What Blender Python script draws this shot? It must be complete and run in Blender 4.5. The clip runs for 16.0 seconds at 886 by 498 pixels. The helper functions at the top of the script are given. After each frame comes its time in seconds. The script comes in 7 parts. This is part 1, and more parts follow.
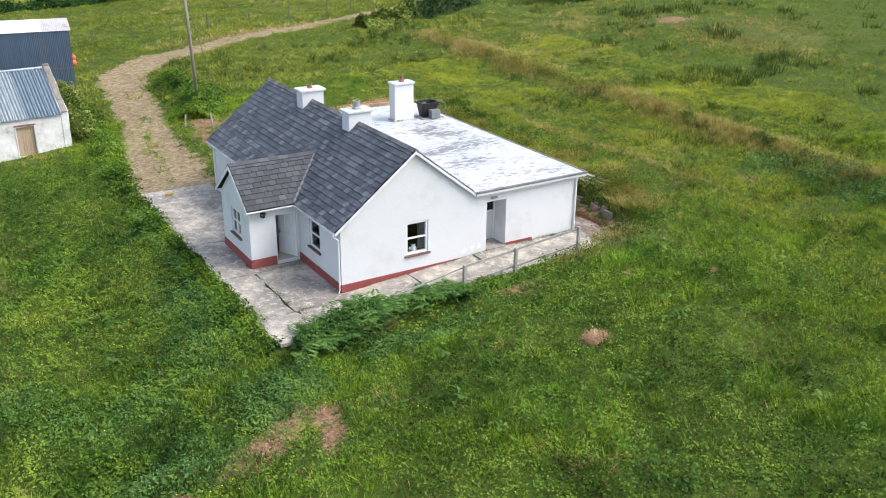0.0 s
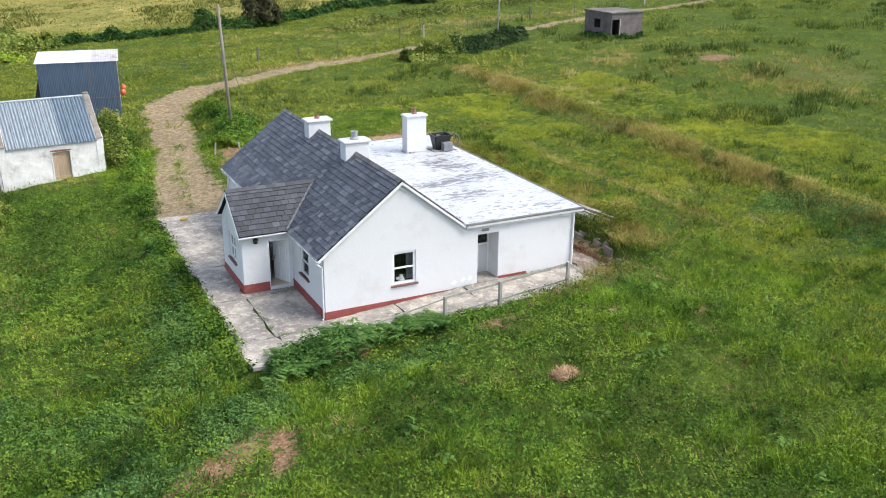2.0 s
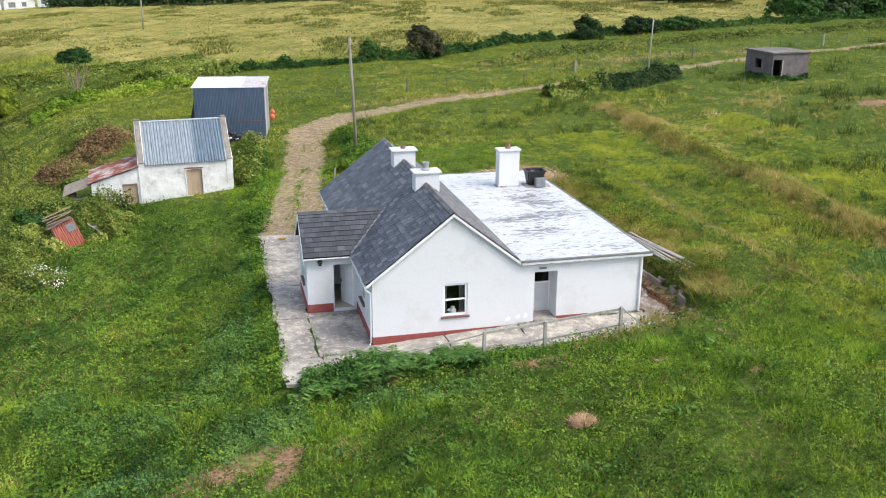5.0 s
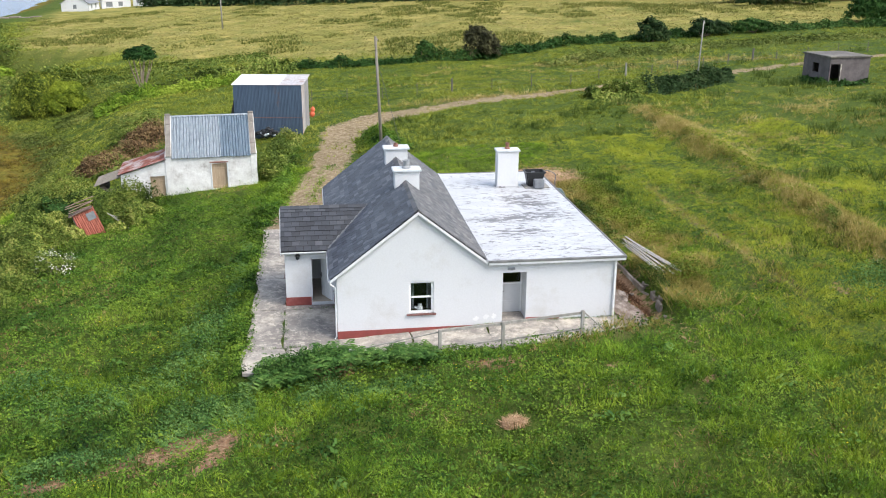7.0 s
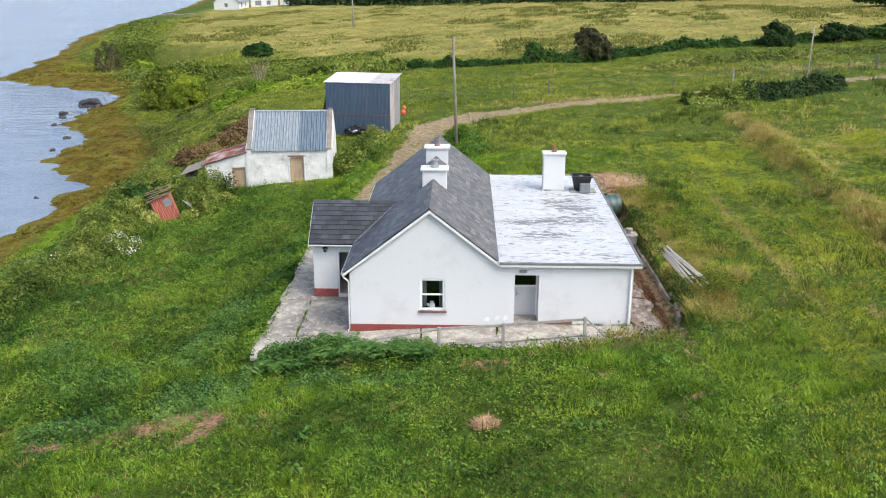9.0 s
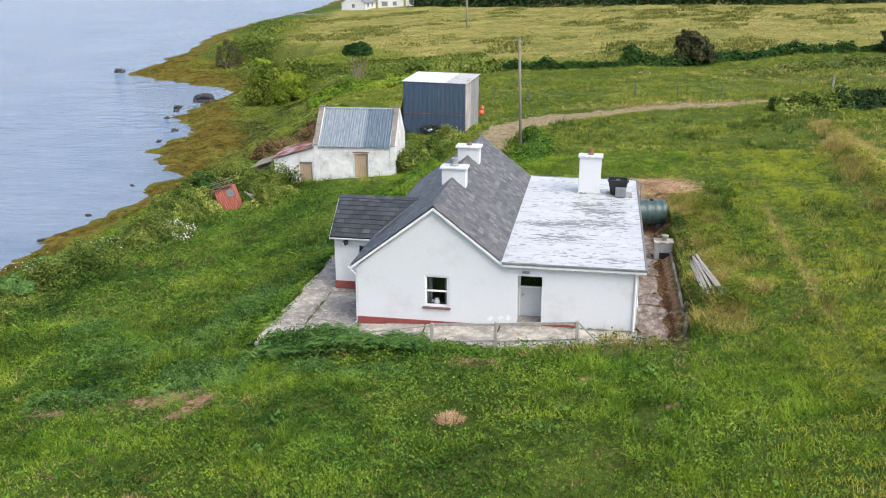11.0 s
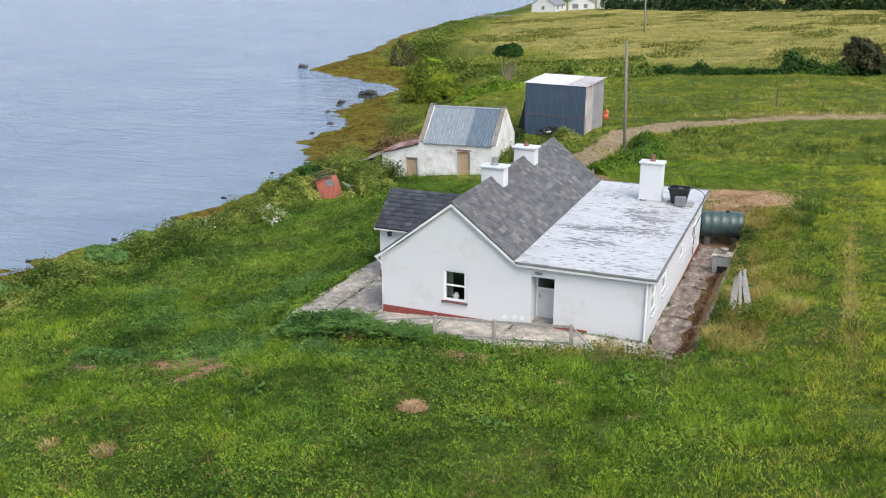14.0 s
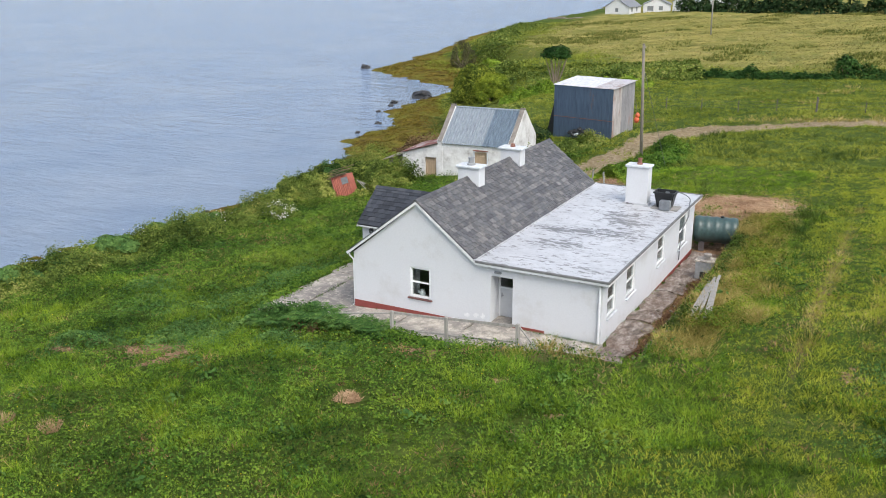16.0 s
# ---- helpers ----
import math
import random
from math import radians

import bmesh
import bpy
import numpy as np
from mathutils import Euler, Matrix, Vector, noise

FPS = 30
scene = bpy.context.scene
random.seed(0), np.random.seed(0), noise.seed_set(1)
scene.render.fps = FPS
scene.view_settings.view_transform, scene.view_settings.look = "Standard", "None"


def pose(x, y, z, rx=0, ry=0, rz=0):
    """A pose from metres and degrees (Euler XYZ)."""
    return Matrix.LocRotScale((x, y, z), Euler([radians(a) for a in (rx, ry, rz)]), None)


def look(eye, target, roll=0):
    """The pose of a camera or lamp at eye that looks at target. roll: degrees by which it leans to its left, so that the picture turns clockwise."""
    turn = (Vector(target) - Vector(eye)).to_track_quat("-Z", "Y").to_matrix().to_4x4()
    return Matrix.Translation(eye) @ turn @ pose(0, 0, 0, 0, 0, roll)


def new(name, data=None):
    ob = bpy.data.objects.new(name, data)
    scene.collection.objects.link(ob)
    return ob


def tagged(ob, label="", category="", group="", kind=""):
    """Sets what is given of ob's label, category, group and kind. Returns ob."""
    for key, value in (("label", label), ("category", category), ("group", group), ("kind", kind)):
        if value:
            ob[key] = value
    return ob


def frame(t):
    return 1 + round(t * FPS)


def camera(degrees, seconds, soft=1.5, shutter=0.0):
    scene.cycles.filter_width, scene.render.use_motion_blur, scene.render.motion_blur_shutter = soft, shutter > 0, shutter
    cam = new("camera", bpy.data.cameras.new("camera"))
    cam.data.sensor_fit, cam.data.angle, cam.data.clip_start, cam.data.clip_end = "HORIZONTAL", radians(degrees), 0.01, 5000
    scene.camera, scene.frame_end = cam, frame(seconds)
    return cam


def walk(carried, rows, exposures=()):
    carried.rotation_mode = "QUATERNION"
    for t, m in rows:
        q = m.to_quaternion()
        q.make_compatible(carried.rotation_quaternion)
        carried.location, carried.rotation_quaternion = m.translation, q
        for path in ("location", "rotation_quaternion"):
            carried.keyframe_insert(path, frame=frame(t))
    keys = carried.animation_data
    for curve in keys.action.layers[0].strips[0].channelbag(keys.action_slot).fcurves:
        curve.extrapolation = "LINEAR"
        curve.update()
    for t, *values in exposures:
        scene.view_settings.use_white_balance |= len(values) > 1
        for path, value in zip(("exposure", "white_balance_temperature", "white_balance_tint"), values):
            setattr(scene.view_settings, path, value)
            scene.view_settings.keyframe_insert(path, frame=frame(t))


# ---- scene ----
cam = camera(51.6, 16.0, soft=1.0)
METRES, EYE, TILT, LEAN, TURN = 38.09, 16.0, 0.0, 0.0, -32.0
ROWS = [
    (0.0, 0.0, 0.0, 0.0, 0.25, -22.33, -0.61),
    (0.5, 0.0246, -0.0009, -0.0012, 1.57, -22.34, -0.59),
    (1.0, 0.0492, -0.0006, -0.002, 2.74, -22.29, -0.56),
    (1.5, 0.0732, 0.0008, -0.0023, 4.04, -21.78, -0.55),
    (2.0, 0.0972, 0.0031, -0.0029, 5.37, -20.19, -0.49),
    (2.5, 0.1201, 0.0058, -0.0033, 6.79, -18.56, -0.5),
    (3.0, 0.143, 0.009, -0.0036, 9.52, -18.19, -0.47),
    (3.5, 0.1652, 0.0129, -0.0026, 13.0, -18.23, -0.46),
    (6.0, 0.3047, 0.0521, -0.001, 20.03, -18.21, -0.33),
    (6.5, 0.3377, 0.0635, -0.0018, 21.88, -18.2, -0.32),
    (7.0, 0.371, 0.0761, -0.0024, 23.95, -18.2, -0.29),
    (7.5, 0.4041, 0.0896, -0.0026, 26.05, -18.21, -0.28),
    (8.0, 0.437, 0.104, -0.0026, 28.3, -18.2, -0.24),
    (8.5, 0.4693, 0.1193, -0.0015, 30.82, -18.21, -0.23),
    (9.0, 0.501, 0.1351, -0.0002, 33.33, -18.2, -0.2),
    (11.5, 0.6452, 0.2301, -0.0016, 43.94, -18.09, 0.0),
    (12.0, 0.672, 0.2518, -0.0019, 46.15, -18.07, 0.03),
    (12.5, 0.6979, 0.2741, -0.0018, 48.36, -18.05, 0.06),
    (13.0, 0.7225, 0.2968, -0.0012, 50.57, -18.03, 0.08),
    (13.5, 0.7459, 0.3201, -0.0009, 52.8, -18.0, 0.09),
    (14.0, 0.7682, 0.3434, -0.0013, 54.81, -17.98, 0.11),
    (14.5, 0.7897, 0.3676, -0.0022, 56.06, -17.95, 0.15),
    (15.0, 0.8108, 0.3927, -0.0026, 56.86, -17.93, 0.18),
    (15.5, 0.8327, 0.4192, -0.0022, 58.26, -17.9, 0.21),
    (16.0, 0.8547, 0.4473, -0.0008, 60.21, -17.87, 0.22),
]
walk(cam, [(t, pose(0, 0, EYE, TILT, LEAN, TURN) @ pose(METRES * x, METRES * y, METRES * z, 90 + pitch, roll, yaw)) for t, x, y, z, yaw, pitch, roll in ROWS],
     exposures=[(0.0, 0.74), (6.0, 0.66), (9.0, 0.58), (12.5, 0.44), (16.0, 0.32)])
# ---- end of camera ----

# ---- world, sun ----
SUN_ELEV, SUN_AZ = 52.0, 126.0  # azimuth from north (+y) towards east (+x)
world = bpy.data.worlds.new("overcast_sky")
scene.world = world
world.use_nodes = True
wn, wl = world.node_tree.nodes, world.node_tree.links
sky = wn.new("ShaderNodeTexSky")
sky.sky_type, sky.sun_disc = "NISHITA", False
sky.sun_elevation, sky.sun_rotation = radians(SUN_ELEV), radians(SUN_AZ)
sky.air_density, sky.dust_density, sky.ozone_density = 1.0, 2.5, 1.0
pale = wn.new("ShaderNodeHueSaturation")
pale.inputs["Saturation"].default_value = 0.7
wl.new(sky.outputs[0], pale.inputs["Color"])
wl.new(pale.outputs[0], wn["Background"].inputs[0])
wn["Background"].inputs[1].default_value = 0.2
sun = new("sun", bpy.data.lights.new("sun", "SUN"))
sun.data.energy, sun.data.angle, sun.data.color = 1.75, radians(32), (1.0, 0.96, 0.9)
_a, _e = radians(SUN_AZ), radians(SUN_ELEV)
sun.matrix_basis = look((60 * math.sin(_a) * math.cos(_e), 60 * math.cos(_a) * math.cos(_e), 60 * math.sin(_e)), (0, 0, 0))


# ---- material helpers ----
class Mat:
    """A node material with a Principled shader and short ways to add noise, ramps and bumps."""

    def __init__(self, name, colour=(0.5, 0.5, 0.5), rough=0.8, metal=0.0):
        self.m = bpy.data.materials.new(name)
        self.m.use_nodes = True
        self.n, self.l = self.m.node_tree.nodes, self.m.node_tree.links
        self.b = self.n["Principled BSDF"]
        self.b.inputs["Base Color"].default_value = (*colour, 1)
        self.b.inputs["Roughness"].default_value = rough
        self.b.inputs["Metallic"].default_value = metal
        self.pos = self.n.new("ShaderNodeNewGeometry")

    def coords(self, sx=1, sy=1, sz=1, local=False):
        mp = self.n.new("ShaderNodeMapping")
        mp.inputs["Scale"].default_value = (sx, sy, sz)
        if local:
            self.l.new(self.n.new("ShaderNodeTexCoord").outputs["Object"], mp.inputs[0])
        else:
            self.l.new(self.pos.outputs["Position"], mp.inputs[0])
        return mp.outputs[0]

    def noise(self, scale, detail=4, rough=0.6, vec=None, distort=0.0):
        t = self.n.new("ShaderNodeTexNoise")
        t.inputs["Scale"].default_value, t.inputs["Detail"].default_value = scale, detail
        t.inputs["Roughness"].default_value, t.inputs["Distortion"].default_value = rough, distort
        self.l.new(vec or self.coords(), t.inputs["Vector"])
        return t.outputs["Fac"]

    def ramp(self, fac, stops):
        r = self.n.new("ShaderNodeValToRGB")
        e = r.color_ramp.elements
        while len(e) < len(stops):
            e.new(0.5)
        for el, (p, c) in zip(e, stops):
            el.position, el.color = p, (*c, 1) if len(c) == 3 else c
        self.l.new(fac, r.inputs[0])
        return r.outputs[0]

    def step(self, fac, a, b):
        return self.ramp(fac, [(a, (0, 0, 0)), (b, (1, 1, 1))])

    def mix(self, fac, a, b, blend="MIX"):
        x = self.n.new("ShaderNodeMix")
        x.data_type, x.blend_type = "RGBA", blend
        for sock, v in ((x.inputs[0], fac), (x.inputs[6], a), (x.inputs[7], b)):
            if isinstance(v, (int, float)):
                sock.default_value = v
            elif isinstance(v, tuple):
                sock.default_value = (*v, 1)
            else:
                self.l.new(v, sock)
        return x.outputs[2]

    def math(self, op, a, b=0.0):
        x = self.n.new("ShaderNodeMath")
        x.operation = op
        for sock, v in zip(x.inputs, (a, b)):
            if isinstance(v, (int, float)):
                sock.default_value = v
            else:
                self.l.new(v, sock)
        return x.outputs[0]

    def attr(self, name):
        a = self.n.new("ShaderNodeAttribute")
        a.attribute_name = name
        return a.outputs["Fac"]

    def rand_object(self):
        return self.n.new("ShaderNodeObjectInfo").outputs["Random"]

    def rand_island(self):
        return self.pos.outputs["Random Per Island"]

    def colour(self, sock):
        self.l.new(sock, self.b.inputs["Base Color"])
        return self

    def rough(self, sock):
        self.l.new(sock, self.b.inputs["Roughness"])
        return self

    def bump(self, sock, dist=0.01, strength=0.6):
        b = self.n.new("ShaderNodeBump")
        b.inputs["Strength"].default_value, b.inputs["Distance"].default_value = strength, dist
        self.l.new(sock, b.inputs["Height"])
        self.l.new(b.outputs[0], self.b.inputs["Normal"])
        return self


# ---- geometry helpers ----
def thing(name, loc, label="", category="", group="", kind="", rz=0.0):
    ob = new(name)
    ob.empty_display_size = 0.3
    ob.matrix_basis = pose(*loc, 0, 0, rz)
    return tagged(ob, label, category, group, kind)


def finish(name, bm, mat, smooth=False):
    me = bpy.data.meshes.new(name)
    bmesh.ops.recalc_face_normals(bm, faces=bm.faces)
    bm.to_mesh(me)
    bm.free()
    me.materials.append(mat.m if isinstance(mat, Mat) else mat)
    if smooth:
        me.shade_smooth()
    return me


def part(name, bm, mat, parent, label="", local=False, smooth=False):
    """One mesh object under a thing or under a part. The bmesh is in world places unless local."""
    root = parent
    while root.parent:
        root = root.parent
    if not local:
        bm.transform(root.matrix_basis.inverted())
    ob = new(name, finish(name, bm, mat, smooth))
    ob.parent = parent
    return tagged(ob, label)


def solid(name, bm, mat, label="", category="", group="", kind="", smooth=False):
    """A thing or piece of the setting that is one mesh."""
    return tagged(new(name, finish(name, bm, mat, smooth)), label, category, group, kind)


def box(bm, x0, y0, z0, x1, y1, z1, bevel=0.0, m=None):
    v = [bm.verts.new((x, y, z)) for z in (z0, z1) for y in (y0, y1) for x in (x0, x1)]
    fs = [bm.faces.new([v[i] for i in q]) for q in ((0, 2, 3, 1), (4, 5, 7, 6), (0, 1, 5, 4), (2, 6, 7, 3), (0, 4, 6, 2), (1, 3, 7, 5))]
    if bevel:
        es = list({e for f in fs for e in f.edges})
        v = bmesh.ops.bevel(bm, geom=es, offset=bevel, segments=1, affect="EDGES", profile=0.5)["verts"] + [a for a in v if a.is_valid]
    if m:
        bmesh.ops.transform(bm, matrix=m, verts=list({a for a in v if a.is_valid}))
    return bm


def boxes(*rows, bevel=0.0):
    bm = bmesh.new()
    for r in rows:
        box(bm, *r, bevel=bevel)
    return bm


def beam(bm, a, b, w, d=None, up=(0, 0, 1)):
    """A squared bar from a to b."""
    a, b = Vector(a), Vector(b)
    t = (b - a).normalized()
    s = t.cross(Vector(up))
    s = s.normalized() if s.length > 1e-4 else Vector((1, 0, 0))
    u = s.cross(t)
    d = d or w
    vs = [bm.verts.new(p + s * i * w / 2 + u * j * d / 2) for p in (a, b) for i, j in ((-1, -1), (1, -1), (1, 1), (-1, 1))]
    for q in ((3, 2, 1, 0), (4, 5, 6, 7), (0, 1, 5, 4), (1, 2, 6, 5), (2, 3, 7, 6), (3, 0, 4, 7)):
        bm.faces.new([vs[i] for i in q])
    return bm


def tube(bm, pts, r, n=8, r_end=None):
    """A round bar along points, tapering to r_end."""
    pts = [Vector(p) for p in pts]
    rings = []
    for i, p in enumerate(pts):
        t = (pts[min(i + 1, len(pts) - 1)] - pts[max(i - 1, 0)]).normalized()
        s = t.cross(Vector((0.31, 0.2, 0.93)) if abs(t.z) < 0.9 else Vector((1, 0.1, 0))).normalized()
        u = t.cross(s)
        rr = r if r_end is None else r + (r_end - r) * i / (len(pts) - 1)
        rings.append([bm.verts.new(p + rr * (math.cos(6.2832 * k / n) * s + math.sin(6.2832 * k / n) * u)) for k in range(n)])
    for a, b in zip(rings, rings[1:]):
        for k in range(n):
            bm.faces.new((a[k], a[(k + 1) % n], b[(k + 1) % n], b[k]))
    bm.faces.new(rings[0][::-1])
    bm.faces.new(rings[-1])
    return bm


def lathe(bm, profile, centre, n=16):
    """A turned solid: (radius, height) pairs about an upright axis at centre."""
    cx, cy, cz = centre
    rings = [[bm.verts.new((cx + r * math.cos(6.2832 * k / n), cy + r * math.sin(6.2832 * k / n), cz + z)) for k in range(n)] for r, z in profile]
    for a, b in zip(rings, rings[1:]):
        for k in range(n):
            bm.faces.new((a[k], a[(k + 1) % n], b[(k + 1) % n], b[k]))
    bm.faces.new(rings[0][::-1])
    bm.faces.new(rings[-1])
    return bm


def prism(bm, pts, offset):
    """A polygon of 3D points swept by an offset."""
    o = Vector(offset)
    a = [bm.verts.new(p) for p in pts]
    b = [bm.verts.new(Vector(p) + o) for p in pts]
    bm.faces.new(a)
    bm.faces.new(b[::-1])
    for i in range(len(a)):
        j = (i + 1) % len(a)
        bm.faces.new((a[i], b[i], b[j], a[j]))
    return bm


def holed_wall(bm, axis, c, thick, u0, u1, z0, z1, holes=()):
    """An upright wall in the plane axis = c, its back at c + thick, with rectangular openings (u0, u1, z0, z1) cut through."""
    us = sorted({u0, u1, *(a for h in holes for a in h[:2])})
    zs = sorted({z0, z1, *(a for h in holes for a in h[2:])})
    at = (lambda u, z, k: (c + k * thick, u, z)) if axis == "x" else (lambda u, z, k: (u, c + k * thick, z))
    full = lambda i, j: 0 <= i < len(us) - 1 and 0 <= j < len(zs) - 1 and not any(
        h[0] <= us[i] + 1e-6 and us[i + 1] <= h[1] + 1e-6 and h[2] <= zs[j] + 1e-6 and zs[j + 1] <= h[3] + 1e-6 for h in holes)
    vs = {}

    def v(i, j, k):
        if (i, j, k) not in vs:
            vs[i, j, k] = bm.verts.new(at(us[i], zs[j], k))
        return vs[i, j, k]

    for i in range(len(us) - 1):
        for j in range(len(zs) - 1):
            if not full(i, j):
                continue
            for k in (0, 1):
                bm.faces.new((v(i, j, k), v(i + 1, j, k), v(i + 1, j + 1, k), v(i, j + 1, k)))
            for di, dj, p, q in ((-1, 0, (i, j), (i, j + 1)), (1, 0, (i + 1, j), (i + 1, j + 1)), (0, -1, (i, j), (i + 1, j)), (0, 1, (i, j + 1), (i + 1, j + 1))):
                if not full(i + di, j + dj):
                    bm.faces.new((v(*p, 0), v(*q, 0), v(*q, 1), v(*p, 1)))
    return bm


def mesh_np(name, verts, faces, mat, smooth=False):
    """A mesh from numpy arrays of corners and of triangles or quads."""
    me = bpy.data.meshes.new(name)
    k = faces.shape[1]
    me.vertices.add(len(verts))
    me.vertices.foreach_set("co", np.ascontiguousarray(verts, np.float32).ravel())
    me.loops.add(faces.size)
    me.loops.foreach_set("vertex_index", np.ascontiguousarray(faces, np.int32).ravel())
    me.polygons.add(len(faces))
    me.polygons.foreach_set("loop_start", np.arange(0, faces.size, k, dtype=np.int32))
    me.update(calc_edges=True)
    me.materials.append(mat.m)
    if smooth:
        me.shade_smooth()
    return me


# ---- landform ----
def ss(a, b, v):
    t = np.clip((v - a) / (b - a), 0, 1)
    return t * t * (3 - 2 * t)


def vnoise(x, y, seed=0):
    """Smooth value noise, -1 to 1, for arrays."""
    xi, yi = np.floor(x).astype(np.int64), np.floor(y).astype(np.int64)
    fx, fy = x - xi, y - yi
    fx, fy = fx * fx * (3 - 2 * fx), fy * fy * (3 - 2 * fy)

    def hsh(a, b):
        n = (a * 374761393 + b * 668265263 + seed * 974634777) & 0xFFFFFFFF
        n = ((n ^ (n >> 13)) * 1274126177) & 0xFFFFFFFF
        return ((n ^ (n >> 16)) & 0xFFFF) / 32767.5 - 1

    return (hsh(xi, yi) * (1 - fx) + hsh(xi + 1, yi) * fx) * (1 - fy) + (hsh(xi, yi + 1) * (1 - fx) + hsh(xi + 1, yi + 1) * fx) * fy


def fbm(x, y, scale, octaves=3, seed=0):
    return sum(vnoise(x * 2 ** i / scale, y * 2 ** i / scale, seed + i) * 0.5 ** i for i in range(octaves))


WATER = -5.0
SHORE = [(-24, -900), (-22, 0), (-20, 38), (-16.5, 49), (-16.3, 64), (-17.5, 75), (-24.3, 85), (-25, 96), (-30.5, 106), (-32.4, 113), (-31.6, 121), (-32.6, 128), (-35.5, 131.5), (-43, 135.6),
         (-58.4, 144), (-61, 160), (-64, 180), (-76, 225), (-80, 270), (-80, 310), (-95, 420), (-60, 900), (-60, 4000)]
TRACK = [(12.4, 46.0), (12.9, 51), (13.6, 56), (14.7, 62), (15.3, 68), (16.2, 73.5), (20, 77.8), (26, 79.8), (33, 81.5), (42.6, 83), (52, 85.6), (60.8, 88.5), (67, 90.8), (78, 92.6), (110, 98), (180, 104)]
HEDGE = [(-19, 95.5), (-3, 104), (11.4, 110), (23.7, 108), (34.4, 109.5), (47.6, 117.8), (60.7, 121), (74, 123), (92, 124), (130, 126)]


def polyline(x, y, pts):
    """Distance to a polyline, and on which side (+ to the right of its way)."""
    best, side = np.full(x.shape, 1e9), np.zeros(x.shape)
    for (ax, ay), (bx, by) in zip(pts, pts[1:]):
        dx, dy = bx - ax, by - ay
        t = np.clip(((x - ax) * dx + (y - ay) * dy) / (dx * dx + dy * dy), 0, 1)
        px, py = x - ax - t * dx, y - ay - t * dy
        d = np.hypot(px, py)
        near = d < best
        side = np.where(near, np.sign(px * dy - py * dx), side)
        best = np.where(near, d, best)
    return best, side


def inland(x, y):
    d, s = polyline(x, y, SHORE)
    return d * s


def yard_z(x, y):
    """The levelled ground round the house."""
    z = 0.36 + 0.062 * np.clip(x - 14, 0, 7.5)
    return z - 0.4 * ss(31, 45, y) * ss(20, 26, x)


def yard_mask(x, y):
    a = np.minimum(np.minimum(x - 10.2, 28.1 - x), np.minimum(y - 27.7, 47.5 - y))
    return ss(-0.35, 0.1, a)


def land(x, y, fine=True):
    x, y = np.asarray(x, float), np.asarray(y, float)
    s = ss(50, 105, y)
    z = (1 - s) * (0.4 + 0.085 * (x - 14) - 0.012 * np.clip(x - 35, 0, 200)) + s * (0.9 + 0.05 * (x + 3) - 0.012 * np.clip(x - 40, 0, 300))
    z = np.where(x > 240, z - 0.03 * (x - 240), z) + 0.0
    z = np.clip(z, -2.5, 16)
    z += 0.3 * np.exp(-((x - 20) ** 2 + (y - 61) ** 2) / 45)
    z += 0.35 * np.exp(-((x - 26) ** 2 / 20 + (y - 27) ** 2 / 2.2))
    z -= 0.55 * np.exp(-((x - 64) / 7) ** 2 - ((y - 78.5) / 7) ** 2)
    z -= 0.95 * np.exp(-((x + 9) / 13) ** 2 - ((y - 106) / 15) ** 2)
    z -= 1.0 * np.exp(-((x + 18) / 6) ** 2 - ((y - 109) / 8) ** 2)
    z += 0.5 * np.exp(-((x - 59) ** 2 + (y - 58) ** 2) / 30)
    # a low old field bank
    ridge = 40.5 + 0.055 * (y - 49)
    z += 0.6 * np.exp(-(x - ridge) ** 2 / 1.6) * ss(15, 25, y) * (1 - ss(66, 74, y))
    if fine:
        z = z + 0.16 * fbm(x, y, 7.0, 3, 3) + 0.13 * fbm(x, y, 2.0, 3, 7)
    td, _ = polyline(x, y, TRACK)
    tm = 1 - ss(1.4, 2.6, td)
    z = z - 0.12 * tm
    # shore: mud flat, then a bank
    d = inland(x, y) + 0.6 * fbm(x, y, 9.0, 3, 11) + 0.6 * fbm(x, y, 2.4, 3, 17)
    wide = 4.0 + 5 * np.exp(-((y - 92) / 11) ** 2) + 14 * np.exp(-((y - 150) / 12) ** 2) - 2.5 * np.exp(-((y - 122) / 8) ** 2)
    mud = WATER + 0.17 * np.clip(d, -60, 5) + 0.22 * fbm(x, y, 2.6, 4, 15) - 0.1
    run = 9 + 8 * np.exp(-((y - 106) / 15) ** 2)
    b = ss(0, 1, (d - wide) / run)
    z = np.where(d > wide + run, z, mud * (1 - b) + z * b)
    ym = yard_mask(x, y)
    return z * (1 - ym) + (yard_z(x, y) - 0.06) * ym


def land1(x, y):
    return float(land(np.array([x]), np.array([y]))[0])

# ---- materials ----
def plain(name, colour, rough=0.7, metal=0.0, vary=0.18, scale=6.0, bump=0.004):
    m = Mat(name, colour, rough, metal)
    dark = tuple(c * (1 - vary) for c in colour)
    lite = tuple(min(1, c * (1 + vary)) for c in colour)
    n = m.noise(scale, 6, 0.65)
    m.colour(m.ramp(n, [(0.3, dark), (0.7, lite)]))
    if bump:
        m.bump(m.noise(scale * 8, 4), bump)
    return m


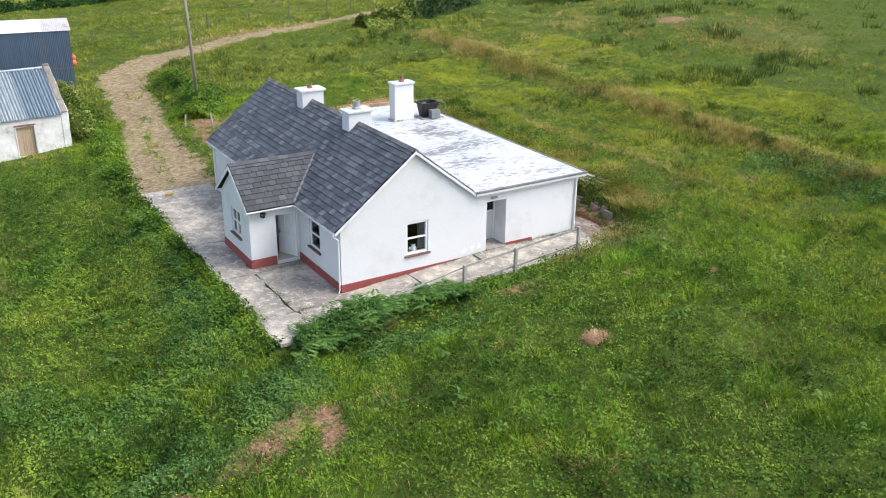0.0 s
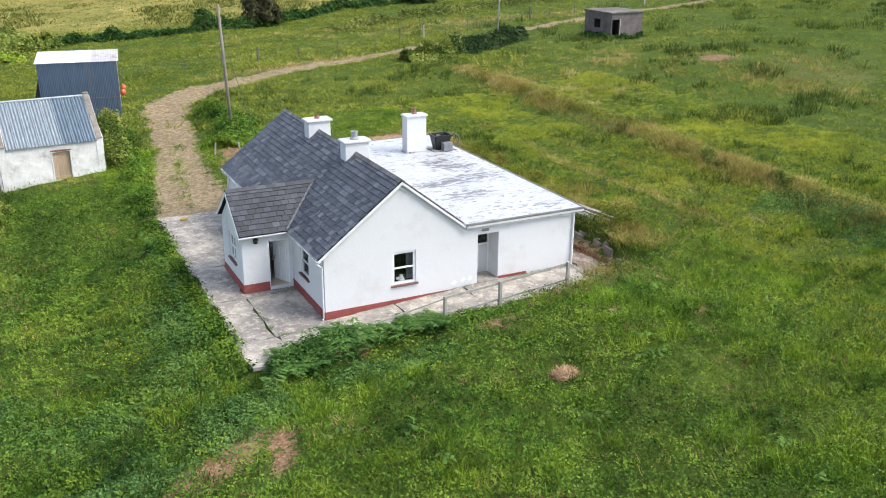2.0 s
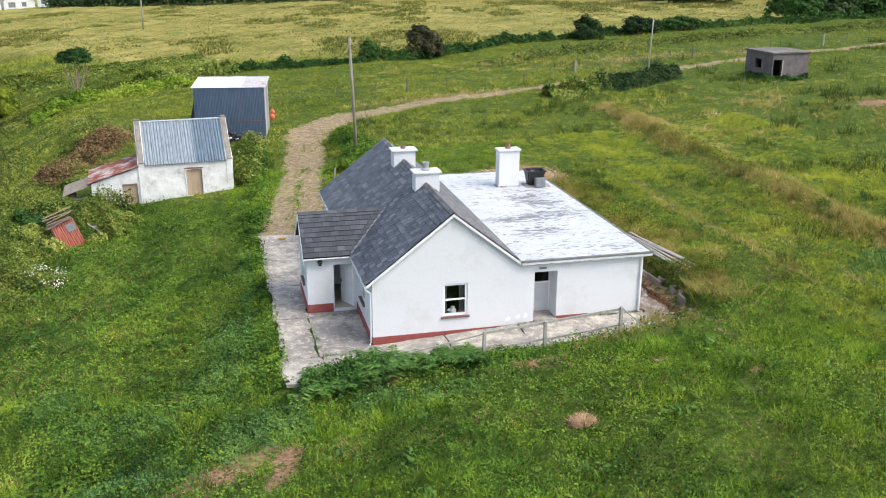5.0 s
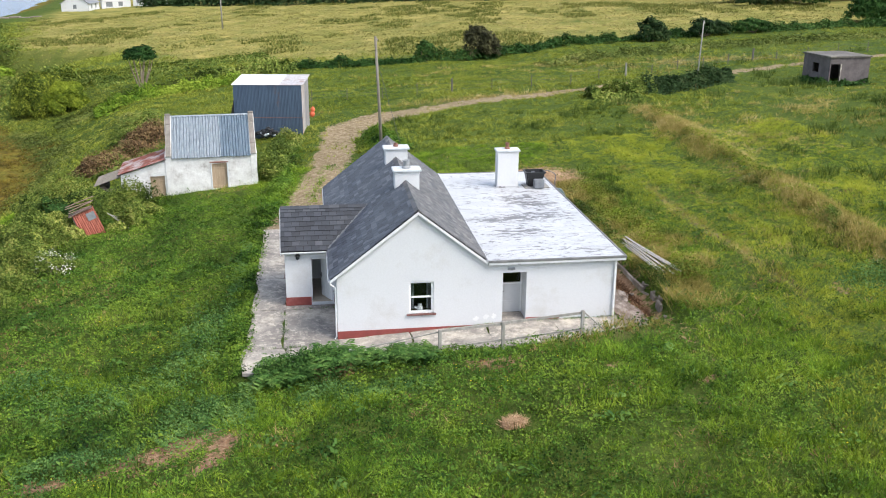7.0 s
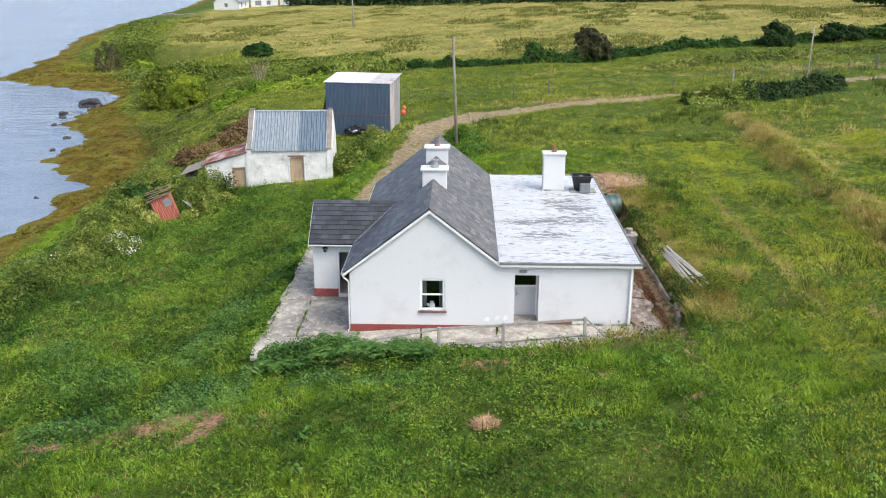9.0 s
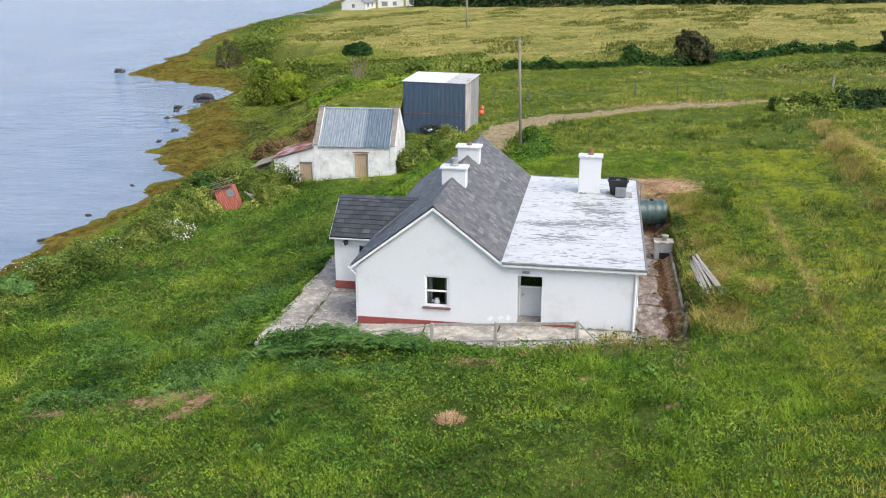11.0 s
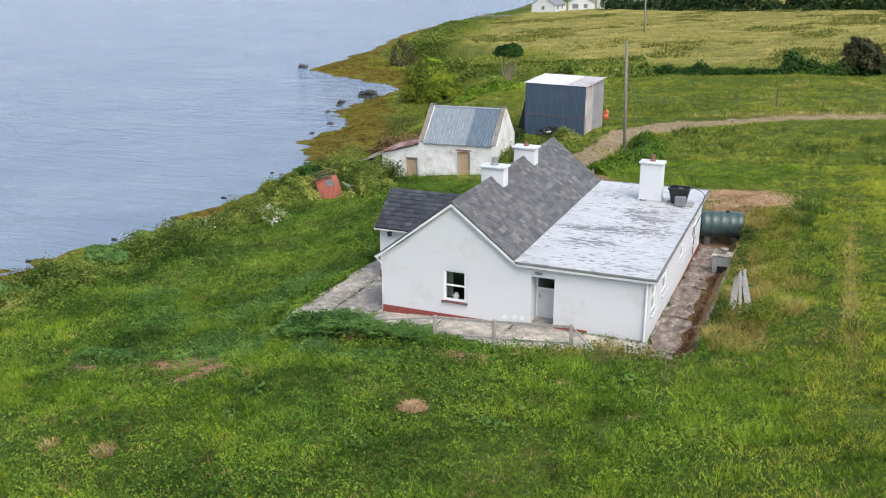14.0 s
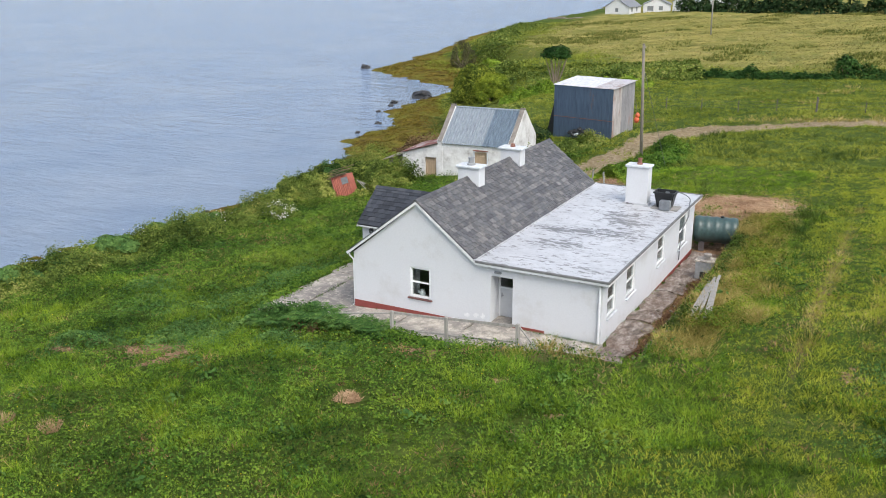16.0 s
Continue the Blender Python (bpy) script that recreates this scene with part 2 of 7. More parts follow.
def make_render_white():
    m = Mat("white_rendered_wall", rough=0.85)
    stain = m.step(m.noise(0.6, 6, 0.72), 0.52, 0.80)
    base = m.mix(stain, (0.625, 0.637, 0.655), (0.49, 0.478, 0.455))
    drip = m.step(m.noise(3.2, 5, 0.65, m.coords(1, 1, 0.3)), 0.58, 0.85)
    base = m.mix(m.math("MULTIPLY", drip, 0.22), base, (0.6, 0.57, 0.52))
    fine = m.noise(16, 6, 0.7)
    base = m.mix(0.2, base, m.ramp(fine, [(0.35, (0.55, 0.555, 0.55)), (0.65, (0.78, 0.785, 0.79))]))
    m.colour(base)
    return m.bump(m.noise(45, 6, 0.7), 0.012, 0.5)


def make_plinth():
    m = Mat("red_plinth_paint", rough=0.7)
    n = m.noise(2.2, 6, 0.7)
    c = m.ramp(n, [(0.25, (0.20, 0.045, 0.04)), (0.55, (0.27, 0.062, 0.052)), (0.8, (0.33, 0.12, 0.10))])
    return m.colour(c).bump(m.noise(40, 5), 0.01, 0.5)


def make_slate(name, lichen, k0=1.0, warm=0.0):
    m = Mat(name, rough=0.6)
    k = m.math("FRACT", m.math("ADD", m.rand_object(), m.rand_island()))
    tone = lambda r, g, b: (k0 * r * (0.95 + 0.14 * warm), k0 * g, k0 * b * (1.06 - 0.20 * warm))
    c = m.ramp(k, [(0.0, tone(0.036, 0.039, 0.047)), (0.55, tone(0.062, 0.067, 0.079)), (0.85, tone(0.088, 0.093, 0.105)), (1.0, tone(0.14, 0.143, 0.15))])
    c = m.mix(m.math("MULTIPLY", m.step(m.noise(0.6, 5, 0.7), 0.45, 0.75), 0.5), c, tone(0.085, 0.084, 0.088))
    spots = m.step(m.noise(2.6, 7, 0.75), 0.62 - 0.16 * lichen, 0.80 - 0.16 * lichen)
    c = m.mix(m.math("MULTIPLY", spots, 0.15 + 0.4 * lichen), c, tone(0.17, 0.163, 0.152))
    stain = m.step(m.noise(5.5, 7, 0.8), 0.46, 0.62)
    c = m.mix(m.math("MULTIPLY", stain, 0.25 + 0.4 * lichen), c, tone(0.034, 0.034, 0.036))
    m.colour(c)
    return m.bump(m.noise(30, 6, 0.7), 0.008, 0.6)


def make_felt():
    m = Mat("white_painted_roofing_felt", rough=0.36)
    film = m.step(m.noise(0.55, 6, 0.72, m.coords(1, 1.6, 1), distort=0.4), 0.42, 0.72)
    c = m.mix(film, (0.54, 0.548, 0.56), (0.41, 0.418, 0.43))
    c = m.mix(m.math("MULTIPLY", m.step(m.noise(6.5, 6, 0.7, m.coords(1, 2.4, 1)), 0.48, 0.70), 0.55), c, (0.36, 0.365, 0.375))
    pools = None
    for x, y, rx, ry in ((23.6, 39.9, 2.0, 0.7), (24.2, 38.7, 2.0, 0.9), (22.9, 36.3, 1.7, 0.9), (21.5, 36.1, 1.3, 0.7), (22.7, 34.0, 2.0, 1.3), (24.4, 36.4, 2.0, 0.9)):
        mp = m.n.new("ShaderNodeMapping")
        mp.vector_type = "TEXTURE"
        mp.inputs["Location"].default_value, mp.inputs["Scale"].default_value = (x, y, 3.62), (rx, ry, 1)
        m.l.new(m.pos.outputs["Position"], mp.inputs[0])
        ln = m.n.new("ShaderNodeVectorMath")
        ln.operation = "LENGTH"
        m.l.new(mp.outputs[0], ln.inputs[0])
        one = m.math("MAXIMUM", m.math("SUBTRACT", 1.0, ln.outputs["Value"]), 0.0)
        pools = one if pools is None else m.math("MAXIMUM", pools, one)
    dash = m.noise(2.1, 7, 0.72, m.coords(1.0, 2.6, 1), distort=0.5)
    worn = m.math("ADD", m.math("ADD", m.math("MULTIPLY", dash, 1.3), m.math("MULTIPLY", pools, 0.19)), m.math("MULTIPLY", m.noise(0.4, 3, 0.5), 0.22))
    c = m.mix(m.math("MULTIPLY", m.step(worn, 0.84, 0.88), 0.88), c, (0.115, 0.11, 0.108))
    m.colour(c)
    return m.bump(m.noise(9, 6, 0.7), 0.015, 0.5)


def make_concrete(name="weathered_concrete", light=1.0):
    m = Mat(name, rough=0.9)
    tone = lambda r, g, b: (light * r * 1.04, light * g, light * b * 0.93)
    a = m.noise(0.38, 5, 0.62, distort=0.25)
    c = m.ramp(a, [(0.36, tone(0.135, 0.128, 0.125)), (0.50, tone(0.20, 0.19, 0.18)), (0.62, tone(0.335, 0.315, 0.285))])
    c = m.mix(m.math("MULTIPLY", m.step(m.noise(1.1, 9, 0.82), 0.47, 0.60), 0.8), c, tone(0.115, 0.108, 0.105))
    c = m.mix(m.math("MULTIPLY", m.step(m.noise(2.8, 9, 0.82), 0.51, 0.60), 0.75), c, tone(0.40, 0.375, 0.335))
    c = m.mix(m.math("MULTIPLY", m.step(m.noise(14, 6, 0.75), 0.5, 0.68), 0.4), c, tone(0.10, 0.095, 0.09))
    m.colour(c)
    return m.bump(m.noise(14, 7, 0.75), 0.02, 0.6)


def make_glass():
    m = Mat("window_glass", (0.02, 0.025, 0.028), 0.05)
    m.b.inputs["Transmission Weight"].default_value = 1.0
    m.b.inputs["Base Color"].default_value = (0.75, 0.8, 0.8, 1)
    m.b.inputs["IOR"].default_value = 1.45
    return m


def make_whitewash():
    m = Mat("flaking_whitewashed_stone", rough=0.9)
    n = m.noise(1.1, 7, 0.72)
    c = m.ramp(n, [(0.3, (0.36, 0.34, 0.31)), (0.44, (0.62, 0.61, 0.59)), (0.6, (0.75, 0.75, 0.73))])
    c = m.mix(m.math("MULTIPLY", m.step(m.noise(4.5, 6, 0.75), 0.58, 0.75), 0.5), c, (0.40, 0.35, 0.29))
    m.colour(c)
    return m.bump(m.noise(3.5, 6, 0.6), 0.045, 0.7)


def make_tin(name, base, rust, amount, rough=0.5, metal=0.3):
    m = Mat(name, rough=rough, metal=metal)
    n = m.noise(0.9, 6, 0.7, m.coords(1, 1, 0.35))
    c = m.ramp(m.noise(2.4, 5, 0.7, m.coords(3, 1, 0.3)), [(0.3, tuple(v * 0.72 for v in base)), (0.7, tuple(v * 1.2 for v in base))])
    c = m.mix(m.step(n, 0.72 - amount * 0.5, 0.84 - amount * 0.5), c, rust)
    m.colour(c)
    return m.bump(m.noise(20, 4), 0.004, 0.4)


def make_wood(name, a, b, rough=0.75):
    m = Mat(name, rough=rough)
    n = m.noise(5, 6, 0.7, m.coords(1.5, 1.5, 0.25))
    m.colour(m.ramp(n, [(0.3, a), (0.7, b)]))
    return m.bump(m.noise(30, 5, 0.7, m.coords(2, 2, 0.15)), 0.006, 0.5)


RENDER = make_render_white()
PLINTH = make_plinth()
SLATE = make_slate("blue_grey_slate", 0.2, 1.15)
# main slate again, darkened in colour to offset sun on the porch slope
SLATE_PORCH = make_slate("porch_slate_toned_for_sun", 0.0, 0.62)
SLATE_OLD = make_slate("lichened_slate", 0.9, 1.5, 0.7)
FELT = make_felt()
CONCRETE = make_concrete(light=1.42)
CAPSTONE = make_concrete("pale_cap_concrete", 1.6)
CAP_WHITE = plain("pale_blue_grey_cap_paint", (0.56, 0.59, 0.61), 0.7, vary=0.15, scale=5)
GLASS = make_glass()
PVC = plain("white_upvc", (0.78, 0.79, 0.79), 0.35, vary=0.05, scale=3, bump=0)
GUTTER = plain("white_gutter_plastic", (0.74, 0.75, 0.75), 0.4, vary=0.1, scale=2.5, bump=0)
# near-black colour stands in for the shade in the gaps between slates
ROOF_DECK = plain("gap_shade_roof_deck", (0.018, 0.018, 0.02), 0.9)
TRIM_DARK = plain("weathered_roof_edge", (0.16, 0.16, 0.155), 0.7, vary=0.4, scale=3)
SILL = plain("red_brown_sill", (0.16, 0.075, 0.065), 0.7, vary=0.3)
WHITEWASH = make_whitewash()
TIN_BLUE = make_tin("pale_blue_corrugated_iron", (0.295, 0.34, 0.375), (0.22, 0.15, 0.11), 0.08)
TIN_DARK = make_tin("dark_blue_corrugated_iron", (0.165, 0.22, 0.27), (0.16, 0.12, 0.10), 0.16)
TIN_SHED = make_tin("slate_blue_sheet_iron", (0.075, 0.112, 0.165), (0.17, 0.10, 0.075), 0.12)
TIN_SIDE = make_tin("weathered_grey_sheet_iron", (0.34, 0.335, 0.35), (0.38, 0.27, 0.24), 0.3)
TIN_WHITE = make_tin("white_sheet_iron", (0.74, 0.74, 0.74), (0.36, 0.24, 0.18), 0.18)
TIN_RUST = make_tin("rusted_corrugated_iron", (0.50, 0.43, 0.41), (0.24, 0.075, 0.045), 0.62)
TIN_RED = make_tin("red_oxide_sheet_iron", (0.40, 0.125, 0.085), (0.2, 0.085, 0.06), 0.25)
TIMBER_GREY = make_wood("silvered_timber", (0.20, 0.19, 0.17), (0.38, 0.365, 0.335))
POLE_GREY = make_wood("weathered_pole_timber", (0.13, 0.115, 0.09), (0.27, 0.24, 0.2))
FENCE_WOOD = make_wood("pale_fence_timber", (0.22, 0.21, 0.185), (0.40, 0.38, 0.345))
TIN_STAIN = make_tin("brown_stained_white_iron", (0.56, 0.53, 0.52), (0.36, 0.25, 0.21), 0.42)
TIMBER_TAN = make_wood("tan_boards", (0.34, 0.25, 0.16), (0.50, 0.38, 0.26))
POLE_WOOD = make_wood("dark_pole_timber", (0.085, 0.075, 0.065), (0.17, 0.155, 0.135))
CLAY = plain("fired_clay", (0.24, 0.11, 0.08), 0.8, vary=0.35)
BLACK_PLASTIC = plain("black_plastic", (0.015, 0.016, 0.017), 0.45, vary=0.3)
GREY_PLASTIC = plain("grey_plastic", (0.17, 0.185, 0.20), 0.5, vary=0.2)
GREEN_PLASTIC = plain("dark_green_plastic", (0.045, 0.082, 0.078), 0.4, vary=0.25)
STEEL_GREY = plain("grey_painted_steel", (0.28, 0.29, 0.295), 0.5, vary=0.2)
ROOM = plain("room_plaster", (0.5, 0.505, 0.5), 0.9, vary=0.1)
ROOM_FLOOR = plain("room_floor", (0.28, 0.21, 0.14), 0.6, vary=0.2)
ROCK = plain("dark_wet_rock", (0.035, 0.035, 0.036), 0.5, vary=0.5, scale=2.0, bump=0.05)
STONE = plain("field_stone", (0.185, 0.155, 0.128), 0.9, vary=0.4, scale=2.5, bump=0.04)
BLOCKWORK = plain("grey_purple_blockwork", (0.115, 0.098, 0.098), 0.9, vary=0.35, scale=1.5, bump=0.02)
ORANGE = plain("orange_plastic", (0.62, 0.12, 0.05), 0.5, vary=0.2)
WIRE = plain("galvanised_wire", (0.11, 0.12, 0.12), 0.6, 0.2, bump=0)


def make_ground():
    """Field ground under the grass: turf, worn track, dead stalks, shore weed and far pasture, by cover."""
    m = Mat("field_ground", rough=0.95)
    m.b.inputs["Specular IOR Level"].default_value = 0.05
    big, mid, fine = m.noise(0.09, 5, 0.6), m.noise(0.55, 6, 0.7), m.noise(4.5, 7, 0.75)
    g = m.ramp(mid, [(0.28, (0.024, 0.040, 0.010)), (0.5, (0.062, 0.096, 0.017)), (0.72, (0.13, 0.158, 0.03))])
    g = m.mix(m.step(big, 0.4, 0.7), g, m.ramp(fine, [(0.3, (0.045, 0.075, 0.015)), (0.7, (0.17, 0.19, 0.042))]))
    g = m.mix(0.55, g, m.ramp(fine, [(0.3, (0.014, 0.028, 0.008)), (0.55, (0.062, 0.10, 0.018)), (0.75, (0.15, 0.18, 0.042))]))
    dry = m.ramp(fine, [(0.3, (0.10, 0.085, 0.035)), (0.6, (0.22, 0.185, 0.085)), (0.8, (0.34, 0.29, 0.15))])
    dm = m.step(m.math("ADD", m.math("MULTIPLY", m.attr("dry"), 0.75), m.math("MULTIPLY", m.noise(0.9, 6, 0.75), 0.7)), 0.58, 0.9)
    g = m.mix(dm, g, dry)
    past = m.ramp(m.noise(0.16, 7, 0.75), [(0.3, (0.11, 0.135, 0.03)), (0.5, (0.24, 0.22, 0.06)), (0.7, (0.38, 0.31, 0.105))])
    past = m.mix(m.math("MULTIPLY", m.step(m.noise(0.2, 7, 0.75, m.coords(1, 0.5, 1)), 0.52, 0.68), 0.8), past, (0.09, 0.115, 0.03))
    g = m.mix(m.attr("pasture"), g, past)
    soil = m.ramp(m.noise(6, 7, 0.75), [(0.3, (0.11, 0.062, 0.036)), (0.5, (0.245, 0.15, 0.092)), (0.68, (0.42, 0.30, 0.19))])
    sm = m.step(m.math("ADD", m.attr("soil"), m.math("MULTIPLY", m.math("SUBTRACT", m.noise(2.2, 8, 0.8), 0.5), 3.2)), 0.42, 0.62)
    g = m.mix(sm, g, soil)
    tr = m.ramp(m.noise(3.2, 7, 0.75), [(0.28, (0.11, 0.09, 0.045)), (0.45, (0.225, 0.17, 0.10)), (0.6, (0.335, 0.27, 0.18)), (0.75, (0.46, 0.385, 0.275))])
    tm = m.step(m.math("ADD", m.attr("track"), m.math("MULTIPLY", m.math("SUBTRACT", m.noise(1.0, 7, 0.78), 0.5), 2.6)), 0.40, 0.55)
    g = m.mix(tm, g, tr)
    weed = m.ramp(m.noise(1.1, 7, 0.7), [(0.3, (0.035, 0.026, 0.010)), (0.45, (0.085, 0.062, 0.014)), (0.58, (0.17, 0.125, 0.02)), (0.72, (0.15, 0.15, 0.04))])
    weed = m.mix(m.step(m.noise(0.28, 5, 0.7), 0.45, 0.62), weed, m.ramp(fine, [(0.3, (0.06, 0.075, 0.016)), (0.7, (0.21, 0.185, 0.035))]))
    g = m.mix(m.attr("mud"), g, weed)
    m.colour(g)
    return m.bump(m.math("ADD", fine, m.math("MULTIPLY", mid, 1.5)), 0.12, 0.8)


def make_water():
    m = Mat("sky_tinted_sea_water", (0.035, 0.055, 0.07), 0.07)
    m.b.inputs["IOR"].default_value = 1.333
    # the pale blue of the reflected sky is put into the base colour
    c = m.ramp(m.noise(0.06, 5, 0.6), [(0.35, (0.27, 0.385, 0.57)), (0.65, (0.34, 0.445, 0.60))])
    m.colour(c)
    w = m.math("ADD", m.noise(1.3, 6, 0.7, m.coords(0.5, 1.7, 1)), m.math("MULTIPLY", m.noise(0.18, 4, 0.6, m.coords(0.5, 1.4, 1)), 2.2))
    w = m.math("ADD", w, m.math("MULTIPLY", m.noise(0.5, 4, 0.6, m.coords(0.45, 1.8, 1)), 1.2))
    return m.bump(w, 0.9, 1.0)


def make_dirty_concrete():
    m = Mat("dirt_streaked_concrete", rough=0.92)
    c = m.ramp(m.noise(2.6, 8, 0.8, m.coords(1.2, 0.6, 1)), [(0.33, (0.05, 0.038, 0.03)), (0.47, (0.15, 0.12, 0.10)), (0.56, (0.29, 0.25, 0.22)), (0.68, (0.50, 0.47, 0.43))])
    c = m.mix(m.math("MULTIPLY", m.step(m.noise(0.5, 5, 0.7), 0.45, 0.7), 0.6), c, (0.16, 0.09, 0.055))
    return m.colour(c).bump(m.noise(9, 7, 0.75), 0.03, 0.8)


DIRTY_CONCRETE = make_dirty_concrete()
GROUND = make_ground()
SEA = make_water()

# ---- ground and sea ----
def axis_steps(lo, hi, step, far_lo, far_hi, lo2, hi2):
    """Fine steps from lo to hi, metre steps on to lo2 and hi2, then ever wider ones."""
    mid = list(np.arange(lo2, lo, 1.0)) + list(np.arange(lo, hi + 1e-6, step)) + list(np.arange(hi + 1.0, hi2, 1.0))
    lo, hi, step = mid[0], mid[-1], 1.0
    out, s = [], step
    a = lo
    while a > far_lo:
        s *= 1.16
        a -= s
        out.insert(0, a)
    b, s = hi, step
    while b < far_hi:
        s *= 1.16
        b += s
        mid.append(b)
    return np.array(out + mid)


def bumps(x, y, spots):
    v = np.zeros(x.shape)
    for cx, cy, rx, ry, k in spots:
        v = np.maximum(v, k * np.exp(-(((x - cx) / rx) ** 2 + ((y - cy) / ry) ** 2)))
    return v


SOIL_SPOTS = [(9.5, 24.0, 0.65, 0.5, 1.0), (8.7, 23.2, 0.9, 0.6, 1.2), (7.8, 22.5, 1.1, 0.55, 1.2), (7.0, 22.1, 0.9, 0.45, 1.0), (10.35, 23.4, 0.38, 0.6, 1.1), (9.95, 22.5, 0.42, 0.7, 1.2), (9.5, 21.6, 0.38, 0.55, 1.1),
              (5.2, 22.9, 0.6, 0.35, 0.9), (4.6, 21.7, 1.0, 0.38, 0.95), (8.3, 20.8, 0.6, 0.2, 0.7), (14.9, 22.4, 0.4, 0.25, 0.6), (20.0, 26.2, 1.1, 0.5, 1), (24.2, 24.6, 0.4, 0.25, 0.7), (26.2, 21.3, 0.3, 0.8, 0.7), (27.0, 22.8, 0.4, 0.4, 0.7),
              (27.4, 51.8, 2.8, 3.6, 1.7), (22.0, 50.6, 5.0, 3.0, 1.7), (17.8, 57.5, 1.6, 2.2, 0.9), (16.8, 54.5, 0.9, 2.6, 0.9), (27.75, 37, 0.42, 10, 1.3), (27.1, 46.5, 1.6, 1.1, 1.4), (35.5, 28.5, 0.4, 0.9, 0.7), (36.2, 33.5, 0.3, 1.4, 0.7), (33.8, 29.5, 0.25, 1.6, 0.7), (33.4, 37.0, 0.25, 2.0, 0.7),
              (59.5, 58, 2.2, 1.6, 0.9), (3.0, 20.0, 0.9, 0.3, 0.7)]
DRY_SPOTS = [(29.8, 38, 1.2, 9, 0.9), (29.8, 46, 1.5, 4, 0.7), (29.5, 30.2, 0.8, 0.9, 0.6), (24.5, 27.0, 2.4, 0.9, 0.9), (40.0, 40, 1.1, 14, 0.8), (41.2, 60, 1.1, 12, 0.8), (33.6, 38, 0.4, 14, 0.75), (35.8, 36, 0.35, 12, 0.5), (62, 50, 8, 10, 0.45), (70, 40, 14, 12, 0.4), (34, 82, 14, 1.5, 0.8), (58, 96, 26, 3.5, 0.5),
             (7.5, 57.4, 3.0, 1.0, 0.75), (38, 18, 6, 5, 0.45), (55, 62, 26, 22, 0.22), (46, 92, 40, 6, 0.22), (36, 100, 22, 4, 0.35), (11, 80, 4, 2, 0.6)]


def cover(x, y):
    """What covers the ground: shares of worn track, dead growth, bare soil, shore weed and far pasture."""
    td, _ = polyline(x, y, TRACK)
    wide = 1.3 + 0.9 * np.exp(-((y - 50) / 6) ** 2) + 0.5 * np.exp(-((y - 75) / 4) ** 2) - 0.55 * ss(22, 34, x)
    track = (1 - ss(wide - 0.7, wide + 0.9, td)) * (1 - 0.28 * np.exp(-(td / 0.35) ** 2)) * (0.84 + 0.16 * ss(54, 66, y))
    hd, hs = polyline(x, y, HEDGE)
    d = inland(x, y)
    past = ss(2, 7, hd) * (hs < 0) * (x > -70) * ss(19, 29, d)
    past = np.where((y > 112) & (x > -20), np.maximum(past, 0), past) * ss(112, 124, y - 0.55 * np.clip(14 - x, 0, 30))
    wm = 4.0 + 5 * np.exp(-((y - 92) / 11) ** 2) + 14 * np.exp(-((y - 150) / 12) ** 2) - 2.5 * np.exp(-((y - 122) / 8) ** 2)
    mud = 1 - ss(wm + 1.2, wm + 3.2, d + 1.6 * fbm(x, y, 9.0, 3, 11))
    return {"track": track, "dry": bumps(x, y, DRY_SPOTS), "soil": bumps(x, y, SOIL_SPOTS), "mud": mud, "pasture": past}


gx = axis_steps(-30, 61.8, 0.6, -2600, 2600, -90, 120)
gy = axis_steps(6, 120, 0.6, -2600, 3200, 0, 300)
GX, GY = np.meshgrid(gx, gy)
GZ = land(GX, GY)
nx, ny = len(gx), len(gy)
idx = np.arange(nx * ny).reshape(ny, nx)
quads = np.stack([idx[:-1, :-1], idx[:-1, 1:], idx[1:, 1:], idx[1:, :-1]], -1).reshape(-1, 4)
ground_mesh = mesh_np("ground", np.stack([GX, GY, GZ], -1).reshape(-1, 3), quads, GROUND, True)
for key, val in cover(GX.ravel(), GY.ravel()).items():
    ground_mesh.attributes.new(key, "FLOAT", "POINT").data.foreach_set("value", np.ascontiguousarray(val, np.float32))
ground = tagged(new("ground", ground_mesh), "rough green hillside field sloping down to a weedy shore", "ground", kind="structure")

bm = bmesh.new()
bm.faces.new([bm.verts.new(p) for p in ((-3500, -1500, WATER), (40, -1500, WATER), (40, 4000, WATER), (-3500, 4000, WATER))])
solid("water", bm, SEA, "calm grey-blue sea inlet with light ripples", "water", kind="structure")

# ---- cottage ----
house = thing("cottage", (14.2, 30.3, 0.3), "white rendered cottage with slate roof and flat-roofed extension", "house")
HX0, HX1, HXM, HY0, HY1 = 14.2, 20.45, 17.55, 30.3, 45.4
EX1 = 26.05
W_SOUTH = (17.15, 18.2, 1.38, 2.81)
D_SOUTH = (21.12, 22.14, 0.88, 3.02)
W_WEST = (32.26, 33.3, 1.42, 2.68)
W_EAST = [(30.95, 32.05, 1.75, 3.1), (33.5, 34.75, 1.75, 3.1), (38.3, 39.6, 1.75, 3.1), (42.3, 43.9, 1.45, 3.1)]
W_PORCH = (35.5, 36.6, 1.4, 2.6)
D_PORCH = (13.13, 14.07, 0.52, 2.62)
RIDGE, EAVE_W, EAVE_E = 5.86, 3.07, 3.60

bm = holed_wall(bmesh.new(), "y", HY0, 0.35, HX0, EX1, 0.2, 3.05, [W_SOUTH, D_SOUTH])
prism(bm, [(HX0, HY0, 3.05), (EX1, HY0, 3.05), (EX1, HY0, 3.42), (20.5, HY0, 3.42), (HXM, HY0, 5.73)], (0, 0.35, 0))
part("wall", bm, RENDER, house, "white rendered gable wall with damp stains")
part("wall", holed_wall(bmesh.new(), "x", HX0, 0.35, HY0 + 0.35, HY1 - 0.35, 0.2, 3.02, [W_WEST]), RENDER, house)
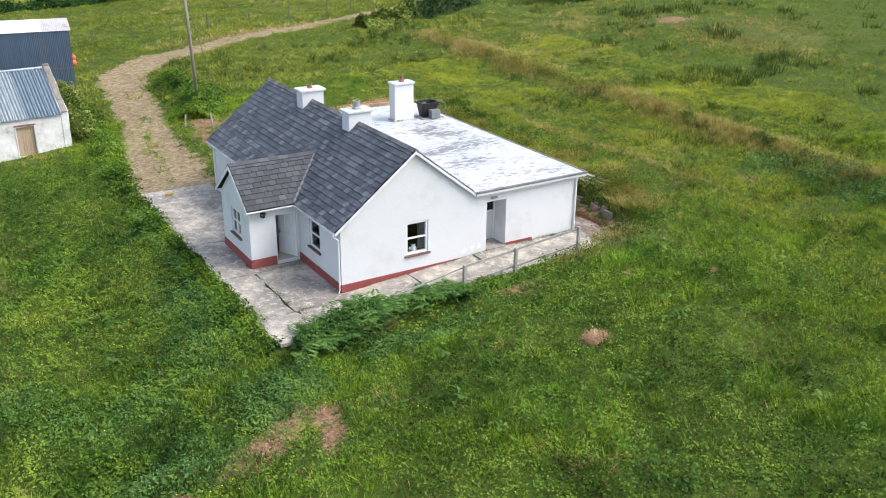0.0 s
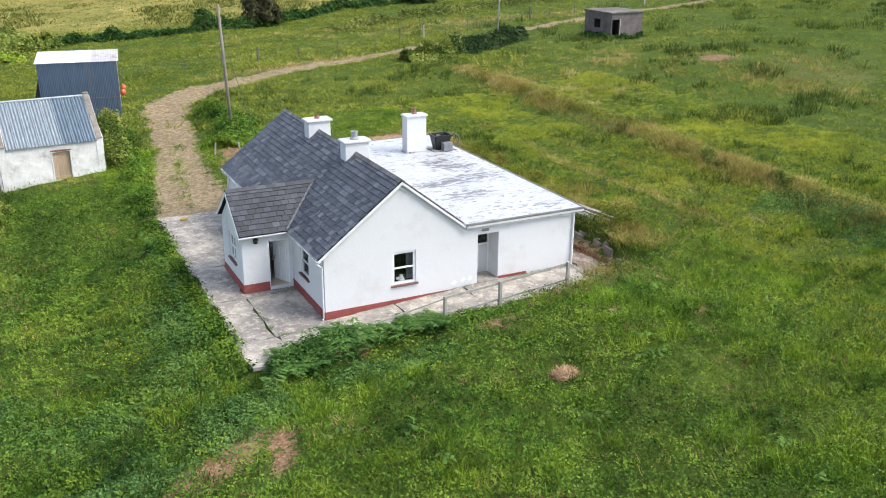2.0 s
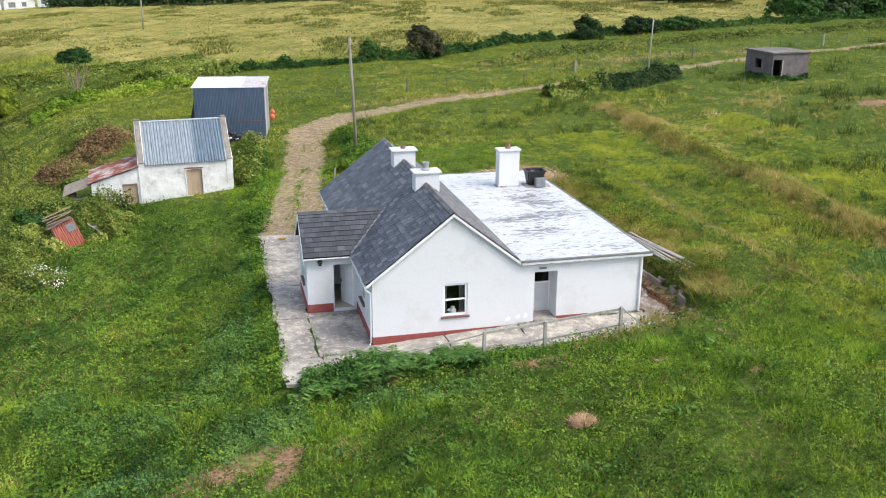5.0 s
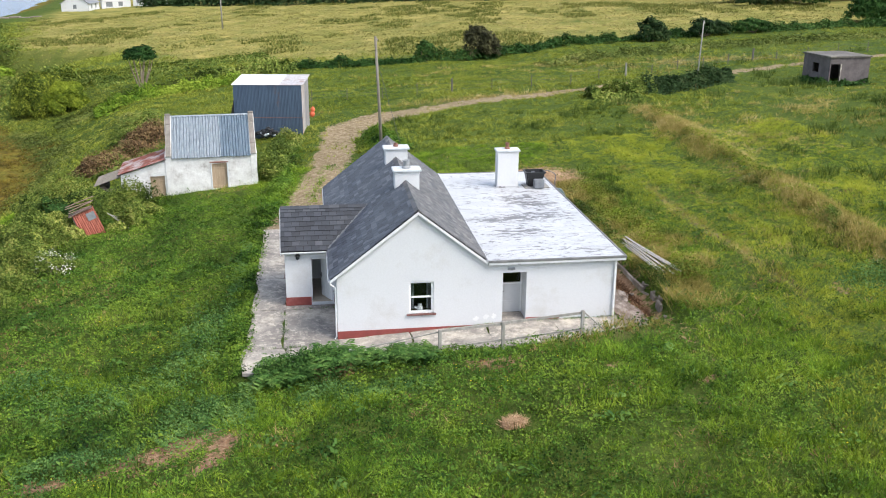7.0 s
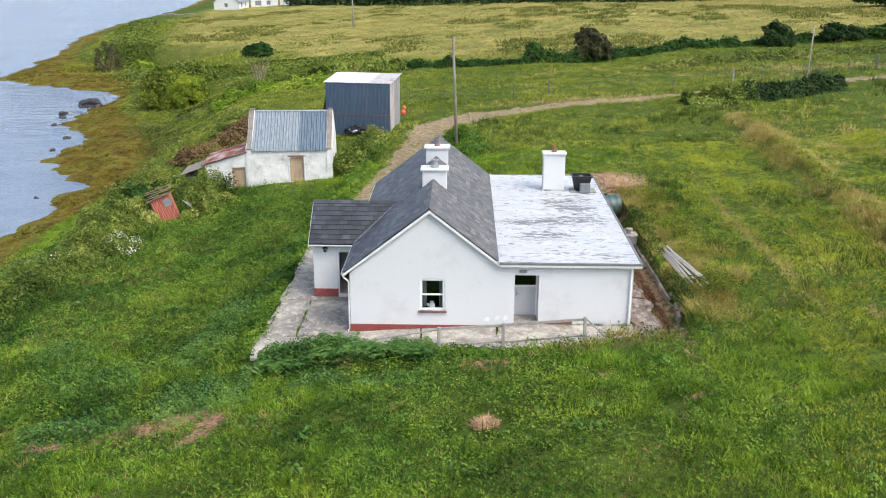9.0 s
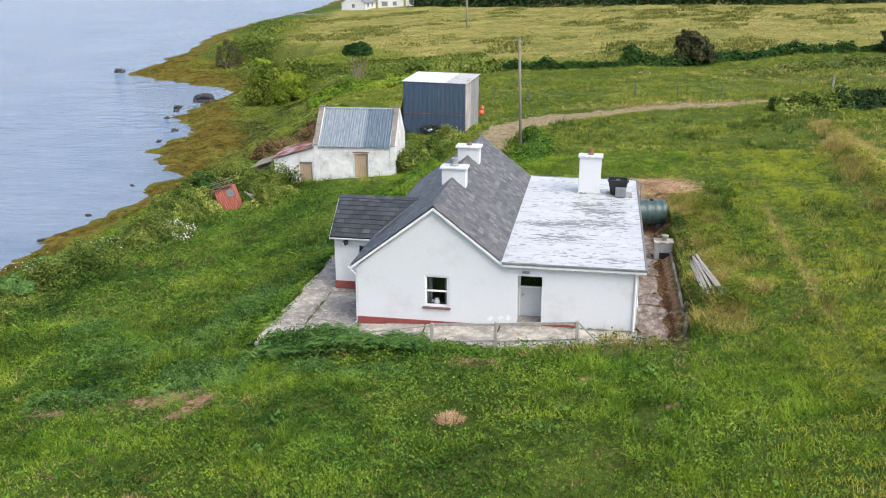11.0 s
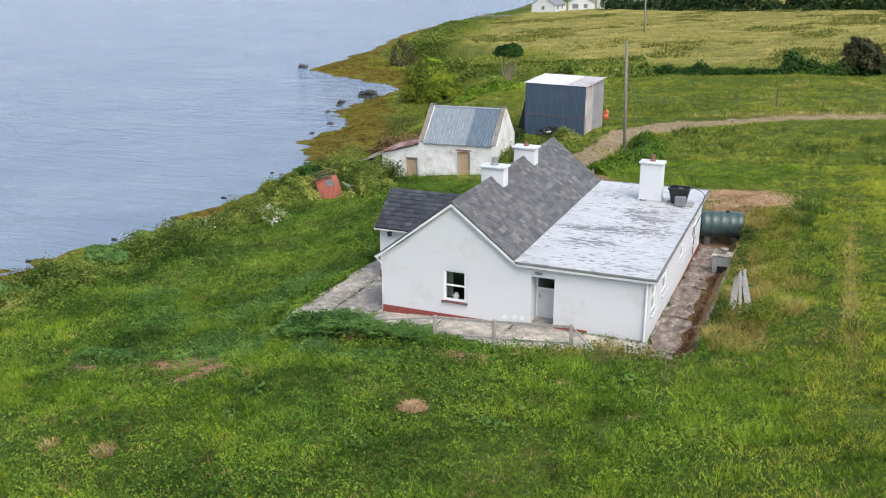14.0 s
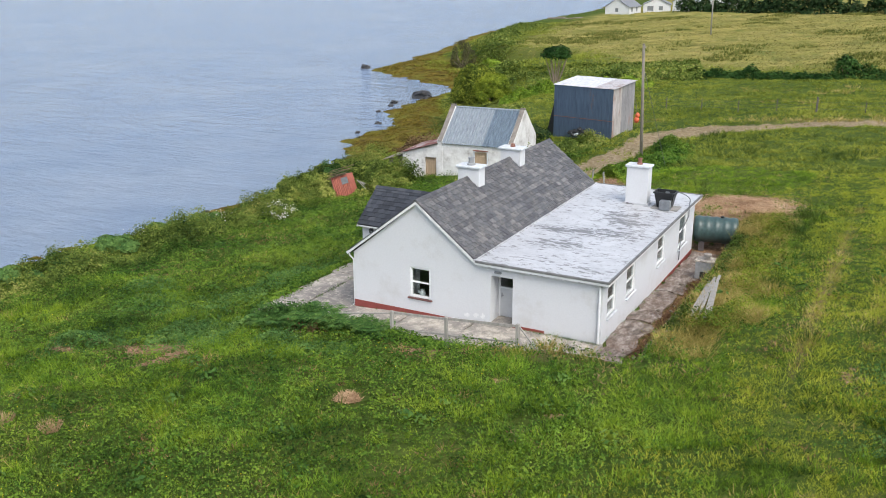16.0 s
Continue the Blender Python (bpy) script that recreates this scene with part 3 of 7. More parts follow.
part("wall", holed_wall(bmesh.new(), "x", EX1, -0.35, HY0 + 0.35, HY1 - 0.35, 0.2, 3.42, W_EAST), RENDER, house)
bm = holed_wall(bmesh.new(), "y", HY1, -0.35, HX0, EX1, 0.0, 3.05)
prism(bm, [(HX0, HY1, 3.05), (EX1, HY1, 3.05), (EX1, HY1, 3.42), (20.5, HY1, 3.42), (HXM, HY1, 5.73)], (0, -0.35, 0))
part("wall", bm, RENDER, house)
part("wall", holed_wall(bmesh.new(), "x", 20.3, 0.2, HY0 + 0.35, HY1 - 0.35, 0.3, 3.4), ROOM, house, "plain inner wall")
part("floor", boxes((HX0 + 0.35, HY0 + 0.35, 0.3, EX1 - 0.35, HY1 - 0.35, 0.5)), ROOM_FLOOR, house)
part("ceiling", boxes((HX0 + 0.35, HY0 + 0.35, 2.85, 20.3, HY1 - 0.35, 2.95)), ROOM, house)

PORCH_FLOOR = plain("pale_porch_lino", (0.42, 0.36, 0.28), 0.5, vary=0.1)
# porch walls
PX, PY0, PY1, PYM = 12.0, 34.4, 37.75, 36.08
part("wall", holed_wall(bmesh.new(), "y", PY0, 0.28, PX, HX0, 0.2, 2.98, [D_PORCH]), RENDER, house, "white rendered porch wall")
bm = holed_wall(bmesh.new(), "x", PX, 0.28, PY0 + 0.28, PY1 - 0.28, 0.2, 2.98, [W_PORCH])
prism(bm, [(PX, PY0, 2.98), (PX, PY1, 2.98), (PX, PYM, 4.36)], (0.28, 0, 0))
part("wall", bm, RENDER, house, "white rendered porch gable")
part("wall", holed_wall(bmesh.new(), "y", PY1, -0.28, PX, HX0, 0.2, 2.98), RENDER, house)
part("floor", boxes((PX + 0.28, PY0 + 0.02, 0.3, HX0, PY1 - 0.28, 0.54)), PORCH_FLOOR, house, "tan porch floor")

# red plinth bands, a little proud of the walls
part("plinth", boxes((HX0 - 0.02, HY0 - 0.02, 0.2, D_SOUTH[0], HY0, 0.74)), PLINTH, house, "dark red painted plinth")
part("plinth", boxes((D_SOUTH[1], HY0 - 0.02, 0.2, 23.6, HY0, 0.96)), PLINTH, house, "dark red painted plinth")
part("plinth", boxes((HX0 - 0.02, HY0, 0.2, HX0, PY0, 0.74)), PLINTH, house, "dark red painted plinth")
part("plinth", boxes((PX - 0.02, PY0 - 0.02, 0.2, D_PORCH[0], PY0, 0.78)), PLINTH, house, "dark red painted plinth")
part("plinth", boxes((PX - 0.02, PY0, 0.2, PX, PY1, 0.76)), PLINTH, house, "dark red painted plinth")
part("plinth", boxes((EX1, HY0, 0.2, EX1 + 0.02, HY1, 0.62)), PLINTH, house, "dark red painted plinth")


def window(axis, c, out, hole, bars=1, mullion=False, sill_mat=None):
    """A framed window set into a wall; out is -1 or 1, the way that the wall faces."""
    u0, u1, z0, z1 = hole
    f = 0.095
    back, front = c - out * 0.13, c - out * 0.05

    def b(a0, a1, b0, b1, d0=back, d1=front):
        lo, hi = min(d0, d1), max(d0, d1)
        return (lo, a0, b0, hi, a1, b1) if axis == "x" else (a0, lo, b0, a1, hi, b1)

    zm = z0 + (z1 - z0) * 0.5
    um = (u0 + u1) / 2
    bars_z = [zm] if bars else []
    rows = [b(u0, u0 + f, z0, z1), b(u1 - f, u1, z0, z1), b(u0 + f, u1 - f, z0, z0 + f), b(u0 + f, u1 - f, z1 - f, z1)]
    rows += [b(u0 + f, u1 - f, zb - 0.03, zb + 0.03) for zb in bars_z]
    if mullion:
        rows.append(b(um - 0.035, um + 0.035, z0 + f, zm - 0.03))
        rows.append(b(um - 0.035, um + 0.035, zm + 0.03, z1 - f))
    frame_ob = part("window", boxes(*rows), PVC, house, "white framed window")
    gz = [z0 + f] + [v for zb in bars_z for v in (zb - 0.03, zb + 0.03)] + [z1 - f]
    gu = [u0 + f, um - 0.035, um + 0.035, u1 - f] if mullion else [u0 + f, u1 - f]
    gd = (back + front) / 2
    for i in range(0, len(gz), 2):
        for j in range(0, len(gu), 2):
            p = part("pane", boxes(b(gu[j], gu[j + 1], gz[i], gz[i + 1], gd - 0.004, gd + 0.004)), GLASS, frame_ob)
            p.visible_shadow = False
    part("sill", boxes(b(u0 - 0.09, u1 + 0.09, z0 - 0.07, z0, c - out * 0.05, c + out * 0.09), bevel=0.01), sill_mat or SILL, frame_ob, "painted window sill")
    return frame_ob


window("y", HY0, -1, W_SOUTH)
window("x", HX0, -1, W_WEST)
window("x", PX, -1, W_PORCH, mullion=True)
for hole in W_EAST:
    window("x", EX1, 1, hole, sill_mat=CAP_WHITE)

# back door in the gable, set deep, with a dark pane over it
x0, x1, z0, z1 = D_SOUTH
dy = HY0 + 0.88
part("recess", boxes((x0 - 0.12, HY0 + 0.352, z0 - 0.1, x0, dy + 0.08, z1 + 0.12), (x1, HY0 + 0.352, z0 - 0.1, x1 + 0.12, dy + 0.08, z1 + 0.12), (x0, HY0 + 0.352, z1, x1, dy + 0.08, z1 + 0.12)), RENDER, house, "deep white plastered door recess")
DOOR_GREY = plain("pale_grey_door_paint", (0.56, 0.57, 0.58), 0.5, vary=0.05, bump=0)
d = part("door", boxes((x0 + 0.06, dy, z0 + 0.014, x1 - 0.06, dy + 0.05, z1 - 0.82)), DOOR_GREY, house, "pale grey panelled back door")
part("panel", boxes((x0 + 0.18, dy - 0.012, z0 + 0.15, x1 - 0.18, dy, z0 + 0.55), (x0 + 0.18, dy - 0.012, z0 + 0.65, x1 - 0.18, dy, z1 - 0.92)), DOOR_GREY, d)
part("handle", boxes((x0 + 0.12, dy - 0.06, z0 + 0.98, x0 + 0.24, dy - 0.03, z0 + 1.01), (x0 + 0.12, dy - 0.03, z0 + 0.9, x0 + 0.155, dy, z0 + 1.1)), STEEL_GREY, d, "metal handle")
part("door_frame", boxes((x0, dy - 0.03, z0, x0 + 0.06, dy + 0.07, z1), (x1 - 0.06, dy - 0.03, z0, x1, dy + 0.07, z1), (x0 + 0.06, dy - 0.03, z1 - 0.06, x1 - 0.06, dy + 0.07, z1), (x0 + 0.06, dy - 0.03, z1 - 0.82, x1 - 0.06, dy + 0.07, z1 - 0.76)), PVC, d)
p = part("pane", boxes((x0 + 0.06, dy + 0.01, z1 - 0.76, x1 - 0.06, dy + 0.02, z1 - 0.06)), GLASS, d, "dark glass over the door")
part("threshold", boxes((x0 + 0.004, HY0 - 0.12, z0 - 0.14, x1 - 0.004, dy - 0.004, z0 + 0.012), bevel=0.01), CONCRETE, house, "worn concrete door step")

# front door of the porch, standing open inwards
x0, x1, z0, z1 = D_PORCH
part("door_frame", boxes((x0, PY0 + 0.06, z0, x0 + 0.06, PY0 + 0.14, z1), (x1 - 0.06, PY0 + 0.06, z0, x1, PY0 + 0.14, z1), (x0 + 0.06, PY0 + 0.06, z1 - 0.06, x1 - 0.06, PY0 + 0.14, z1)), PVC, house)
bm = boxes((-0.86, 0, 0, 0, 0.05, z1 - z0 - 0.08))
swing = pose(x1 - 0.07, PY0 + 0.12, z0 + 0.02, 0, 0, -62)
bm.transform(swing)
d = part("door", bm, PVC, house, "white panelled front door standing open")
bm = bmesh.new()
for za, zb in ((0.15, 0.85), (1.0, 1.85)):
    for ua, ub in ((-0.76, -0.47), (-0.39, -0.1)):
        box(bm, ua, -0.012, za, ub, 0.0, zb, bevel=0.008)
bm.transform(swing)
part("panel", bm, PVC, d)
bm = boxes((-0.8, -0.07, 0.98, -0.68, -0.04, 1.01), (-0.81, -0.04, 0.9, -0.775, 0, 1.1))
bm.transform(swing)
part("handle", bm, STEEL_GREY, d, "metal handle")

# wall lamp on the porch
bm = boxes((12.5, PY0 - 0.03, 2.62, 12.66, PY0, 2.86))
lamp = part("wall_lamp", bm, BLACK_PLASTIC, house, "black porch lantern")
bm = lathe(bmesh.new(), [(0.05, 0), (0.085, 0.04), (0.085, 0.16)], (12.58, PY0 - 0.13, 2.62), 8)
part("lens", bm, GLASS, lamp)
bm = lathe(bmesh.new(), [(0.13, 0), (0.1, 0.05), (0.02, 0.09)], (12.58, PY0 - 0.13, 2.785), 8)
beam(bm, (12.58, PY0 - 0.13, 2.84), (12.58, PY0, 2.84), 0.03)
part("hood", bm, BLACK_PLASTIC, lamp)
bm = boxes((21.3, HY0 - 0.09, 3.16, 21.62, HY0, 3.25), bevel=0.015)
part("bulkhead_lamp", bm, GREY_PLASTIC, house, "small grey lamp over the back door")

# ---- cottage roof ----
VERGE0, VERGE1 = HY0 - 0.12, HY1 + 0.12
WX = HX0 - 0.25
PITCH_W = (RIDGE - EAVE_W) / (HXM - WX)
bm = prism(bmesh.new(), [(WX, VERGE0, EAVE_W - 0.14), (HXM, VERGE0, RIDGE - 0.14), (20.45, VERGE0, EAVE_E - 0.12), (20.45, VERGE0, EAVE_E - 0.02), (HXM, VERGE0, RIDGE - 0.025), (WX, VERGE0, EAVE_W - 0.025)], (0, VERGE1 - VERGE0, 0))
roof = part("roof", bm, ROOF_DECK, house, "dark slate pitched roof")
PRW, PRE, PRZ = 11.85, 34.18, 4.55
PRX = HXM - (RIDGE - PRZ) / PITCH_W
bm = bmesh.new()
for sgn in (-1, 1):
    e = PYM + sgn * (PYM - PRE)
    vx = HXM - (RIDGE - 3.07) / PITCH_W
    pts = [(PRW, e, 3.045), (vx + 0.1, e, 3.045), (PRX + 0.1, PYM, PRZ - 0.025), (PRW, PYM, PRZ - 0.025)]
    prism(bm, pts, (0, 0, -0.1))
porch_roof = part("roof", bm, ROOF_DECK, house, "small slate porch roof")

# white barge boards and verge strips
def barge(y, out):
    bm = bmesh.new()
    for xa, za, xb, zb in ((WX - 0.02, EAVE_W, HXM, RIDGE), (20.45, EAVE_E, HXM, RIDGE)):
        ya = y if out > 0 else y - 0.03
        prism(bm, [(xa, ya, za - 0.155), (xb, ya, zb - 0.155), (xb, ya, zb - 0.035), (xa, ya, za - 0.035)], (0, 0.03, 0))
    return bm


part("bargeboard", barge(VERGE0, -1), GUTTER, house, "white verge board")
part("bargeboard", barge(VERGE1, 1), GUTTER, house, "white verge board")
bm = bmesh.new()
for sgn in (-1, 1):
    e = PYM + sgn * (PYM - PRE)
    prism(bm, [(PRW - 0.03, e, 2.88), (PRW - 0.03, PYM, PRZ - 0.19), (PRW - 0.03, PYM, PRZ - 0.03), (PRW - 0.03, e, 3.04)], (0.03, 0, 0))
part("bargeboard", bm, GUTTER, house, "white verge board")


def gutter(a, b, r=0.06):
    """A half-round gutter from a to b."""
    a, b = Vector(a), Vector(b)
    s = (b - a).normalized().cross(Vector((0, 0, 1)))
    bm = bmesh.new()
    ring = [(math.cos(q), math.sin(q)) for q in [math.pi + math.pi * k / 8 for k in range(9)]]
    ring = [(r * c, r * q) for c, q in ring] + [(0.8 * r * c, 0.8 * r * q) for c, q in ring[::-1]]
    prism(bm, [a + s * c + Vector((0, 0, q)) for c, q in ring], b - a)
    return bm


part("gutter", gutter((WX - 0.05, VERGE0 + 0.02, EAVE_W - 0.05), (WX - 0.05, PRE - 0.02, EAVE_W - 0.05)), GUTTER, house, "white half-round gutter")
part("gutter", gutter((WX - 0.05, 38.0, EAVE_W - 0.05), (WX - 0.05, VERGE1, EAVE_W - 0.05)), GUTTER, house, "white half-round gutter")
part("gutter", gutter((PRW, PRE - 0.05, 3.0), (WX - 0.06, PRE - 0.05, 3.0)), GUTTER, house, "white half-round gutter")
part("downpipe", tube(bmesh.new(), [(WX - 0.05, 30.36, EAVE_W - 0.09), (WX - 0.02, 30.36, EAVE_W - 0.25), (HX0 - 0.06, 30.36, EAVE_W - 0.42), (HX0 - 0.06, 30.36, 0.5), (HX0 - 0.14, 30.3, 0.42)], 0.04), GUTTER, house, "white downpipe")
part("downpipe", tube(bmesh.new(), [(WX - 0.05, 45.2, EAVE_W - 0.09), (WX - 0.02, 45.2, EAVE_W - 0.25), (HX0 - 0.06, 45.2, EAVE_W - 0.42), (HX0 - 0.06, 45.2, 0.42)], 0.04), GUTTER, house, "white downpipe")
part("downpipe", tube(bmesh.new(), [(EX1 - 0.12, HY0 - 0.13, 3.44), (EX1 - 0.1, HY0 - 0.06, 3.2), (EX1 - 0.1, HY0 - 0.06, 0.8)], 0.045), GUTTER, house, "white downpipe")

# flat roof of the extension
FX1, FY0, FY1, FZ = 26.35, 30.08, 45.65, 3.62
flat = part("roof", boxes((20.47, FY0 + 0.03, 3.42, FX1 - 0.03, FY1 - 0.03, FZ)), FELT, house, "flat felt roof with worn white paint")
part("fascia", boxes((20.47, FY0, 3.45, FX1, FY0 + 0.03, 3.55), (FX1 - 0.03, FY0 + 0.03, 3.45, FX1, FY1 - 0.03, 3.55), (20.47, FY1 - 0.03, 3.40, FX1, FY1, 3.55)), GUTTER, flat, "white fascia board")
part("roof_edge", boxes((20.47, FY0 - 0.03, 3.55, FX1 + 0.03, FY0 + 0.06, 3.645), (FX1 - 0.06, FY0 + 0.06, 3.55, FX1 + 0.03, FY1 - 0.06, 3.645), (20.47, FY1 - 0.06, 3.55, FX1 + 0.03, FY1 + 0.03, 3.645), bevel=0.01), TRIM_DARK, flat, "dark mossy roof edge")
part("flashing", boxes((20.36, FY0 + 0.06, 3.6, 20.5, FY1 - 0.06, 3.66)), FELT, flat)


def chimney(x0, x1, y0, y1, z0, z1, cap_h, over, pot_mat, pot_r, pot_h, label):
    st = part("chimney", boxes((x0, y0, z0, x1, y1, z1), bevel=0.02), RENDER, house, label)
    part("cap", boxes((x0 - over, y0 - over, z1, x1 + over, y1 + over, z1 + cap_h), bevel=0.025), CAP_WHITE, st, "pale concrete cap")
    cx, cy = (x0 + x1) / 2, (y0 + y1) / 2
    part("chimney_pot", lathe(bmesh.new(), [(pot_r * 1.25, 0), (pot_r * 1.2, 0.06), (pot_r * 0.85, 0.1), (pot_r * 0.8, pot_h - 0.06), (pot_r, pot_h - 0.05), (pot_r, pot_h), (pot_r * 0.7, pot_h), (pot_r * 0.65, pot_h - 0.1)], (cx, cy, z1 + cap_h), 12), pot_mat, st, smooth=False)
    return st


chimney(17.05, 18.17, 35.12, 35.78, 4.9, 6.30, 0.11, 0.09, STEEL_GREY, 0.17, 0.36, "white chimney with grey pot")
chimney(17.02, 18.14, 40.02, 40.68, 4.9, 6.28, 0.11, 0.10, CLAY, 0.11, 0.16, "white chimney with stubby pot")
c = chimney(23.19, 24.34, 42.1, 42.72, 3.55, 5.56, 0.12, 0.07, CLAY, 0.12, 0.32, "tall white chimney with broken clay pot")
part("flashing", boxes((23.13, 42.04, 3.6, 24.40, 42.78, 3.70)), FELT, c)

# ---- yard ----
yard = tagged(new("pavement"), "cracked and stained concrete yard round the cottage", "pavement", kind="structure")


def slab(x0, y0, x1, y1, ragged=0.0, seed=0, lift=0.0, step=0.45):
    """A cast slab that follows the yard, with worn outer edges."""
    n, m = max(2, int((x1 - x0) / step)), max(2, int((y1 - y0) / step))
    bm = bmesh.new()
    top = {}
    for i in range(n + 1):
        for j in range(m + 1):
            x, y = x0 + (x1 - x0) * i / n, y0 + (y1 - y0) * j / m
            if ragged and (i in (0, n) or j in (0, m)):
                x += ragged * noise.noise((x * 1.3, y * 1.3, seed)) * (1 if i in (0, n) else 0)
                y += ragged * noise.noise((x * 1.3, y * 1.3, seed + 9)) * (1 if j in (0, m) else 0)
            z = float(yard_z(np.array(x), np.array(y))) + 0.02 + lift + 0.012 * noise.noise((x * 0.8, y * 0.8, 3))
            top[i, j] = bm.verts.new((x, y, z))
    for i in range(n):
        for j in range(m):
            bm.faces.new((top[i, j], top[i + 1, j], top[i + 1, j + 1], top[i, j + 1]))
    ring = [top[i, 0] for i in range(n)] + [top[n, j] for j in range(m)] + [top[i, m] for i in range(n, 0, -1)] + [top[0, j] for j in range(m, 0, -1)]
    low = [bm.verts.new(v.co - Vector((0, 0, 0.14))) for v in ring]
    for a in range(len(ring)):
        b = (a + 1) % len(ring)
        bm.faces.new((ring[a], low[a], low[b], ring[b]))
    return bm


g = 0.004
SLABS = [(10.35, 27.55, 12.1, 29.75, 0.35), (12.1, 27.9, 14.15, 29.75, 0.1), (10.45, 29.75, 11.95, 33.9, 0.25), (11.95, 29.75, 14.18, 33.9, 0), (10.45, 33.9, 11.98, 38.2, 0.2),
         (11.98, 33.9, 14.18, 34.38, 0), (10.45, 38.2, 14.18, 42.3, 0.12), (10.45, 42.3, 14.18, 46.5, 0.12),
         (14.15, 28.1, 17.2, 30.28, 0.12), (17.2, 28.0, 20.4, 30.28, 0.12), (20.4, 27.9, 23.3, 30.28, 0.12), (23.3, 27.9, 26.1, 30.28, 0.15), (26.08, 28.4, 27.35, 33.6, 0.4), (26.08, 33.6, 27.25, 38.0, 0.4), (26.08, 38.0, 27.3, 42.0, 0.4), (26.08, 42.0, 27.7, 45.6, 0.3)]
for k, (a, b, c, d, rag) in enumerate(SLABS):
    ob = new("slab", finish("slab", slab(a + g, b + g, c - g, d - g, rag, k, 0.003 * ((k * 7) % 3 - 1)), DIRTY_CONCRETE if a > 26 else CONCRETE))
    ob.parent = yard

# low stone retaining edge of the cut behind the cottage
bm = bmesh.new()
rng = random.Random(4)
edge = tagged(new("retaining_edge"), "low rough stone edging along the earth bank", "stone edging", kind="structure")
y = 29.3
k = 0
while y < 32.6:
    ln, hh = rng.uniform(0.3, 0.75), rng.uniform(0.22, 0.62)
    s = bmesh.new()
    box(s, -0.07, -ln / 2, -0.2, 0.07, ln / 2, hh, bevel=0.03)
    for v in s.verts:
        v.co += 0.06 * noise.noise_vector(v.co * 3.5 + Vector((k, 0, 0)))
    s.transform(pose(28.1 + rng.uniform(-0.12, 0.1), y + ln / 2, float(yard_z(np.array(28.0), np.array(y))), rng.uniform(-7, 7), rng.uniform(0, 22), rng.uniform(-10, 10)))
    ob = new("stone", finish("stone", s, STONE))
    ob.parent = edge
    y += ln + rng.uniform(-0.03, 0.3)
    k += 1

y, k = 32.4, 0
while y < 43.0:
    ln = rng.uniform(0.9, 1.5)
    s = boxes((-0.06, -ln / 2, -0.25, 0.06, ln / 2 - 0.01, 0.46 + rng.uniform(-0.05, 0.05)), bevel=0.015)
    s.transform(pose(28.12 + rng.uniform(-0.03, 0.03), y + ln / 2, float(yard_z(np.array(28.0), np.array(y))), 0, rng.uniform(-3, 5), rng.uniform(-1.5, 1.5)))
    ob = new("slab_wall", finish("slab_wall", s, CAPSTONE if k % 4 == 1 else STONE))
    ob.parent = edge
    y += ln
    k += 1

# post and rail fence on the gable side
fence = thing("rail_fence", (18.04, 27.26, 0.8), "weathered grey post and rail fence beside the gable path", "fence")
POSTS = [(14.6, 27.62, 0.4, 1.12), (18.04, 27.26, 0.5, 1.92), (20.55, 27.34, 0.6, 2.09), (23.71, 27.26, 0.9, 2.42)]
for x, y, z0, z1 in POSTS:
    part("post", boxes((x - 0.065, y - 0.065, z0, x + 0.065, y + 0.065, z1), bevel=0.012), FENCE_WOOD, fence)
for (xa, ya, _, za), (xb, yb, _, zb) in zip(POSTS, POSTS[1:]):
    part("rail", beam(bmesh.new(), (xa, ya + 0.07, za - 0.1), (xb + 0.06, yb + 0.07, zb - 0.12), 0.04, 0.1 if xa > 15 else 0.05), FENCE_WOOD, fence)
for (xa, ya, _, za), (xb, yb, _, zb) in zip(POSTS[1:], POSTS[2:]):
    part("rail", beam(bmesh.new(), (xa, ya + 0.07, za - 0.84), (xb + 0.06, yb + 0.07, zb - 0.8), 0.035, 0.075), FENCE_WOOD, fence)
part("brace", beam(bmesh.new(), (23.74, 27.26, 2.36), (24.75, 27.05, 1.45), 0.05), FENCE_WOOD, fence, "pale leaning brace")

# pale patches of filler low on the gable, by the back door
for k, (x, z, rx, rz) in enumerate(((20.0, 1.02, 0.17, 0.11), (20.42, 1.06, 0.16, 0.13), (20.78, 1.1, 0.14, 0.15))):
    bm = bmesh.new()
    bm.faces.new([bm.verts.new((x + rx * 0.8 * math.cos(a) * (1 + 0.9 * noise.noise((2 * math.cos(a), k * 3.7, 2 * math.sin(a)))), HY0 - 0.006, z + rz * 0.8 * math.sin(a) * (1 + 0.9 * noise.noise((2 * math.sin(a), k * 5.1, 2 * math.cos(a)))))) for a in [6.283 * i / 14 for i in range(14)]][::-1])
    bmesh.ops.extrude_face_region(bm, geom=bm.faces[:])
    for v in bm.verts[14:]:
        v.co.y += 0.006
    part("patch", bm, plain("white_filler", (0.74, 0.745, 0.75), 0.8, vary=0.06), house, "white filler patch on the wall")

# ornament on the gable window sill inside
orn = lathe(bmesh.new(), [(0.07, 0), (0.12, 0.04), (0.15, 0.12), (0.11, 0.22), (0.07, 0.26), (0.1, 0.31)], (17.64, HY0 + 0.27, 1.39), 12)
box(orn, 17.42, HY0 + 0.25, 1.5, 17.52, HY0 + 0.29, 1.62, bevel=0.01)
solid("ornament", orn, CAP_WHITE, "white china ornament on the inner window sill", "ornament", smooth=True)


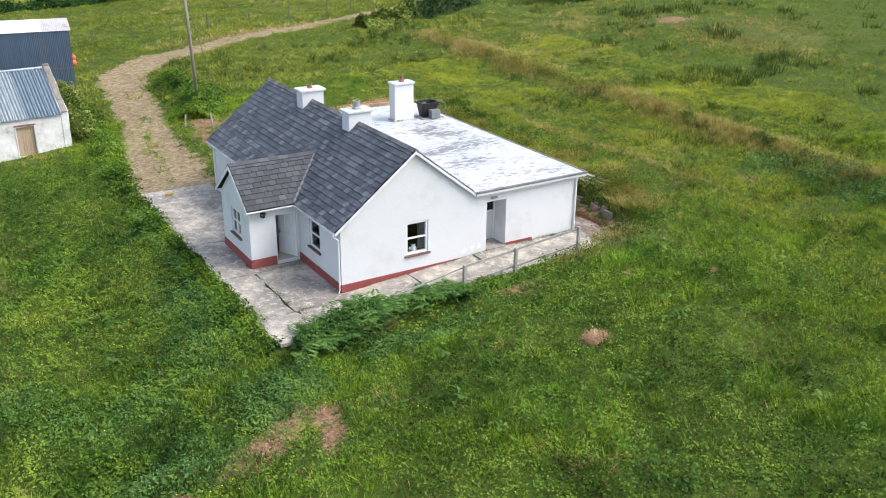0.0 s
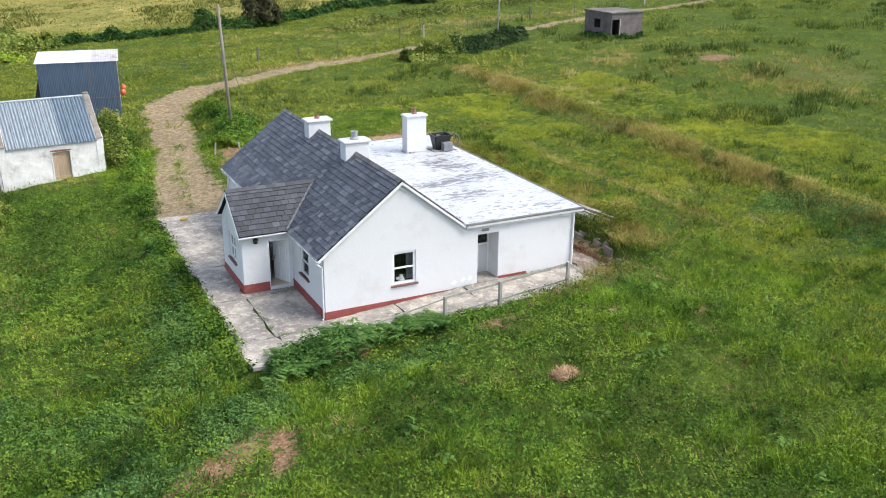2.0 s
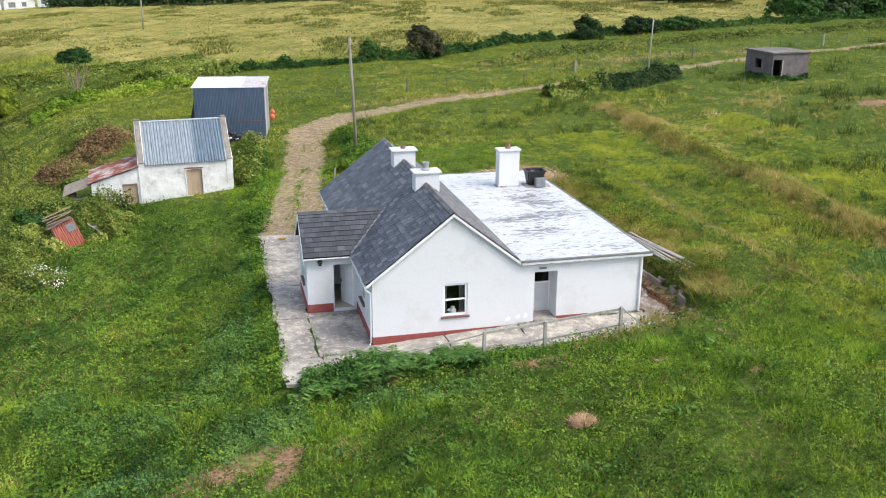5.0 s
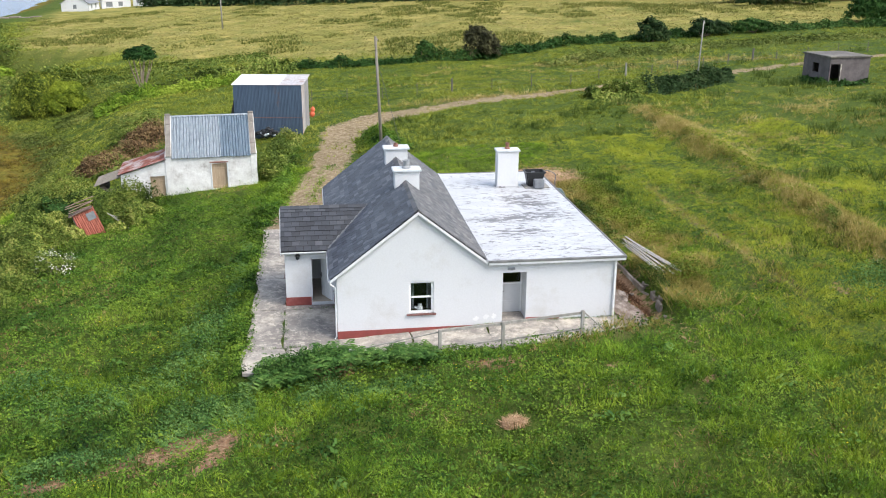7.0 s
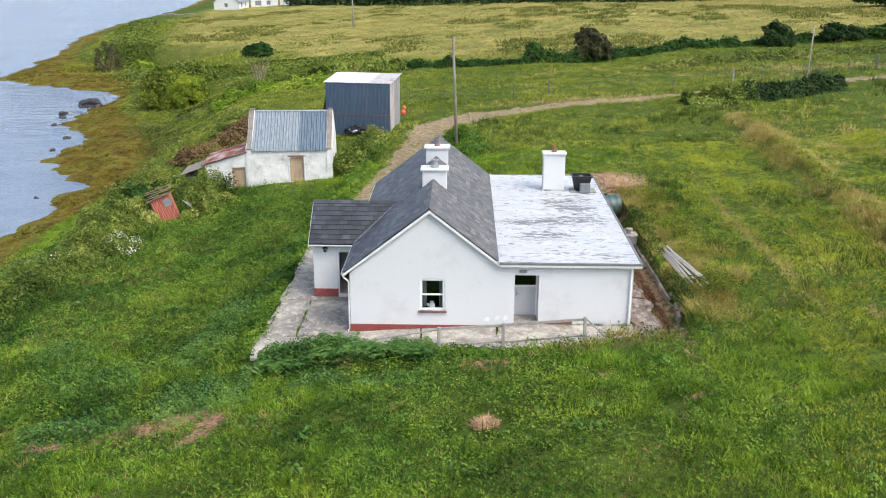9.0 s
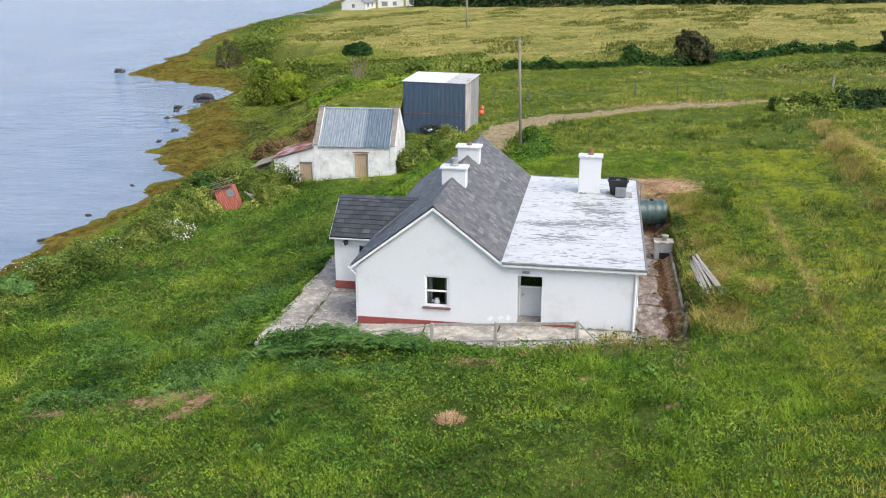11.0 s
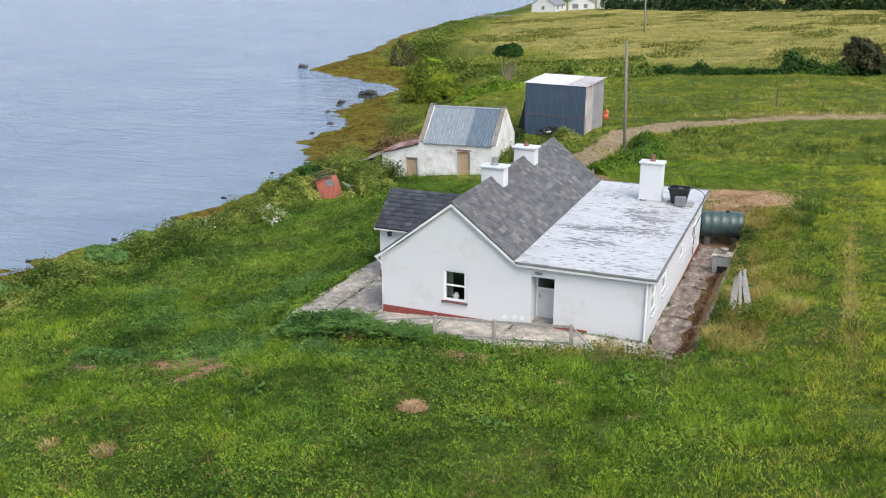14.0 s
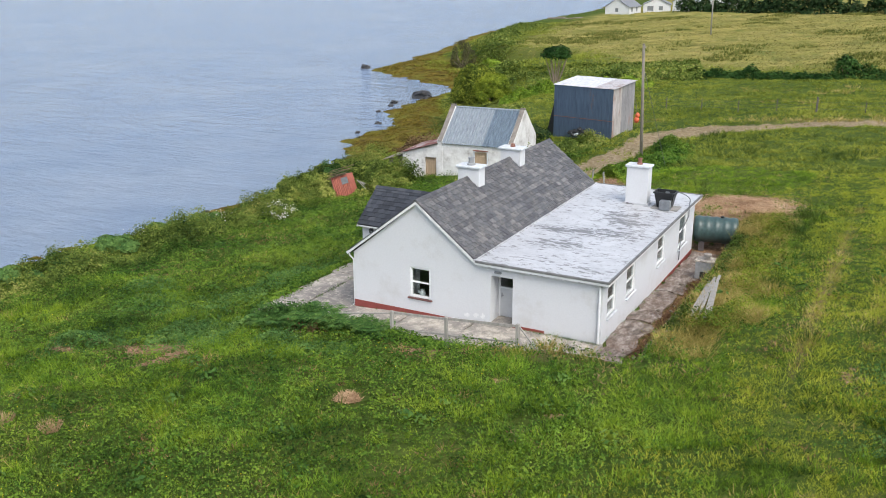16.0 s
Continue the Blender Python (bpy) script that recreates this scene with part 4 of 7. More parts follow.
def curtain(name, axis, c, u0, u1, z0, z1, label):
    """A hanging curtain in soft folds."""
    bm = bmesh.new()
    n = max(8, int((u1 - u0) / 0.025))
    rows = []
    for z in (z0, z1):
        rows.append([])
        for i in range(n + 1):
            u = u0 + (u1 - u0) * i / n
            d = c + 0.03 * math.sin(u * 55)
            rows[-1].append(bm.verts.new((d, u, z) if axis == "x" else (u, d, z)))
    for i in range(n):
        bm.faces.new((rows[0][i], rows[0][i + 1], rows[1][i + 1], rows[1][i]))
    bmesh.ops.solidify(bm, geom=bm.faces[:], thickness=0.006)
    solid(name, bm, NET, label, "curtain", group="curtains in the cottage")


NET = plain("grey_white_net", (0.42, 0.44, 0.45), 0.9, vary=0.15, scale=9, bump=0)
curtain("curtain", "y", HY0 + 0.45, 17.12, 17.42, 1.4, 2.85, "pale grey curtain drawn aside in the gable window")
curtain("curtain", "y", HY0 + 0.45, 17.95, 18.24, 1.4, 2.85, "pale grey curtain drawn aside in the gable window")
curtain("curtain", "x", HX0 + 0.45, 32.2, 32.5, 1.45, 2.75, "pale grey curtain in the front window")
curtain("curtain", "x", HX0 + 0.45, 33.05, 33.35, 1.45, 2.75, "pale grey curtain in the front window")
for a, b, z0, z1 in W_EAST:
    curtain("curtain", "x", EX1 - 0.42, a - 0.02, b + 0.02, z0 + 0.02, z1, "pale net curtain across the back window")
bm = boxes((17.1, HY0 + 0.2, 1.34, 18.25, HY0 + 0.38, 1.39))
part("window_board", bm, PVC, house, "white inner window board")

# plastic water tank on the flat roof, a feed box and a hose
tank = thing("water_tank", (25.25, 42.2, FZ), "open black plastic water tank on the flat roof", "water tank")
bm = bmesh.new()
lo = [(-0.36, -0.27), (0.36, -0.27), (0.36, 0.27), (-0.36, 0.27)]
rings = []
for k, z in ((1.0, 0.05), (1.4, 0.78), (1.52, 0.78), (1.52, 0.86), (1.36, 0.86), (1.0, 0.12)):
    rings.append([bm.verts.new((x * k, y * k, z)) for x, y in lo])
for a, b in zip(rings, rings[1:]):
    for i in range(4):
        bm.faces.new((a[i], a[(i + 1) % 4], b[(i + 1) % 4], b[i]))
bm.faces.new(rings[0][::-1])
bm.faces.new(rings[-1])
bmesh.ops.bevel(bm, geom=[e for e in bm.edges if abs(e.verts[0].co.z - e.verts[1].co.z) > 0.3], offset=0.06, segments=2, affect="EDGES")
part("tank", bm, BLACK_PLASTIC, tank, local=True)
part("base_board", boxes((-0.6, -0.5, 0.0, 0.75, 0.42, 0.05)), TIMBER_GREY, tank, "dark timber bearers", local=True)
part("ball_valve", boxes((-0.1, 0.3, 0.62, 0.1, 0.44, 0.76), bevel=0.01), GREY_PLASTIC, tank, local=True)
solid("plastic_box", boxes((25.12, 41.5, FZ + 0.03, 25.66, 41.86, FZ + 0.5), bevel=0.02), GREY_PLASTIC, "grey plastic box in front of the roof tank", "box")
pts = [(25.75, 42.3, FZ + 0.78)] + [(25.75 + 0.75 * math.sin(a), 42.3, FZ + 0.45 + 0.4 * math.cos(a)) for a in (0.2, 0.5, 0.8, 1.1, 1.4)] + [(26.45, 42.32, FZ + 0.2), (26.47, 42.32, 3.3), (26.14, 42.36, 2.4), (26.12, 42.36, 0.9)]
solid("water_hose", tube(bmesh.new(), pts, 0.025, 6), GREY_PLASTIC, "grey water hose from the roof tank over the edge", "hose", smooth=True)

# oil tank and boiler behind the cottage
oil = thing("oil_tank", (27.02, 46.6, 1.52), "dark green ribbed plastic oil tank lying on blocks", "oil tank", rz=12)
bm = bmesh.new()
prof = []
R, L = 0.70, 1.2
for s in np.linspace(-L, L, 41):
    rr = R * (1 + 0.035 * (math.cos(s * 2 * math.pi / 0.46) > 0.35))
    if abs(s) > L - 0.12:
        rr = R * math.sqrt(max(0.05, 1 - ((abs(s) - L + 0.12) / 0.13) ** 2))
    prof.append((rr, s))
lathe(bm, prof, (0, 0, 0), 24)
bm.transform(pose(0, 0, 0, 0, 90, 0))
part("body", bm, GREEN_PLASTIC, oil, local=True, smooth=True)
part("filler_cap", lathe(bmesh.new(), [(0.1, 0), (0.1, 0.08), (0.07, 0.1)], (0.3, 0, 0.69), 12), BLACK_PLASTIC, oil, local=True)
for x in (-0.7, 0.7):
    part("support_block", boxes((x - 0.15, -0.4, -1.25, x + 0.15, 0.4, -0.62)), BLOCKWORK, oil, "concrete block support", local=True)
boiler = thing("boiler", (27.75, 41.25, 0.5), "grey steel outdoor boiler with flue", "boiler")
part("casing", boxes((-0.45, -0.36, 0.05, 0.45, 0.36, 0.95), bevel=0.02), STEEL_GREY, boiler, local=True)
part("lid", boxes((-0.5, -0.4, 0.95, 0.5, 0.4, 1.02), bevel=0.012), CAPSTONE, boiler, "pale boiler lid", local=True)
part("flue", lathe(bmesh.new(), [(0.13, 1.02), (0.13, 1.2), (0.19, 1.2), (0.19, 1.3), (0.1, 1.32)], (0.05, 0, 0), 12), CAPSTONE, boiler, local=True)
# solid black plate; the darkness of the opening is only its colour
part("vent", boxes((-0.2, -0.375, 0.1, 0.3, -0.36, 0.45)), BLACK_PLASTIC, boiler, "black plate standing for the dark burner opening", local=True)
part("foot", boxes((-0.42, -0.33, 0, 0.42, 0.33, 0.05)), BLOCKWORK, boiler, local=True)

# loose silvered boards thrown on the bank
rng = random.Random(11)
for k in range(7):
    a = (28.75 + 0.07 * k + rng.uniform(-0.05, 0.05), 37.5 + rng.uniform(-0.5, 0.4))
    b = (28.9 + 0.16 * k + rng.uniform(-0.1, 0.1), 32.4 + rng.uniform(-0.3, 1.2))
    za, zb = (max(land1(*p), land1(p[0] + 0.2, p[1])) for p in (a, b))
    solid("board", beam(bmesh.new(), (*a, za + 0.12 + 0.03 * k), (*b, zb + 0.14 + 0.02 * k), 0.13, 0.028), TIMBER_GREY, "silvered loose board lying on the grassy bank", "board", group="boards on the bank")

# small rubble and stones along the back strip
rng = random.Random(21)
for k in range(16):
    x, y = (rng.uniform(26.9, 28.3), rng.uniform(29.0, 42)) if k < 11 else (rng.uniform(28.2, 29.2), rng.uniform(30, 33))
    r = rng.uniform(0.05, 0.13)
    s = bmesh.new()
    bmesh.ops.create_icosphere(s, subdivisions=1, radius=r)
    for v in s.verts:
        v.co = Vector((v.co.x * rng.uniform(0.8, 1.4), v.co.y, v.co.z * 0.6)) + 0.3 * r * noise.noise_vector(v.co * 6 + Vector((k, 0, 0)))
    s.transform(pose(x, y, max(land1(x, y), float(yard_z(np.array(x), np.array(y))) * (x < 27.9)) + 0.3 * r + 0.03, 0, 0, rng.uniform(0, 180)))
    solid("loose_stone", s, STONE, "grey loose stone on the concrete strip", "stone", group="rubble behind the cottage")
bm = boxes((11.55, 45.55, 0.4, 11.95, 45.68, 0.5), bevel=0.01)
solid("yellow_block", bm, plain("yellow_ochre_paint", (0.5, 0.3, 0.06), 0.7), "ochre block lying on the concrete yard", "block")

# ---- stone barn ----
def corrugated(bm, o, u, v, width, length, pitch=0.2, amp=0.025, rows=1, thick=0.012):
    """A corrugated sheet: waves along u, straight along v."""
    o, u, v = Vector(o), Vector(u).normalized(), Vector(v).normalized()
    n = u.cross(v).normalized()
    steps = max(4, int(width / pitch * 6))
    top, bot = [], []
    for j in range(rows + 1):
        for lst, off in ((top, 0), (bot, -thick)):
            lst.append([bm.verts.new(o + u * (width * i / steps) + v * (length * j / rows) + n * (amp * math.sin(width * i / steps / pitch * 6.2832) + off)) for i in range(steps + 1)])
    for j in range(rows):
        for i in range(steps):
            bm.faces.new((top[j][i], top[j][i + 1], top[j + 1][i + 1], top[j + 1][i]))
            bm.faces.new((bot[j][i], bot[j + 1][i], bot[j + 1][i + 1], bot[j][i + 1]))
    for i in range(steps):
        bm.faces.new((top[0][i], bot[0][i], bot[0][i + 1], top[0][i + 1]))
    return bm


def rough(bm, amount, scale=1.2):
    """Uneven stone faces: cut up and pushed about."""
    bmesh.ops.triangulate(bm, faces=bm.faces[:])
    bmesh.ops.subdivide_edges(bm, edges=[e for e in bm.edges if e.calc_length() > 0.7], cuts=2, use_grid_fill=True)
    for v in bm.verts:
        v.co += amount * noise.noise_vector(v.co * scale)
    return bm


def plank_door(parent, x0, x1, z0, z1, y, label, boards=6):
    d = part("door", boxes((x0, y + 0.03, z0, x1, y + 0.05, z1)), TIMBER_TAN, parent, label, local=True)
    w = (x1 - x0) / boards
    for k in range(boards):
        part("board", boxes((x0 + k * w + 0.008, y + 0.005 * (k % 2), z0, x0 + (k + 1) * w - 0.008, y + 0.03, z1)), TIMBER_TAN, d, local=True)
    for zl in (z0 + 0.3, z1 - 0.45):
        part("ledge", boxes((x0 + 0.04, y - 0.025, zl, x1 - 0.04, y, zl + 0.12)), TIMBER_TAN, d, local=True)
    return d


COPING = plain("weathered_coping", (0.2, 0.18, 0.155), 0.9, vary=0.4, scale=2.5)
barn = thing("stone_barn", (3.45, 58.05, 0), "whitewashed stone barn with blue corrugated roof and lean-to", "barn", rz=5)
BW, BD = 6.1, 5.6
bm = holed_wall(bmesh.new(), "y", 0.0, 0.5, 0.0, BW, -1.2, 2.25, [(3.0, 4.05, -0.1, 1.72)])
part("wall", rough(bm, 0.05), WHITEWASH, barn, local=True)
part("wall", rough(holed_wall(bmesh.new(), "y", BD, -0.5, 0.0, BW, -1.2, 2.25), 0.05), WHITEWASH, barn, local=True)
for x in (0.0, BW - 0.42):
    bm = prism(bmesh.new(), [(x, 0.0, -1.2), (x, BD, -1.2), (x, BD, 2.32), (x, BD / 2 + 0.12, 4.6), (x, BD / 2 - 0.12, 4.6), (x, -0.05, 2.32)], (0.42, 0, 0))
    gable = part("wall", rough(bm, 0.05), WHITEWASH, barn, "whitewashed stone gable with raised coping", local=True)
    for sg in (0, 1):
        ya, yb = (-0.1, BD / 2) if sg == 0 else (BD + 0.1, BD / 2)
        for k in range(4):
            p = Vector((x + 0.21, ya + (yb - ya) * k / 4, 2.33 + 2.42 * k / 4))
            q = Vector((x + 0.21, ya + (yb - ya) * (k + 0.985) / 4, 2.33 + 2.42 * (k + 0.985) / 4))
            part("coping_stone", beam(bmesh.new(), p, q, 0.34, 0.05), COPING, gable, "weathered coping stone", local=True)
    part("coping_stone", boxes((x + 0.02, BD / 2 - 0.13, 4.66, x + 0.4, BD / 2 + 0.13, 4.77), bevel=0.03), COPING, gable, "weathered coping stone", local=True)
sl = math.hypot(BD / 2 + 0.15, 2.35)
sheets = 8
for side in (0, 1):
    for k in range(sheets):
        w = (BW - 0.84) / sheets
        x = 0.42 + k * w
        if side == 0:
            o, v = (x, -0.15, 2.2), (0, BD / 2 + 0.15, 2.35)
            u = (1, 0, 0)
        else:
            o, v = (x + w, BD + 0.15, 2.2), (0, -(BD / 2 + 0.15), 2.35)
            u = (-1, 0, 0)
        part("roof_sheet", corrugated(bmesh.new(), Vector(o) + Vector((0, 0, 0.012 * (k % 2))), u, v, w + 0.04, sl, 0.19, 0.055), TIN_DARK if k > 4 else TIN_BLUE, barn, "dark blue corrugated sheet" if k > 4 else "pale blue corrugated sheet", local=True)
part("ridge_cap", tube(bmesh.new(), [(0.42, BD / 2, 4.55), (BW - 0.42, BD / 2, 4.55)], 0.09, 8), TIN_BLUE, barn, local=True)
plank_door(barn, 3.02, 4.03, -0.3, 1.7, 0.16, "tan plank barn door")
# added bar in place of the rust stain on the wall above the door
part("lintel", boxes((2.9, -0.02, 1.74, 4.16, 0.3, 1.86), bevel=0.02), CLAY, barn, "brown bar standing for the rust stain over the door", local=True)
for jx in (2.93, 4.04):
    part("jamb", boxes((jx, -0.02, -0.3, jx + 0.09, 0.2, 1.74), bevel=0.01), CAP_WHITE, barn, "white door jamb", local=True)
# lean-to
bm = holed_wall(bmesh.new(), "y", 0.05, 0.4, -3.0, -0.02, -1.6, 1.15, [(-1.12, -0.14, -1.0, 1.0)])
prism(bm, [(-3.0, 0.05, 1.15), (-0.02, 0.05, 1.15), (-0.02, 0.05, 2.02)], (0, 0.4, 0))
part("wall", rough(bm, 0.05), WHITEWASH, barn, "whitewashed lean-to wall", local=True)
part("wall", rough(holed_wall(bmesh.new(), "x", -3.0, 0.4, 0.45, 3.8, -1.6, 1.1), 0.05), WHITEWASH, barn, local=True)
part("wall", rough(holed_wall(bmesh.new(), "y", 3.8, -0.4, -2.6, -0.02, -1.6, 1.3), 0.05), WHITEWASH, barn, local=True)
for k in range(5):
    y = -0.12 + k * 0.82
    part("roof_sheet", corrugated(bmesh.new(), (-3.2, y + 0.82, 1.2 + 0.01 * (k % 2)), (0, -1, 0), (3.2, 0, 0.95), 0.86, 3.4, 0.2, 0.028), TIN_RUST, barn, "rusted corrugated sheet", local=True)
plank_door(barn, -1.1, -0.16, -1.0, 0.98, 0.2, "tan plank lean-to door", 5)
# broken-down end
part("wall", rough(boxes((-4.4, 0.3, -1.5, -3.02, 0.7, 0.15)), 0.1), STONE, barn, "ruined grey stone wall end", local=True)
part("wall", rough(boxes((-4.5, 0.7, -1.5, -4.1, 3.0, 0.35)), 0.1), STONE, barn, "ruined grey stone wall end", local=True)
part("roof_sheet", corrugated(bmesh.new(), (-4.8, 3.0, 0.45), (0, -1, 0), (1.85, 0, 0.62), 2.9, 1.95, 0.2, 0.03), POLE_GREY, barn, "grey sheet sagging over the ruined end", local=True)

# ---- iron shed ----
shed = thing("iron_shed", (7.0, 73.1, 0.8), "tall blue-grey corrugated iron shed with white roof", "shed", rz=-8)
SW, SD, SF, SB = 5.65, 4.2, 4.2, 4.5
for tier, (za, zb) in enumerate(((-0.5, 1.55), (1.48, SF))):
    for k in range(6):
        w = SW / 6
        part("wall_sheet", corrugated(bmesh.new(), (k * w, -0.012 * (k % 2) - 0.02 * tier, za), (1, 0, 0), (0, 0, 1), w + 0.03, zb - za, 0.12, 0.006), TIN_SHED, shed, "slate blue iron sheet", local=True)
        w = SD / 5
        if k < 5:
            part("wall_sheet", corrugated(bmesh.new(), (SW + 0.012 * (k % 2), k * w, za), (0, 1, 0), (0, 0, 1), w + 0.03, zb - za + (0.3 * (k + 0.5) / 5 if tier else 0), 0.12, 0.006), TIN_STAIN if k < 2 else TIN_SIDE, shed, "peeling pinkish white iron sheet" if k < 2 else "weathered grey iron sheet", local=True)
        w = SW / 6
        part("wall_sheet", corrugated(bmesh.new(), ((k + 1) * w, SD + 0.012 * (k % 2), za), (-1, 0, 0), (0, 0, 1), w + 0.03, (SB if tier else zb) - za, 0.12, 0.006), TIN_SIDE, shed, local=True)
for k in range(6):
    w = (SW + 0.3) / 6
    part("roof_sheet", corrugated(bmesh.new(), (-0.15 + k * w, -0.1, SF + 0.03 + 0.01 * (k % 2)), (1, 0, 0), (0, SD + 0.25, SB - SF), w + 0.03, SD + 0.25, 0.12, 0.006), TIN_STAIN if k > 3 else TIN_WHITE, shed, "rust-stained white roof sheet" if k > 3 else "white roof sheet", local=True)
for x, y in ((0.06, 0.1), (0.06, SD - 0.1), (SW - 0.08, 0.1), (SW - 0.08, SD - 0.1), (0.06, SD / 2)):
    part("post", boxes((x - 0.06, y - 0.06, -0.6, x + 0.06, y + 0.06, SF - 0.03)), POLE_WOOD, shed, local=True)
part("brace", beam(bmesh.new(), (-0.9, 0.4, -0.7), (0.0, 0.3, 2.6), 0.1), POLE_WOOD, shed, local=True)
bm = prism(bmesh.new(), [(-0.95, 0.25, -0.7), (0.0, 0.25, -0.7), (0.0, 0.25, 3.2)], (0, SD - 0.5, 0))
part("tarpaulin", bm, BLACK_PLASTIC, shed, "black sheeting on the open side", local=True)
part("seam", boxes((0, -0.05, 1.48, SW, -0.035, 1.52)), CLAY, shed, "rusty seam between the sheets", local=True)
heap = thing("turf_heap", (9.7, 72.3, 0.9), "heap of dark turf and scrap beside the shed", "heap")
rng = random.Random(5)
for k in range(46):
    r = rng.uniform(0.09, 0.2)
    a, q = rng.uniform(0, 6.28), rng.uniform(0, 1) ** 0.6
    s = bmesh.new()
    box(s, -r * 1.3, -r * 0.8, -r * 0.5, r * 1.3, r * 0.8, r * 0.5, bevel=r * 0.2)
    s.transform(pose(1.1 * q * math.cos(a), 0.55 * q * math.sin(a), 0.05 + (1 - q) * 0.5, rng.uniform(-40, 40), rng.uniform(-40, 40), rng.uniform(0, 180)))
    part("turf_sod" if k % 15 else "scrap", s, BLACK_PLASTIC if k % 15 else CAP_WHITE, heap, local=True)
buoy = thing("orange_buoys", (13.42, 76.7, 1.75), "bright orange plastic buoys hung on the shed side", "buoy")
part("rope", tube(bmesh.new(), [(0, 0, 0.8), (-0.05, 0, 1.3), (-0.25, -0.1, 2.2)], 0.02, 5), POLE_WOOD, buoy, local=True)
for k, (x, y, z, r) in enumerate(((0.02, 0, 0.1, 0.26), (0.08, 0.05, 0.48, 0.22))):
    part("buoy", lathe(bmesh.new(), [(0.06, -r * 1.15), (r * 0.7, -r * 0.7), (r, 0), (r * 0.7, r * 0.7), (0.07, r * 1.05), (0.06, r * 1.25)], (x, y, z), 12), ORANGE, buoy, local=True, smooth=True)

# ---- concrete hut up the field ----
hut = thing("concrete_hut", (62.1, 76.7, 3.7), "small flat-roofed grey concrete hut with dark doorway", "hut", rz=5)
HW, HD, HH = 4.3, 4.2, 2.5
part("wall", holed_wall(bmesh.new(), "y", 0, 0.2, 0, HW, -0.5, HH, [(0.12, 1.15, 0.0, 1.9)]), BLOCKWORK, hut, local=True)
part("wall", holed_wall(bmesh.new(), "y", HD, -0.2, 0, HW, -0.5, HH), BLOCKWORK, hut, local=True)
part("wall", holed_wall(bmesh.new(), "x", 0, 0.2, 0.2, HD - 0.2, -0.5, HH, [(1.7, 2.7, 0.95, 1.85)]), BLOCKWORK, hut, local=True)
part("wall", holed_wall(bmesh.new(), "x", HW, -0.2, 0.2, HD - 0.2, -0.5, HH), BLOCKWORK, hut, local=True)
part("roof", boxes((-0.12, -0.12, HH, HW + 0.12, HD + 0.12, HH + 0.16), bevel=0.02), make_concrete("hut_roof_concrete", 0.6), hut, "grey concrete roof slab", local=True)
part("lintel", boxes((0.0, -0.02, 1.92, 1.3, 0.1, 2.08)), BLOCKWORK, hut, local=True)
part("door_post", boxes((1.15, -0.015, -0.2, 1.27, 0.1, 1.92)), CAPSTONE, hut, "pale door jamb", local=True)

# ---- ruined red iron shelter in the brambles ----
ruin = thing("collapsed_shelter", (0.3, 50.1, -1.0), "collapsed red iron shelter leaning in brambles", "shelter", rz=18)
tilt = pose(0, 0, 0, -10, -19, 0)


def tilted(bm):
    bm.transform(tilt)
    return bm


for k in range(4):
    part("wall_sheet", tilted(corrugated(bmesh.new(), (-0.75 + 0.38 * k, 0, 0), (1, 0, 0), (0, 0, 1), 0.40, 2.3, 0.15, 0.018)), TIN_RED, ruin, "red oxide iron sheet", local=True)
for k in range(3):
    part("wall_sheet", tilted(corrugated(bmesh.new(), (0.79, 0.45 * k, 0), (0, 1, 0), (0, 0, 1), 0.47, 2.3, 0.15, 0.018)), TIN_RED, ruin, "red oxide iron sheet", local=True)
part("shutter", tilted(boxes((0.12, -0.06, 1.5, 0.7, -0.02, 2.05))), GREY_PLASTIC, ruin, "grey panel", local=True)
for k in range(5):
    part("roof_board", tilted(beam(bmesh.new(), (-1.0 + 0.1 * (k % 3), -0.1 + 0.3 * k, 2.3 + 0.06 * (k % 2) + 0.16 * k), (0.6 + 0.14 * k, -0.15 + 0.33 * k, 2.42 - 0.12 * (k % 2) + 0.12 * k), 0.44, 0.03)), make_wood("rotted_board_%s" % "abcde"[k], (0.16, 0.10, 0.075), (0.30, 0.2, 0.15)), ruin, "rotted brown roof board", local=True)
for k in range(5):
    a = (0.9 + 0.1 * k, 0.3 + 0.3 * k, 1.9 - 0.15 * k)
    part("lath", beam(bmesh.new(), a, (2.3 + 0.15 * k, 0.1 + 0.35 * k, 0.6 + 0.1 * k), 0.07, 0.04), TIMBER_GREY, ruin, "fallen grey lath", local=True)
part("post", tilted(boxes((-0.8, 0.03, -0.3, -0.68, 0.15, 2.25), (0.62, 0.03, -0.3, 0.74, 0.15, 2.25), (0.62, 1.15, -0.3, 0.74, 1.27, 2.25))), POLE_WOOD, ruin, local=True)
part("roof_sheet", tilted(boxes((-0.98, -0.18, 2.28, 0.72, 1.3, 2.33))), make_wood("rotted_roof_felt", (0.15, 0.10, 0.08), (0.28, 0.2, 0.155)), ruin, "rotted brown roof boarding", local=True)
ruin.scale = (0.84, 0.84, 0.84)

